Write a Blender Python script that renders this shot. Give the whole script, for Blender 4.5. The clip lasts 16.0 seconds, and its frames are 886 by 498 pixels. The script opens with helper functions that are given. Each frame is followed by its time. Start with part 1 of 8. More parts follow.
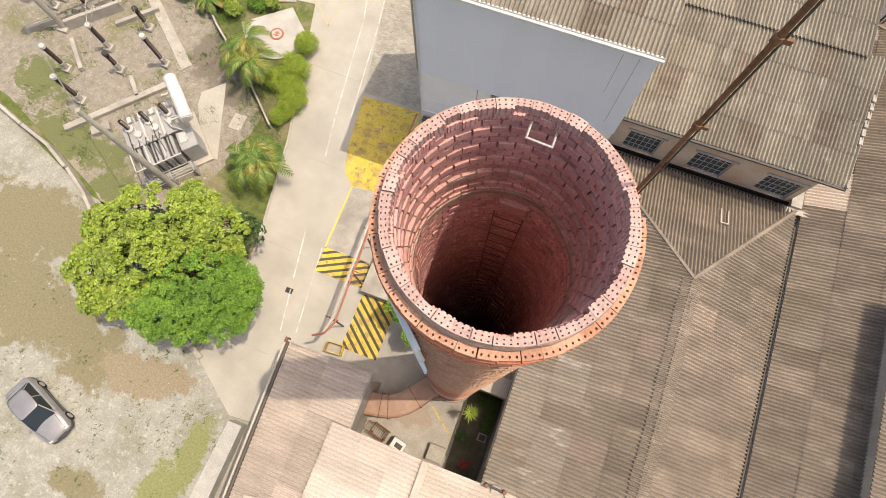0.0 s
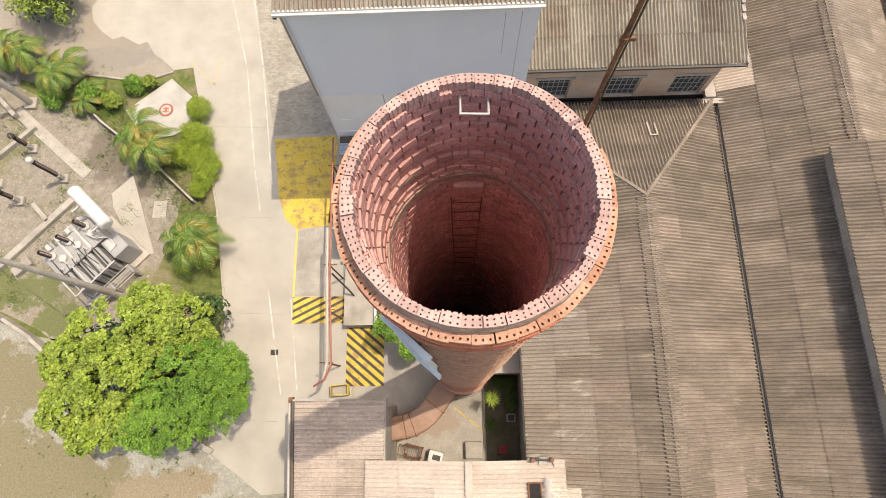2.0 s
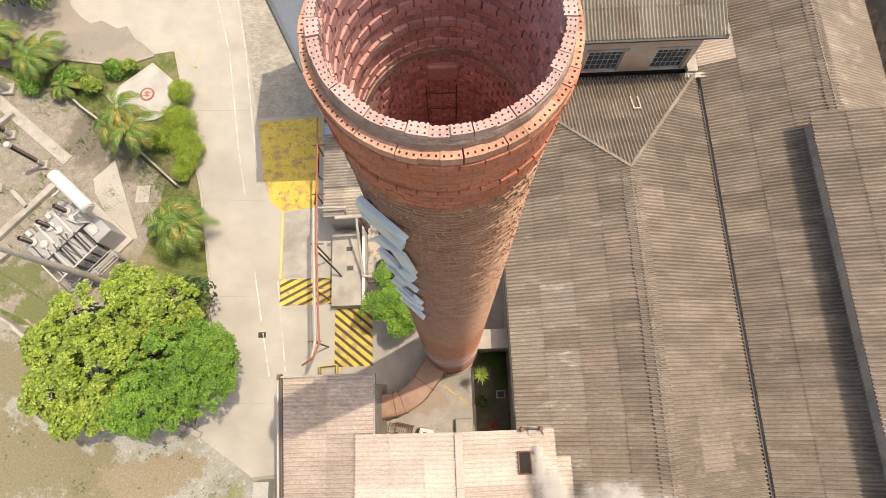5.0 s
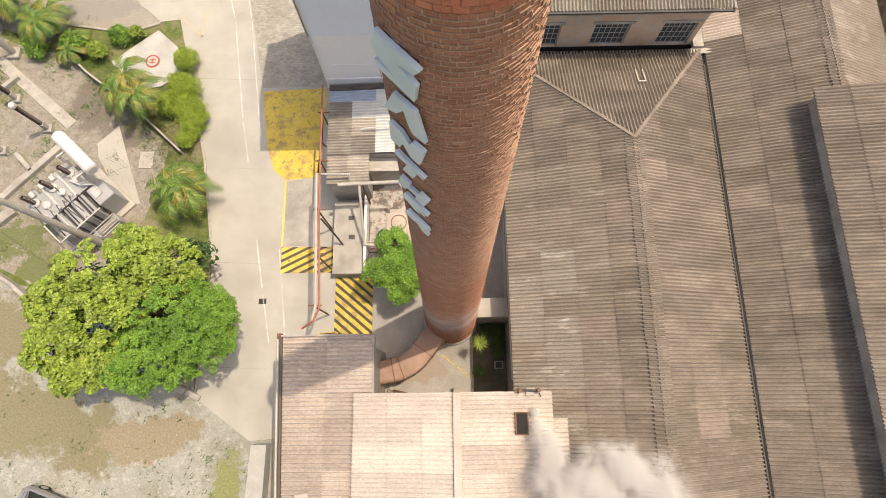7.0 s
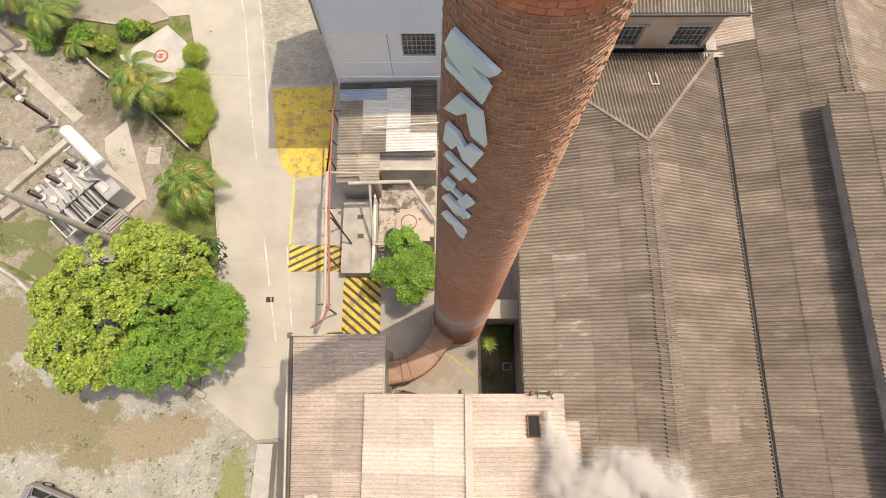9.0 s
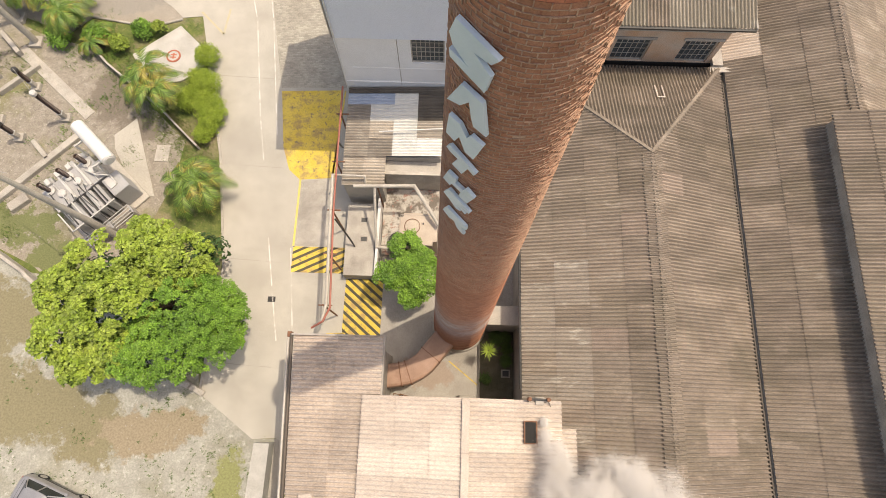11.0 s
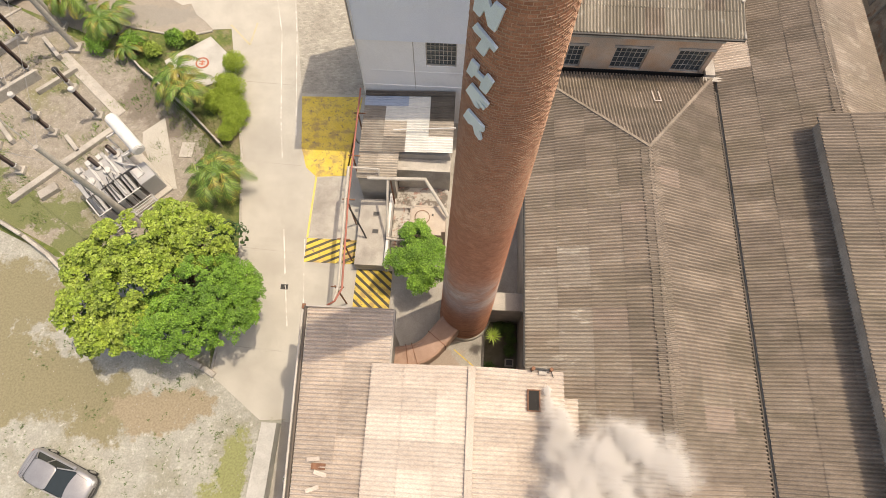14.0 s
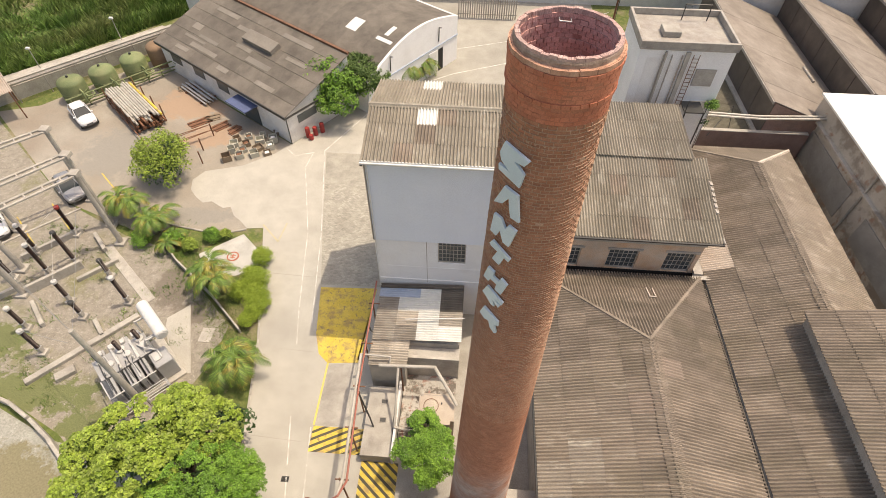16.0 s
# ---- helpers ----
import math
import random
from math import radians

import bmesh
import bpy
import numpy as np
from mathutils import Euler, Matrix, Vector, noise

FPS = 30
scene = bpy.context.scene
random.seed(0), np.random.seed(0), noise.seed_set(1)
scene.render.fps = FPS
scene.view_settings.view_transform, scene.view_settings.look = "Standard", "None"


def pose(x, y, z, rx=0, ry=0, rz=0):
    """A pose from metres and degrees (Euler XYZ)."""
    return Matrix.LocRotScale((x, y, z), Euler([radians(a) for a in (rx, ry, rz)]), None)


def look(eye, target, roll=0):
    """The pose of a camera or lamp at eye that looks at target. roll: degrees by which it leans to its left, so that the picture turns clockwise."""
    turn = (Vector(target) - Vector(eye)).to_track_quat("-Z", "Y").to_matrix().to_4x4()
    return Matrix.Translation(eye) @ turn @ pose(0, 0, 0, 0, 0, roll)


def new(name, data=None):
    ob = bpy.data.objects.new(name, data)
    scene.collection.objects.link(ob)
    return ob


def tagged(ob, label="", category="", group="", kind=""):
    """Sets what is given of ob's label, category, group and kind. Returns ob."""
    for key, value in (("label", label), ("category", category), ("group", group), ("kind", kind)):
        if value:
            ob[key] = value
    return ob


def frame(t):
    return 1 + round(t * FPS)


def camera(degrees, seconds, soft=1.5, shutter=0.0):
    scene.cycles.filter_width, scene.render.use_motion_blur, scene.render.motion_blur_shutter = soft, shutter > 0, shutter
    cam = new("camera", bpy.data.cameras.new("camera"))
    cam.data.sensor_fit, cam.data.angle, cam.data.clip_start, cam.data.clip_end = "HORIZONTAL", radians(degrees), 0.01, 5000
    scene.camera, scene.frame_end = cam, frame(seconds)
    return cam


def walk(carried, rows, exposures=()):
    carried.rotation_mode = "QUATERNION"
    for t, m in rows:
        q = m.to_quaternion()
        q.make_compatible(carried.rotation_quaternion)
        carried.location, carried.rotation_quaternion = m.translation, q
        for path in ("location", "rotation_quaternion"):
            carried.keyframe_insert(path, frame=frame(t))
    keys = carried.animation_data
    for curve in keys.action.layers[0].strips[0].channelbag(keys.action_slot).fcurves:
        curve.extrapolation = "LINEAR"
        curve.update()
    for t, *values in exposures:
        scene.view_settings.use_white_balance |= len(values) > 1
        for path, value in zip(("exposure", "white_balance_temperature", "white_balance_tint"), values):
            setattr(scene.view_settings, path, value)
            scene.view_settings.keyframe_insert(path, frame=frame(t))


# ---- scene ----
cam = camera(79.9, 16.0, soft=0.7)
PATH = [
    (0, (0.787, -1.091, 30.889), (0.589, -0.598, 28.961), -1.4),
    (0.5, (0.76, -1.071, 30.861), (0.608, -0.564, 28.933), -3.6),
    (1, (0.742, -1.06, 30.854), (0.633, -0.545, 28.925), -5.7),
    (1.5, (0.705, -1.082, 30.821), (0.629, -0.561, 28.892), -7.0),
    (2, (0.667, -1.093, 30.766), (0.612, -0.573, 28.835), -7.1),
    (2.5, (0.68, -1.097, 30.696), (0.655, -0.579, 28.764), -8.3),
    (3, (0.69, -1.116, 30.636), (0.696, -0.6, 28.703), -8.9),
    (3.5, (0.668, -1.093, 30.596), (0.68, -0.579, 28.664), -8.1),
    (4, (0.642, -1.195, 30.565), (0.638, -0.682, 28.632), -5.8),
    (4.5, (0.668, -1.584, 30.546), (0.657, -1.072, 28.612), -4.4),
    (5, (0.758, -2.116, 30.471), (0.743, -1.607, 28.537), -3.9),
    (7.5, (0.461, -3.687, 30.126), (0.451, -3.19, 28.189), -1.7),
    (8, (0.131, -3.696, 30.069), (0.125, -3.2, 28.132), -0.9),
    (8.5, (-0.06, -3.591, 30.043), (-0.062, -3.096, 28.105), -0.4),
    (9, (-0.101, -3.501, 30.103), (-0.102, -3.005, 28.165), -0.2),
    (11.5, (-0.042, -4.089, 30.153), (-0.059, -3.55, 28.227), 0.4),
    (12, (-0.044, -4.597, 30.15), (-0.062, -4.057, 28.225), 0.6),
    (12.5, (-0.063, -5.194, 30.152), (-0.082, -4.653, 28.227), 0.7),
    (13, (-0.095, -5.8, 30.204), (-0.115, -5.229, 28.287), 0.8),
    (13.5, (-0.165, -6.45, 30.34), (-0.188, -5.83, 28.438), 0.9),
    (14, (-0.269, -7.056, 30.518), (-0.296, -6.366, 28.641), 0.9),
    (14.5, (-0.39, -7.459, 30.778), (-0.429, -6.607, 28.969), 0.9),
    (15, (-0.498, -7.6, 31.057), (-0.549, -6.587, 29.333), 0.8),
    (15.5, (-0.562, -7.626, 31.341), (-0.629, -6.466, 29.713), 0.7),
    (16, (-0.615, -7.671, 31.675), (-0.693, -6.38, 30.15), 0.7),
]
walk(cam, [(t, look(eye, target, roll)) for t, eye, target, roll in PATH], exposures=((0, 0.54, 7450, 12), (5, 0.56, 7500, 12), (9, 0.50, 7550, 12), (16, 0.50, 7650, 12)))

# ---------------------------------------------------------------- light
SUN = Vector((4.72, 2.08, 14.0)).normalized()
world = bpy.data.worlds.new("sky")
scene.world = world
world.use_nodes = True
wn = world.node_tree
sky = wn.nodes.new("ShaderNodeTexSky")
sky.sky_type, sky.sun_disc = "NISHITA", False
sky.sun_elevation, sky.sun_rotation = math.asin(SUN.z), math.atan2(SUN.x, SUN.y)
sky.dust_density, sky.ozone_density = 4.0, 0.6
wn.nodes["Background"].inputs[1].default_value = 0.15
wn.links.new(sky.outputs[0], wn.nodes["Background"].inputs[0])
sun = new("sun", bpy.data.lights.new("sun", "SUN"))
sun.data.energy, sun.data.angle, sun.data.color = 2.2, radians(0.5), (1.0, 0.94, 0.84)
sun.matrix_world = look(SUN * 60, (0, 0, 0))


# ---------------------------------------------------------------- materials
def rgb(c):
    return (*c, 1.0)


def surface(name, c1, c2, scale=3.0, rough=0.85, bump=0.3, stain=None, stain_scale=0.35, stain_amount=0.5, vary=0.0,
            fine=40.0, metal=0.0, stretch=(1, 1, 1), depth=0.01, island=False, edge=(0.45, 0.7), fleck=None, wash=None, spots=()):
    """Two-tone grain, larger stains of a third colour, fine relief, and a shade that differs from piece to piece."""
    m = bpy.data.materials.new(name)
    m.use_nodes = True
    nt = m.node_tree
    N, Lk = nt.nodes.new, nt.links.new
    b = nt.nodes["Principled BSDF"]
    geo = N("ShaderNodeNewGeometry")
    mp = N("ShaderNodeMapping")
    mp.inputs["Scale"].default_value = stretch
    Lk(geo.outputs["Position"], mp.inputs["Vector"])

    def noise_tex(s, det=4.0, ro=0.6):
        n = N("ShaderNodeTexNoise")
        n.inputs["Scale"].default_value, n.inputs["Detail"].default_value, n.inputs["Roughness"].default_value = s, det, ro
        Lk(mp.outputs[0], n.inputs["Vector"])
        return n

    def ramp(src, lo, hi):
        r = N("ShaderNodeMapRange")
        r.inputs["From Min"].default_value, r.inputs["From Max"].default_value = lo, hi
        Lk(src, r.inputs["Value"])
        return r.outputs[0]

    def mix(fac, a, bb, mode="MIX"):
        x = N("ShaderNodeMix")
        x.data_type, x.blend_type = "RGBA", mode
        for sock, v in ((x.inputs[0], fac), (x.inputs[6], a), (x.inputs[7], bb)):
            if isinstance(v, (tuple, float, int)):
                sock.default_value = v
            else:
                Lk(v, sock)
        return x.outputs[2]

    col = mix(ramp(noise_tex(scale).outputs[0], 0.35, 0.65), rgb(c1), rgb(c2))
    if stain:
        f = N("ShaderNodeMath")
        f.operation = "MULTIPLY"
        Lk(ramp(noise_tex(stain_scale, 5.0, 0.65).outputs[0], *edge), f.inputs[0])
        f.inputs[1].default_value = stain_amount
        col = mix(f.outputs[0], col, rgb(stain))
    if fleck:
        col = mix(ramp(noise_tex(fleck[1], 3.0, 0.7).outputs[0], 0.58, 0.66), col, rgb(fleck[0]))
    for colour, ragged, areas in spots:
        # areas of another soil: soft-edged ellipses (x, y, rx, ry) frayed by noise
        total = None
        for x, y, rx, ry in areas:
            em = N("ShaderNodeMapping")
            em.vector_type = "TEXTURE"
            em.inputs["Location"].default_value, em.inputs["Scale"].default_value = (x, y, 0), (rx, ry, 1000)
            Lk(geo.outputs["Position"], em.inputs["Vector"])
            ln = N("ShaderNodeVectorMath")
            ln.operation = "LENGTH"
            Lk(em.outputs[0], ln.inputs[0])
            if total is None:
                total = ln.outputs["Value"]
            else:
                f = N("ShaderNodeMath")
                f.operation = "SMOOTH_MIN"
                f.inputs[2].default_value = 0.3
                Lk(total, f.inputs[0]), Lk(ln.outputs["Value"], f.inputs[1])
                total = f.outputs[0]
        fray = N("ShaderNodeMath")
        fray.operation = "MULTIPLY_ADD"
        Lk(noise_tex(0.9, 7.0, 0.7).outputs[0], fray.inputs[0])
        fray.inputs[1].default_value = ragged
        Lk(total, fray.inputs[2])
        col = mix(ramp(fray.outputs[0], 1.12 + ragged / 2, 0.88 + ragged / 2), col, rgb(colour))
    if wash:
        sep = N("ShaderNodeSeparateXYZ")
        Lk(geo.outputs["Position"], sep.inputs[0])
        band = None
        for lo, hi in ((wash[0], wash[1]), (wash[2], wash[1])):
            r = N("ShaderNodeMapRange")
            r.interpolation_type = "SMOOTHSTEP"
            r.inputs["From Min"].default_value, r.inputs["From Max"].default_value = lo, hi
            Lk(sep.outputs[2], r.inputs["Value"])
            if band is None:
                band = r.outputs[0]
            else:
                f = N("ShaderNodeMath")
                f.operation = "MULTIPLY"
                Lk(band, f.inputs[0]), Lk(r.outputs[0], f.inputs[1])
                band = f.outputs[0]
        f = N("ShaderNodeMath")
        f.operation = "MULTIPLY"
        Lk(band, f.inputs[0]), Lk(ramp(noise_tex(0.8, 4.0).outputs[0], 0.3, 0.6), f.inputs[1])
        col = mix(f.outputs[0], col, rgb(wash[3]))
    grain = noise_tex(fine, 3.0)
    col = mix(0.35, col, ramp(grain.outputs[0], 0.2, 0.62), "MULTIPLY")
    if vary:
        if island:
            src = geo.outputs["Random Per Island"]
        else:
            src = N("ShaderNodeObjectInfo").outputs["Random"]
        hsv = N("ShaderNodeHueSaturation")
        v = N("ShaderNodeMapRange")
        v.inputs["To Min"].default_value, v.inputs["To Max"].default_value = 1 - vary, 1 + vary
        Lk(src, v.inputs["Value"])
        Lk(v.outputs[0], hsv.inputs["Value"])
        Lk(col, hsv.inputs["Color"])
        col = hsv.outputs[0]
    Lk(col, b.inputs["Base Color"])
    b.inputs["Roughness"].default_value, b.inputs["Metallic"].default_value = rough, metal
    if bump:
        bp = N("ShaderNodeBump")
        bp.inputs["Strength"].default_value, bp.inputs["Distance"].default_value = bump, depth
        Lk(grain.outputs[0], bp.inputs["Height"])
        Lk(bp.outputs[0], b.inputs["Normal"])
    return m


def plain(name, c, rough=0.5, metal=0.0, vary=0.08):
    return surface(name, c, tuple(min(1, v * 1.12) for v in c), 6.0, rough, 0.08, tuple(v * 0.6 for v in c), 1.5, 0.35, vary, 60.0, metal)


M = {}
M["roof"] = surface("weathered fibre cement", (0.25, 0.205, 0.162), (0.325, 0.27, 0.217), 1.6, 0.9, 0.25, (0.175, 0.15, 0.105), 0.35, 0.6, 0.13, 25, stretch=(0.35, 1, 1), fleck=((0.335, 0.28, 0.225), 1.6))
M["roof_light"] = surface("bleached brown fibre cement", (0.29, 0.24, 0.192), (0.36, 0.303, 0.245), 1.6, 0.9, 0.25, (0.20, 0.17, 0.12), 0.4, 0.6, 0.1, 25, stretch=(0.35, 1, 1), fleck=((0.39, 0.335, 0.275), 1.6))
M["roof_new"] = surface("replaced fibre cement", (0.31, 0.25, 0.202), (0.37, 0.302, 0.248), 1.2, 0.9, 0.25, (0.27, 0.215, 0.17), 0.2, 0.6, 0.1, 25)
M["roof_grey"] = surface("greyed fibre cement", (0.295, 0.262, 0.21), (0.375, 0.338, 0.277), 1.6, 0.9, 0.25, (0.215, 0.185, 0.135), 0.4, 0.6, 0.1, 25, stretch=(1, 0.35, 1), fleck=((0.42, 0.385, 0.32), 1.8))
M["roof_bleach"] = surface("sun-bleached fibre cement", (0.33, 0.285, 0.235), (0.42, 0.37, 0.31), 1.6, 0.9, 0.25, (0.24, 0.205, 0.16), 0.4, 0.6, 0.1, 25, stretch=(0.35, 1, 1), fleck=((0.50, 0.455, 0.39), 1.8))
M["roof_pale"] = surface("bleached fibre cement", (0.585, 0.505, 0.43), (0.67, 0.59, 0.51), 1.0, 0.85, 0.2, (0.46, 0.365, 0.295), 0.3, 0.5, 0.10, 25, stretch=(0.4, 1, 1))
M["roof_brown"] = surface("old brown fibre cement", (0.47, 0.395, 0.33), (0.57, 0.49, 0.415), 1.5, 0.9, 0.25, (0.34, 0.265, 0.21), 0.35, 0.5, 0.12, 25, stretch=(0.4, 1, 1))
M["roof_mix"] = surface("patched fibre cement", (0.40, 0.35, 0.29), (0.50, 0.45, 0.38), 1.5, 0.85, 0.25, (0.24, 0.20, 0.16), 0.6, 0.5, 0.3, 25)
M["roof_white"] = plain("white translucent sheet", (0.78, 0.77, 0.72), 0.5)
M["roof_dark"] = surface("dark bitumen roofing", (0.125, 0.108, 0.088), (0.185, 0.16, 0.132), 0.8, 0.9, 0.2, (0.23, 0.20, 0.165), 0.25, 0.6, 0.14, 20)
M["flash"] = surface("old zinc flashing", (0.36, 0.33, 0.29), (0.46, 0.42, 0.37), 2.0, 0.6, 0.1, (0.22, 0.17, 0.13), 0.8, 0.5, 0.06, 30)
M["concrete"] = surface("sunlit concrete paving", (0.46, 0.43, 0.37), (0.54, 0.51, 0.44), 0.5, 0.9, 0.15, (0.36, 0.335, 0.285), 0.16, 0.6, 0.05, 30)
M["concrete_old"] = surface("greyed old concrete", (0.355, 0.335, 0.285), (0.43, 0.405, 0.35), 0.5, 0.9, 0.15, (0.28, 0.26, 0.215), 0.16, 0.6, 0.05, 30)
M["concrete_dark"] = surface("damp concrete", (0.35, 0.325, 0.285), (0.43, 0.40, 0.355), 0.9, 0.85, 0.2, (0.27, 0.245, 0.205), 0.4, 0.6, 0.05, 22, spots=(((0.37, 0.30, 0.245), 2.6, ((-1.2, -2.6, 1.8, 0.8),)),))
M["yard"] = surface("stained yard paving", (0.32, 0.285, 0.235), (0.40, 0.36, 0.30), 0.8, 0.9, 0.3, (0.24, 0.185, 0.135), 0.2, 0.7, 0.0, 15, spots=(((0.40, 0.285, 0.20), 2.4, ((-28.5, 36.5, 3.6, 2.6), (-25.5, 31.5, 2.5, 1.6))), ((0.30, 0.275, 0.235), 2.6, ((-33, 28.5, 3.0, 3.5), (-22.5, 21.2, 3.0, 0.9)))))
M["setts"] = surface("grey block paving", (0.35, 0.325, 0.27), (0.43, 0.40, 0.335), 1.4, 0.9, 0.5, (0.19, 0.175, 0.15), 0.3, 0.5, 0.05, 14)
M["cement"] = surface("cement render", (0.42, 0.39, 0.34), (0.52, 0.48, 0.42), 1.2, 0.9, 0.3, (0.22, 0.195, 0.165), 0.5, 0.6, 0.05, 20)
M["plaster"] = surface("dirty white plaster", (0.79, 0.77, 0.74), (0.84, 0.82, 0.79), 1.0, 0.85, 0.15, (0.45, 0.42, 0.37), 0.4, 0.5, 0.03, 22)
M["whitewash"] = surface("whitewashed masonry", (0.90, 0.89, 0.87), (0.93, 0.92, 0.90), 0.7, 0.8, 0.08, (0.74, 0.72, 0.69), 0.5, 0.45, 0.02, 26)
M["plaster_ochre"] = surface("peeling ochre plaster", (0.62, 0.40, 0.25), (0.66, 0.53, 0.41), 0.7, 0.9, 0.25, (0.42, 0.37, 0.31), 0.5, 0.6, 0.03, 20)
M["blue"] = surface("pale blue painted sheet metal", (0.80, 0.85, 0.93), (0.84, 0.885, 0.95), 0.8, 0.55, 0.05, (0.77, 0.82, 0.90), 0.25, 0.4, 0.015, 30)
M["brick"] = surface("red chimney brick", (0.375, 0.16, 0.09), (0.465, 0.22, 0.132), 3.0, 0.9, 0.4, (0.29, 0.125, 0.075), 0.4, 0.5, 0.13, 45, island=True, wash=(4.0, 8.0, 12.0, (0.50, 0.395, 0.335)))
M["grass"] = surface("rough grass", (0.085, 0.125, 0.028), (0.16, 0.185, 0.05), 2.2, 0.95, 0.7, (0.27, 0.225, 0.14), 0.28, 0.85, 0.0, 9, depth=0.05, edge=(0.48, 0.6), fleck=((0.22, 0.2, 0.09), 3.0))
M["dirt"] = surface("pale trodden gravel", (0.325, 0.318, 0.272), (0.395, 0.388, 0.335), 1.3, 0.95, 0.5, (0.27, 0.262, 0.20), 0.35, 0.8, 0.0, 9, depth=0.03, edge=(0.5, 0.62), fleck=((0.46, 0.445, 0.39), 2.6),
                    spots=(((0.235, 0.21, 0.125), 2.4, ((-27, -5.0, 6, 2.6), (-22.0, -5.2, 2.8, 1.7), (-18.8, -6.2, 2.0, 1.8), (-27, -0.5, 4.5, 2.4), (-31, -12, 4, 2.0), (-16.5, -12.5, 1.6, 0.7))),
                           ((0.30, 0.25, 0.17), 3.2, ((-16.2, -6.3, 2.2, 1.3), (-14.2, -5.6, 1.2, 0.8))),
                           ((0.25, 0.26, 0.11), 2.6, ((-11.2, -9.0, 0.75, 2.2), (-11.9, -12.5, 1.2, 3.0), (-24, -11.5, 1.0, 0.8)))))
M["gravel"] = surface("grey crushed stone with grass", (0.255, 0.225, 0.18), (0.345, 0.31, 0.255), 2.2, 0.95, 0.9, (0.20, 0.195, 0.085), 0.3, 0.8, 0.0, 11, depth=0.04, edge=(0.52, 0.66), fleck=((0.42, 0.385, 0.33), 5.0),
                      spots=(((0.20, 0.17, 0.135), 2.2, ((-21.6, 14.0, 1.5, 1.9), (-19.4, 11.9, 1.1, 1.0))), ((0.165, 0.18, 0.075), 4.2, ((-27.5, 5.2, 4.5, 1.3), (-23.2, 3.4, 1.8, 1.0), (-31.5, 8.6, 2.0, 1.5)))))
M["soil"] = surface("dark damp soil", (0.125, 0.112, 0.075), (0.17, 0.15, 0.105), 1.5, 0.95, 0.5, (0.05, 0.065, 0.03), 0.8, 0.6, 0.0, 15)
M["yellow"] = surface("worn yellow road paint", (0.68, 0.495, 0.07), (0.74, 0.56, 0.11), 1.2, 0.8, 0.15, (0.40, 0.275, 0.12), 1.3, 0.85, 0.05, 20, edge=(0.48, 0.62), fleck=((0.30, 0.23, 0.12), 4.0))
M["white_paint"] = surface("worn white road paint", (0.62, 0.60, 0.55), (0.71, 0.69, 0.63), 1.5, 0.8, 0.1, (0.49, 0.46, 0.395), 1.4, 0.9, 0.05, 25, edge=(0.46, 0.56))
M["black"] = plain("faded black road paint", (0.085, 0.075, 0.05), 0.8)
# near-black that stands in for the shade inside hollows and openings
M["unlit_black"] = plain("flat black for unlit hollows", (0.02, 0.018, 0.016), 0.9)
M["leaf"] = surface("bright green leaves", (0.115, 0.245, 0.02), (0.19, 0.345, 0.038), 1.2, 0.6, 0.0, (0.05, 0.115, 0.018), 0.7, 0.5, 0.35, 30, island=True)
M["leaf_lime"] = surface("yellow green leaves", (0.20, 0.295, 0.03), (0.305, 0.39, 0.06), 1.2, 0.6, 0.0, (0.085, 0.135, 0.018), 0.7, 0.5, 0.38, 30, island=True)
# darker green for inner crowns: shade between the leaf clumps put into the colour
M["leaf_dark"] = surface("dark green leaves for crown shade", (0.03, 0.075, 0.015), (0.06, 0.12, 0.025), 1.5, 0.6, 0.0, (0.02, 0.045, 0.01), 0.5, 0.5, 0.35, 30, island=True)
M["frond"] = surface("palm fronds", (0.07, 0.145, 0.02), (0.155, 0.235, 0.036), 2.0, 0.6, 0.0, (0.40, 0.25, 0.05), 1.1, 0.5, 0.4, 30, island=True, edge=(0.5, 0.62))
M["clipped"] = surface("bright clipped leaves", (0.23, 0.33, 0.025), (0.34, 0.44, 0.05), 1.6, 0.6, 0.0, (0.14, 0.23, 0.02), 1.4, 0.4, 0.3, 30, island=True)
M["bark"] = surface("grey bark", (0.12, 0.09, 0.065), (0.20, 0.155, 0.11), 6.0, 0.95, 0.6, (0.07, 0.055, 0.04), 2.0, 0.5, 0.05, 30, stretch=(1, 1, 0.3))


# ---------------------------------------------------------------- building helpers
def thing(name, loc=(0, 0, 0), label="", category="", group="", kind="", rz=0.0):
    ob = new(name)
    ob.matrix_basis = pose(*loc, 0, 0, rz)
    ob.empty_display_size = 0.3
    return tagged(ob, label, category, group, kind)


def base_of(ob):
    m = ob.matrix_basis.copy()
    while ob.parent:
        ob = ob.parent
        m = ob.matrix_basis @ m
    return m


def part(name, bm, material, parent=None, label="", local=False, smooth=False):
    """One mesh object from bm (in world metres unless local) under a thing or a part."""
    me = bpy.data.meshes.new(name)
    if parent is not None and not local:
        bm.transform(base_of(parent).inverted())
    bm.normal_update()
    bm.to_mesh(me)
    bm.free()
    me.materials.append(material)
    if smooth:
        me.polygons.foreach_set("use_smooth", [True] * len(me.polygons))
    ob = new(name, me)
    ob.parent = parent
    if label:
        ob["label"] = label
    return ob


def box(bm, x0, x1, y0, y1, z0, z1, bevel=0.0, m=None):
    r = bmesh.ops.create_cube(bm, size=1, matrix=(m or Matrix()) @ Matrix.LocRotScale(((x0 + x1) / 2, (y0 + y1) / 2, (z0 + z1) / 2), None, (x1 - x0, y1 - y0, z1 - z0)))
    if bevel:
        es = {e for v in r["verts"] for e in v.link_edges}
        bmesh.ops.bevel(bm, geom=list(es), offset=bevel, segments=1, affect="EDGES")
    return bm


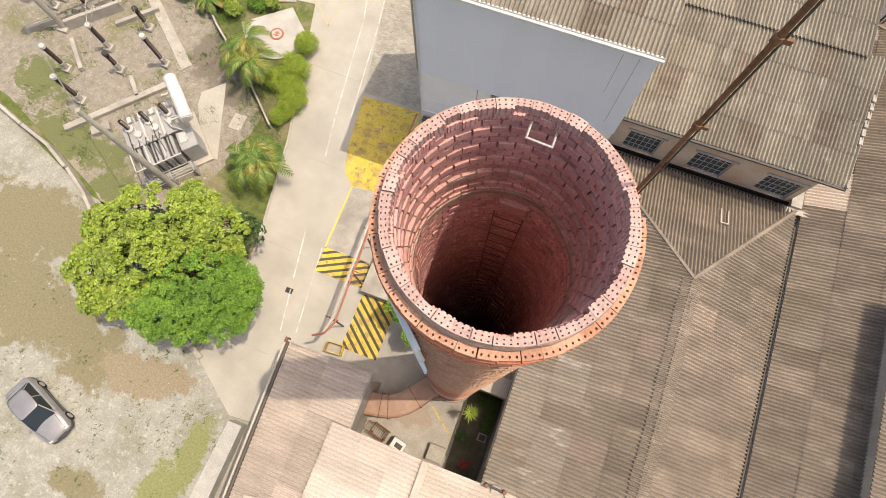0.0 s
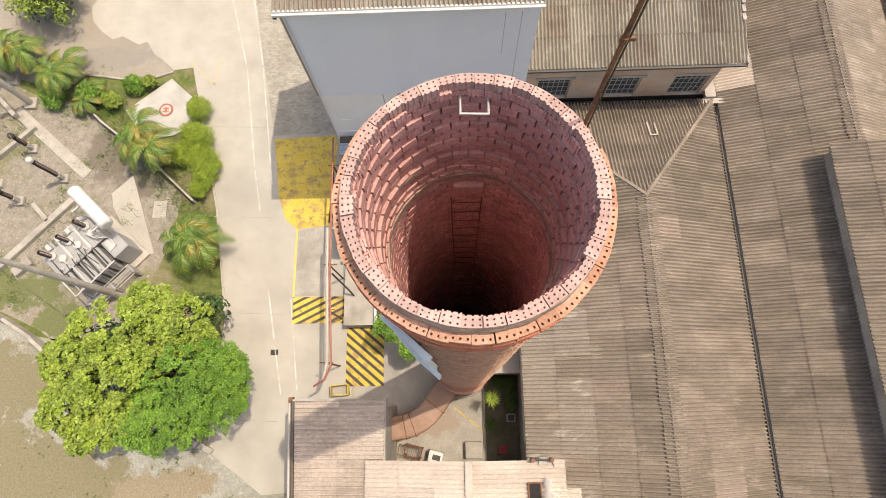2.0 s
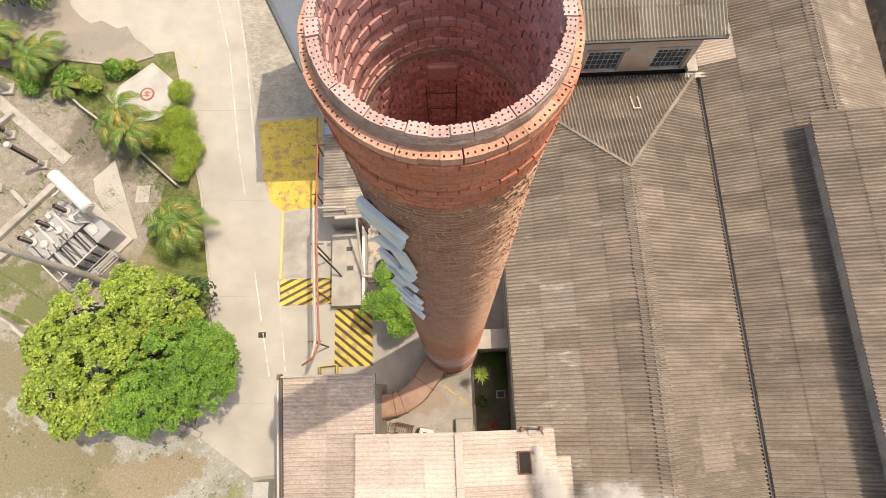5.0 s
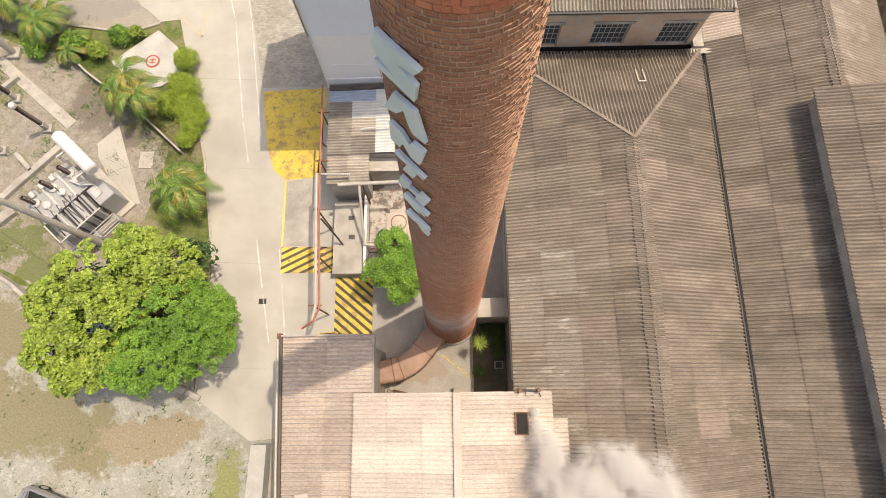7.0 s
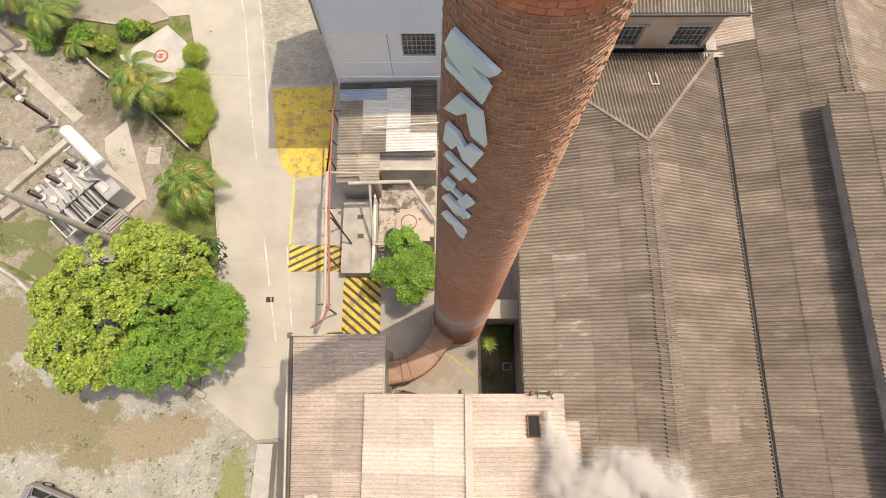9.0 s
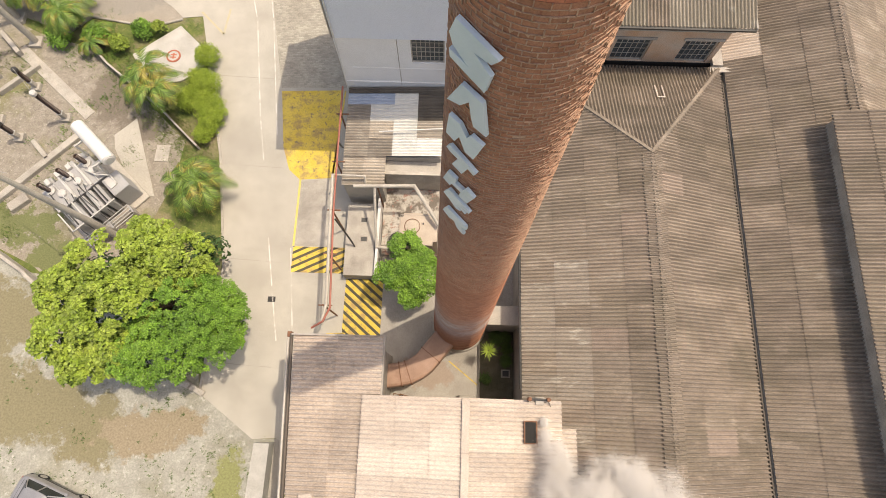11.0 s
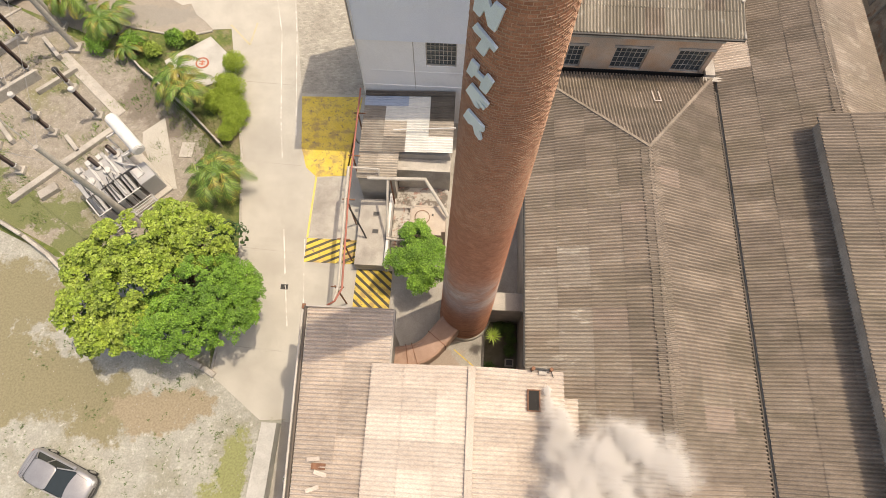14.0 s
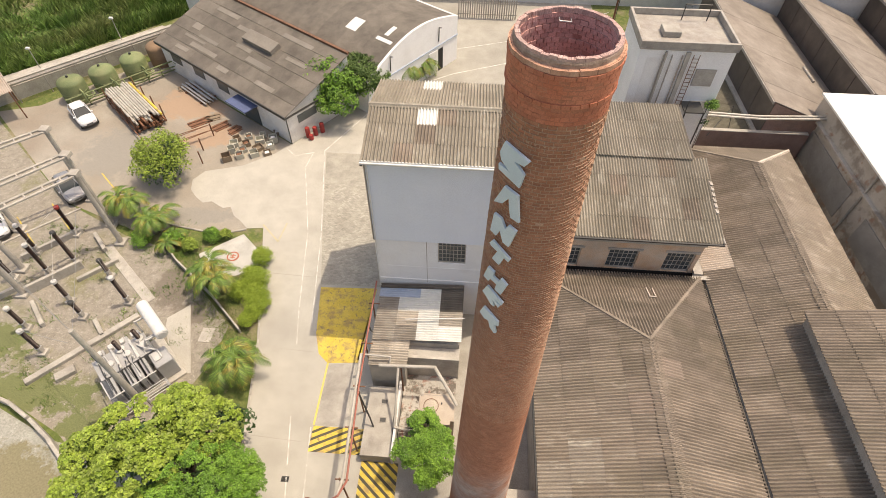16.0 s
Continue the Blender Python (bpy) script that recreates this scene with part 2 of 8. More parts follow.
def boxes(*dims, bevel=0.0, m=None):
    bm = bmesh.new()
    for d in dims:
        box(bm, *d, bevel=bevel, m=m)
    return bm


def prism(points, z0, z1):
    """An upright slab over a plan outline."""
    bm = bmesh.new()
    lo = [bm.verts.new((x, y, z0)) for x, y in points]
    hi = [bm.verts.new((x, y, z1)) for x, y in points]
    bm.faces.new(hi), bm.faces.new(lo[::-1])
    n = len(points)
    for i in range(n):
        bm.faces.new((lo[i], lo[(i + 1) % n], hi[(i + 1) % n], hi[i]))
    bmesh.ops.recalc_face_normals(bm, faces=bm.faces)
    return bm


def rod(bm, a, b, r, r2=None, seg=8, caps=True):
    a, b = Vector(a), Vector(b)
    d = b - a
    q = d.to_track_quat("Z", "Y").to_matrix().to_4x4()
    bmesh.ops.create_cone(bm, cap_ends=caps, segments=seg, radius1=r, radius2=r if r2 is None else r2, depth=d.length,
                          matrix=Matrix.Translation((a + b) / 2) @ q)
    return bm


def rods(pairs, r, seg=8):
    bm = bmesh.new()
    for a, b in pairs:
        rod(bm, a, b, r, seg=seg)
    return bm


def tube(points, r, seg=8):
    """A pipe along a line of points, with round elbows."""
    bm = bmesh.new()
    for a, b in zip(points, points[1:]):
        rod(bm, a, b, r, seg=seg)
    for p in points[1:-1]:
        bmesh.ops.create_icosphere(bm, subdivisions=2, radius=r * 1.08, matrix=Matrix.Translation(p))
    return bm


def lathe(profile, seg=32, cx=0.0, cy=0.0):
    """A turned shape from (radius, height) pairs."""
    bm = bmesh.new()
    rings = []
    for r, z in profile:
        rings.append([bm.verts.new((cx + r * math.cos(2 * math.pi * i / seg), cy + r * math.sin(2 * math.pi * i / seg), z)) for i in range(seg)])
    for a, b in zip(rings, rings[1:]):
        for i in range(seg):
            bm.faces.new((a[i], a[(i + 1) % seg], b[(i + 1) % seg], b[i]))
    bmesh.ops.recalc_face_normals(bm, faces=bm.faces)
    return bm


# corrugated sheets: waves across u, laid in courses down the slope v
PITCH, WAVES = 0.177, 6
SHEET_W = PITCH * WAVES


def wave_sheet(width, length, seg=6, amp=0.062):
    """A corrugated sheet in its own plane: u across, v along, with a turned lower edge that shows its thickness."""
    bm = bmesh.new()
    n = max(2, round(width / PITCH * seg))
    rows = []
    for v, dz in ((0, -0.010), (0, 0.020), (length, -0.006)):
        rows.append([bm.verts.new((width * i / n, v, dz + amp * math.cos(2 * math.pi * width * i / n / PITCH))) for i in range(n + 1)])
    for a, b in zip(rows, rows[1:]):
        for i in range(n):
            bm.faces.new((a[i], a[i + 1], b[i + 1], b[i]))
    return bm


def sheet_roof(parent, origin, u, v, ulen, vlen, material, length=1.75, clips=(), name="roof_sheet", seed=1, skip=None, other=None, amp=0.062):
    """Covers a slope with single corrugated sheets. origin: a lower corner; u along the eave; v up the slope. clips: planes (point, normal)
    whose positive side is cut away. other: a function of the sheet's column and row that may give another material."""
    rnd = random.Random(seed)
    u, v, o = Vector(u).normalized(), Vector(v).normalized(), Vector(origin)
    w = u.cross(v)
    if w.z < 0:
        w = -w
    frame_m = Matrix((u, v, w)).transposed().to_4x4()
    courses = max(1, round(vlen / length))
    lv = vlen / courses
    full, inv = {}, base_of(parent).inverted()
    cols = math.ceil(ulen / SHEET_W - 1e-3)
    for c in range(cols):
        width = min(SHEET_W, ulen - c * SHEET_W)
        for r in range(courses):
            if skip and skip(c, r):
                continue
            mat = (other(c, r) if other else None) or material
            m = Matrix.Translation(o + u * (c * SHEET_W) + v * (r * lv) + w * (0.004 * (r % 2) + rnd.uniform(-0.003, 0.006))) @ frame_m
            m = m @ pose(0, 0, 0, rnd.uniform(-0.3, 0.3), rnd.uniform(-0.2, 0.2), rnd.uniform(-0.25, 0.25))
            bm = wave_sheet(width + 0.02, lv + 0.12, amp=amp)
            corners = [m @ Vector((a * width, b * lv, 0)) for a in (0, 1) for b in (0, 1)]
            cut = False
            gone = False
            for p, nrm in clips:
                d = [(k - Vector(p)).dot(Vector(nrm)) for k in corners]
                if min(d) > 0:
                    gone = True
                cut = cut or max(d) > -0.15
            if gone:
                bm.free()
                continue
            if cut:
                bm.transform(m)
                for p, nrm in clips:
                    bmesh.ops.bisect_plane(bm, geom=bm.verts[:] + bm.edges[:] + bm.faces[:], plane_co=p, plane_no=nrm, clear_outer=True)
                if bm.faces:
                    part(name, bm, mat, parent)
                else:
                    bm.free()
                continue
            key = (round(width, 3), mat.name)
            if key not in full:
                me = bpy.data.meshes.new(name)
                bm.to_mesh(me)
                me.materials.append(mat)
                full[key] = me
            bm.free()
            ob = new(name, full[key])
            ob.parent = parent
            ob.matrix_basis = inv @ m
    return cols, courses


# ---------------------------------------------------------------- ground
def patch(name, points, z, material, label="", kind="structure", parent=None, thick=0.25, category=""):
    ob = part(name, prism(points, z - thick, z), material, parent)
    return tagged(ob, label, category, "", kind)


bm = bmesh.new()
bmesh.ops.create_grid(bm, x_segments=8, y_segments=8, size=2500)
ground = tagged(part("ground", bm, M["grass"]), "rough grass and bare earth round the works", "ground", "", "structure")
patch("ground_dirt", [(-60, -45), (-8.6, -45), (-8.8, -6.3), (-10.2, -6.4), (-13.4, -4.1), (-14.5, 1.0), (-24.5, 2.4), (-33, 5.8), (-60, 12)], 0.012, M["dirt"],
      "pale trodden dirt with patches of dry grass", thick=0.2, category="ground")
patch("ground_gravel", [(-18.6, 3.4), (-22.6, 1.6), (-24.3, 2.8), (-33, 6.6), (-60, 12.5), (-47.5, 33), (-34.5, 22), (-27.5, 18.6), (-24.0, 17.6), (-20.8, 15.0), (-16.6, 11.0), (-16.9, 8.2)], 0.012, M["gravel"],
      "grey crushed stone of a substation yard", thick=0.2, category="gravel")
road = patch("road", [(-8.6, -45), (-5.5, -45), (-5.5, 13.3), (-6.0, 20), (-6.0, 30), (-11, 39.7), (-17.2, 31), (-18.5, 29.5),
                      (-20.9, 27.6), (-22.4, 27.1), (-24.0, 26.6), (-24.7, 25.4), (-24.4, 24.2), (-23.6, 23.3), (-22.8, 22.7), (-22.1, 22.9), (-21.6, 22.6), (-20.9, 22.2), (-20.3, 22.4), (-19.7, 21.4), (-19.0, 20.9), (-18.2, 20.1), (-16.89, 20.25), (-14.25, 10.09), (-13.06, 3.08), (-13.35, -4.13), (-10.2, -6.39), (-8.83, -6.28)],
             0.03, M["concrete"], "sunlit pale concrete works road", category="road")
patch("yard_dirt", [(-18.2, 20.0), (-18.5, 29.5), (-17.3, 30.9), (-27, 37.6), (-34.5, 46.5), (-44, 35), (-47.7, 33.6), (-34.5, 22), (-25.6, 18.6), (-24.2, 19.98), (-21.5, 19.55), (-19.3, 19.6)], 0.02, M["yard"],
      "brown stained storage yard paving", category="ground")
patch("far_paving", [(1.0, 24.2), (11.8, 24.2), (17.8, 33.0), (17.8, 44), (14, 44.4), (14, 62), (-12, 62), (-11.5, 46), (-11, 39.7), (-6.0, 30)], 0.022, M["concrete_old"], "pale concrete yard behind the works", category="pavement")
patch("courtyard", [(-5.6, -5.1), (4, -5.1), (4, 13.4), (-5.6, 13.4)], 0.026, M["concrete_dark"], "grey concrete works court round the stack", category="pavement")

# ---------------------------------------------------------------- buildings
CX, CY = 0.775, 0.07
RIM_Z = 27.76


# main warehouse
WX0, WX1, WRX, WY0, WY1, WE, WR = 3.6, 14.5, 9.65, -24.0, 13.8, 5.0, 7.0
warehouse = thing("warehouse", (9, -5, 0), "long brick warehouse under a brown corrugated hipped roof", "warehouse")
part("wall", prism([(WX0 + 0.25, WY0), (WX1 - 0.1, WY0), (WX1 - 0.1, WY1 - 0.2), (WX0 + 0.25, WY1 - 0.2)], 0, WE - 0.05), M["cement"], warehouse)
side = Vector((WRX - WX0, 0, WR - WE))
side2 = Vector((WRX - WX1, 0, WR - WE))
hipa = Vector((WRX, WY1 - (WRX - WX0), WR))
HIP_W, HIP_E = Vector((1, 1, 0)), Vector((-(WY1 - hipa.y), WX1 - WRX, 0))
sheet_roof(warehouse, (WX0, WY0, WE), (0, 1, 0), side, WY1 - WY0, side.length, M["roof"], clips=[(hipa, HIP_W)], seed=2, other=lambda c, r: M["roof_new"] if (c * 11 + r * 3) % 29 == 5 else M["roof_bleach"] if r < 2 and 16 < c < 25 and (c + 2 * r) % 4 else M["roof_light"] if (c * 7 + r * 5) % 17 == 3 or (14 < c < 29 and r < 3) else None)
sheet_roof(warehouse, (WX1, WY0, WE), (0, 1, 0), side2, WY1 - WY0, side2.length, M["roof"], clips=[(hipa, HIP_E)], seed=3, other=lambda c, r: M["roof_new"] if (c * 13 + r * 5) % 37 == 4 else M["roof_light"] if (c * 5 + r * 7) % 19 == 2 else None)
end = Vector((0, hipa.y - WY1, WR - WE))
sheet_roof(warehouse, (WX0, WY1, WE), (1, 0, 0), end, WX1 - WX0, end.length, M["roof"], clips=[(hipa, -HIP_W), (hipa, -HIP_E)], seed=4)

# second bay with a raised monitor and a hipped north end
bay = thing("warehouse_bay", (20, -2, 0), "second warehouse bay under a brown corrugated roof with a raised monitor", "warehouse")
BX0, BRX, BX1, BE, BR, BY1 = 14.75, 20.05, 24.6, 5.0, 7.0, 27.2
part("wall", boxes((BX0, BX1 - 0.3, -24, BY1 - 0.3, 0, 4.9)), M["cement"], bay)
s1, s2 = Vector((BRX - BX0, 0, BR - BE)), Vector((BRX - BX1, 0, BR - BE))
bhip = Vector((BRX, 23.0, BR))
BH_W, BH_E = Vector((BY1 - bhip.y, BRX - BX0, 0)), Vector((bhip.y - BY1, BX1 - BRX, 0))
sheet_roof(bay, (BX0, -24, BE), (0, 1, 0), s1, BY1 + 24, s1.length, M["roof"], seed=5, clips=[(bhip, BH_W)], skip=lambda c, r: c < 31 and r > 2, other=lambda c, r: M["roof_pale"] if c in (36, 37, 46) and r == 0 else M["roof_light"] if (c * 5 + r * 3) % 11 == 2 else None)
sheet_roof(bay, (BX1, -24, BE), (0, 1, 0), s2, BY1 + 24, s2.length, M["roof_light"], seed=6, clips=[(bhip, BH_E)], skip=lambda c, r: c < 31, amp=0.03)
s4 = Vector((0, bhip.y - BY1, BR - BE))
sheet_roof(bay, (BX0, BY1, BE), (1, 0, 0), s4, BX1 - BX0, s4.length, M["roof_light"], seed=17, clips=[(bhip, -BH_W), (bhip, -BH_E)], amp=0.03)
part("monitor_wall", boxes((18.58, 18.8, -24, 9.7, 5.6, 7.46), (18.8, 24.3, 9.45, 9.7, 5.6, 7.5)), M["cement"], bay)
s3 = Vector((6.2, 0, 0.85))
sheet_roof(bay, (18.2, -24, 7.5), (0, 1, 0), s3, 33.9, s3.length, M["roof"], seed=7)

# tall blue-clad building
tower_house = thing("tall_building", (-2.6, 17, 0), "tall works building, pale blue sheet cladding over white masonry", "building")
TX0, TX1, TY0, TY1, TE, TRY, TR = -6.05, 4.05, 13.14, 20.15, 14.0, 16.55, 14.88
WIN = (-2.2, -0.46, 5.62, 7.62)
for nm, dm in (("pier", (TX0, WIN[0], TY0 + 0.06, TY0 + 0.36, 0, 7.62)), ("pier", (WIN[1], TX1, TY0 + 0.06, TY0 + 0.36, 0, 7.62)), ("apron", (WIN[0], WIN[1], TY0 + 0.06, TY0 + 0.36, 0, WIN[2])),
               ("side_wall", (TX0, TX0 + 0.3, TY0 + 0.36, TY1, 0, 7.62)), ("side_wall", (TX1 - 0.3, TX1, TY0 + 0.36, TY1, 0, 7.62)), ("rear_wall", (TX0 + 0.3, TX1 - 0.3, TY1 - 0.3, TY1, 0, 7.62))):
    part(nm, boxes(dm), M["whitewash"], tower_house)
for i in range(10):
    w = (TX1 - TX0 + 0.1) / 10
    part("cladding_panel", boxes((TX0 - 0.05 + i * w, TX0 - 0.05 + (i + 1) * w - 0.0015, TY0, TY0 + 0.055, 7.62, TE - 0.05)), M["blue"], tower_house)
part("cladding", boxes((TX0 - 0.05, TX1 + 0.05, TY0 + 0.055, TY1 + 0.05, 7.63, TE - 0.07)), M["blue"], tower_house)
f1, f2 = Vector((0, TRY - TY0 + 0.3, TR - TE)), Vector((0, TRY - TY1 - 0.2, TR - TE))
roof_edge = [((TX0 - 0.1, 0, 0), (-1, 0, 0)), ((TX1 + 0.12, 0, 0), (1, 0, 0))]
sheet_roof(tower_house, (TX0 - 0.63, TY0 - 0.3, TE), (1, 0, 0), f1, 11.1, f1.length, M["roof_grey"], length=1.25, clips=roof_edge, seed=8, other=lambda c, r: M["roof_white"] if (c, r) == (3, 2) else M["roof"] if (c * 3 + r * 2) % 5 == 1 else None)
sheet_roof(tower_house, (TX0 - 0.63, TY1 + 0.2, TE), (1, 0, 0), f2, 11.1, f2.length, M["roof_grey"], length=1.25, clips=roof_edge, seed=9, other=lambda c, r: M["roof_white"] if (c, r) == (3, 0) else None)
for xg in (TX0, TX1):
    bm = bmesh.new()
    a = [bm.verts.new((xg + o, y, z)) for o in (-0.02, 0.02) for y, z in ((TY0, TE - 0.08), (TY1 + 0.05, TE - 0.08), (TRY, TR - 0.1))]
    bm.faces.new(a[:3]), bm.faces.new(a[3:]), bm.faces.new((a[0], a[2], a[5], a[3])), bm.faces.new((a[2], a[1], a[4], a[5]))
    bmesh.ops.recalc_face_normals(bm, faces=bm.faces)
    part("gable", bm, M["blue"], tower_house)

# office block
office = thing("office_block", (10, 17, 0), "long low upper storey with ochre plaster and barred windows", "building")
OW = [(5.0, 6.72), (8.45, 10.3), (12.0, 13.75)]
xs = [4.12] + [x for w in OW for x in w] + [14.0]
dims = [(xs[i], xs[i + 1], 13.9, 14.2, 0, 8.1) for i in range(0, len(xs), 2)]
dims += [(a, b, 13.9, 14.2, 0, 4.95) for a, b in OW] + [(a, b, 13.9, 14.2, 6.75, 8.1) for a, b in OW] + [(13.7, 14.0, 14.2, 24, 0, 8.1), (4.12, 13.7, 23.7, 24, 0, 8.1)]
for k, dm in enumerate(dims):
    part("pier" if k < 4 else "apron" if k < 7 else "lintel_wall" if k < 10 else "wall", boxes(dm), M["plaster_ochre"], office)
f3 = Vector((0, 6.2, 1.2))
sheet_roof(office, (4.1, 13.55, 8.2), (1, 0, 0), f3, 10.62, f3.length, M["roof_grey"], seed=10, other=lambda c, r: M["roof"] if (c * 3 + r * 5) % 7 == 1 else None)
f4 = Vector((0, 5.3, 0.45))
sheet_roof(office, (4.3, 19.6, 9.5), (1, 0, 0), f4, 9.56, f4.length, M["roof_grey"], seed=11)

# boiler house sheds
shed = thing("boiler_shed", (-4.5, -8, 0), "low shed under brown corrugated sheets", "shed")
part("wall", prism([(-6.3, -1.8), (-5.3, -24), (-2.9, -24), (-2.9, -1.8)], 0, 5.9), M["cement"], shed)
g1 = Vector((-4.05, 0, -0.35))
sheet_roof(shed, (-2.7, -24, 6.75), (0, 1, 0), g1, 22.6, g1.length, M["roof_brown"], length=2.0, seed=12, clips=[((-6.74, -1.4, 0), (-1, -0.047, 0))], other=lambda c, r: M["roof_pale"] if (c * 5 + r * 3) % 13 == 4 else None)
boiler = thing("boiler_house", (0, -8, 0), "boiler house under bleached corrugated sheets", "building")
part("wall", boxes((-3.2, 3.8, -24, -5.0, 0, 6.4)), M["cement"], boiler)
g2, g3 = Vector((4.4, 0, 0.75)), Vector((-4.0, 0, 0.35))
sheet_roof(boiler, (-3.45, -24, 6.85), (0, 1, 0), g2, 20.1, g2.length, M["roof_pale"], length=1.5, seed=13, amp=0.034)
sheet_roof(boiler, (4.9, -24, 7.25), (0, 1, 0), g3, 20.1, g3.length, M["roof_pale"], length=2.0, seed=14, amp=0.048)



# ---------------------------------------------------------------- the brick stack
M["brick_head"] = surface("orange head brick", (0.50, 0.165, 0.09), (0.58, 0.22, 0.13), 3.0, 0.9, 0.4, (0.33, 0.115, 0.075), 0.9, 0.4, 0.13, 45, island=True)
M["brick_ring"] = surface("orange ring brick", (0.54, 0.285, 0.19), (0.63, 0.375, 0.27), 3.0, 0.9, 0.4, (0.36, 0.16, 0.09), 1.4, 0.5, 0.16, 45)
M["brick_rim"] = surface("pale pink rim brick", (0.50, 0.335, 0.30), (0.59, 0.41, 0.37), 4.0, 0.9, 0.4, (0.36, 0.215, 0.18), 2.6, 0.6, 0.17, 45)
M["brick_inner"] = surface("pink lining brick", (0.56, 0.305, 0.275), (0.66, 0.39, 0.355), 3.0, 0.9, 0.4, (0.44, 0.22, 0.195), 1.2, 0.5, 0.14, 45, island=True)
M["brick_deep"] = surface("pink deep lining brick", (0.64, 0.30, 0.28), (0.73, 0.385, 0.36), 3.0, 0.9, 0.4, (0.54, 0.245, 0.225), 0.9, 0.5, 0.12, 45, island=True, fleck=((0.84, 0.60, 0.55), 16.0))
M["mortar_pale"] = surface("crumbled mortar", (0.36, 0.255, 0.20), (0.46, 0.345, 0.28), 6.0, 0.95, 0.6, (0.24, 0.155, 0.12), 2.5, 0.6, 0.0, 30, depth=0.02)
M["mortar_in"] = surface("sooty pink mortar", (0.46, 0.235, 0.205), (0.54, 0.30, 0.265), 5.0, 0.95, 0.4, (0.22, 0.095, 0.078), 1.2, 0.5, 0.0, 40)
M["mortar_tan"] = surface("tan mortar", (0.43, 0.265, 0.175), (0.53, 0.345, 0.24), 6.0, 0.95, 0.5, (0.33, 0.19, 0.125), 2.5, 0.6, 0.0, 30, depth=0.02)
M["dust"] = surface("dust-whitened brick base", (0.38, 0.25, 0.19), (0.50, 0.38, 0.32), 1.0, 0.9, 0.2, (0.60, 0.52, 0.47), 0.6, 0.7, 0.05, 30)
M["rust"] = surface("rusty steel", (0.17, 0.075, 0.04), (0.27, 0.13, 0.07), 5.0, 0.75, 0.3, (0.10, 0.05, 0.03), 1.5, 0.5, 0.08, 40)
M["sign"] = surface("pale blue painted sign metal", (0.58, 0.69, 0.76), (0.68, 0.78, 0.84), 2.0, 0.45, 0.05, (0.50, 0.57, 0.60), 0.8, 0.4, 0.04, 160)
M["galv"] = plain("galvanised steel", (0.55, 0.54, 0.52), 0.45, 0.6)


def rad(z):
    """Outer radius of the stack: straight taper, then the flared head."""
    if z < 26.0:
        return 0.86 + 0.0221 * (26.0 - z)
    if z < 26.95:
        return 0.86 + 0.014 * (z - 26.0) / 0.95
    return 0.880 + 0.026 * min(1.0, (z - 26.95) / 0.55)


def rad_in(z):
    if z > 26.75:
        return 0.752 - 0.010 * (27.68 - z)
    if z > 26.4:
        return 0.73
    return 0.70 + 0.018 * (26.4 - z)


def course_mesh(name, courses, material, inward=False, joint=0.010, bed=None, rough=0.006, seed=1, gaps=0.0):
    """Courses of single bricks in one mesh: rows of (z, height, radius, number, offset). Every brick has its own face, sides and depth."""
    rnd = np.random.RandomState(seed)
    verts, faces = [], []
    base = 0
    quad = np.array([[0, 1, 3, 2], [0, 4, 5, 1], [1, 5, 7, 3], [3, 7, 6, 2], [2, 6, 4, 0]])
    for z, h, r, n, off in courses:
        th = 2 * math.pi * (np.arange(n) + off) / n
        half = math.pi / n - joint / r / 2 * (1 + rnd.rand(n) * 0.6)
        out = r + (rnd.rand(n) - 0.4) * rough * (-1 if inward else 1)
        back = r + (0.05 if inward else -0.05) + 0 * out
        face = out
        if gaps:
            face = np.where(rnd.rand(n) < gaps, face + (0.035 if inward else -0.02), face)
        pts = np.zeros((n, 8, 3))
        zj = (rnd.rand(n) - 0.5) * 0.006
        for k, (rr, sd, zz) in enumerate([(face, -1, 0), (face, 1, 0), (face, -1, 1), (face, 1, 1), (back, -1, 0), (back, 1, 0), (back, -1, 1), (back, 1, 1)]):
            a = th + sd * half
            pts[:, k, 0], pts[:, k, 1] = rr * np.cos(a), rr * np.sin(a)
            pts[:, k, 2] = z + zj + (h - (joint if bed is None else bed) if zz else 0)
        verts.append(pts.reshape(-1, 3))
        f = (quad[None] + (base + 8 * np.arange(n))[:, None, None]).reshape(-1, 4)
        faces.append(f[:, ::-1] if inward else f)
        base += 8 * n
    v, f = np.concatenate(verts), np.concatenate(faces)
    me = bpy.data.meshes.new(name)
    me.from_pydata(v.tolist(), [], f.tolist())
    me.materials.append(material)
    ob = new(name, me)
    ob.parent = chimney
    return ob


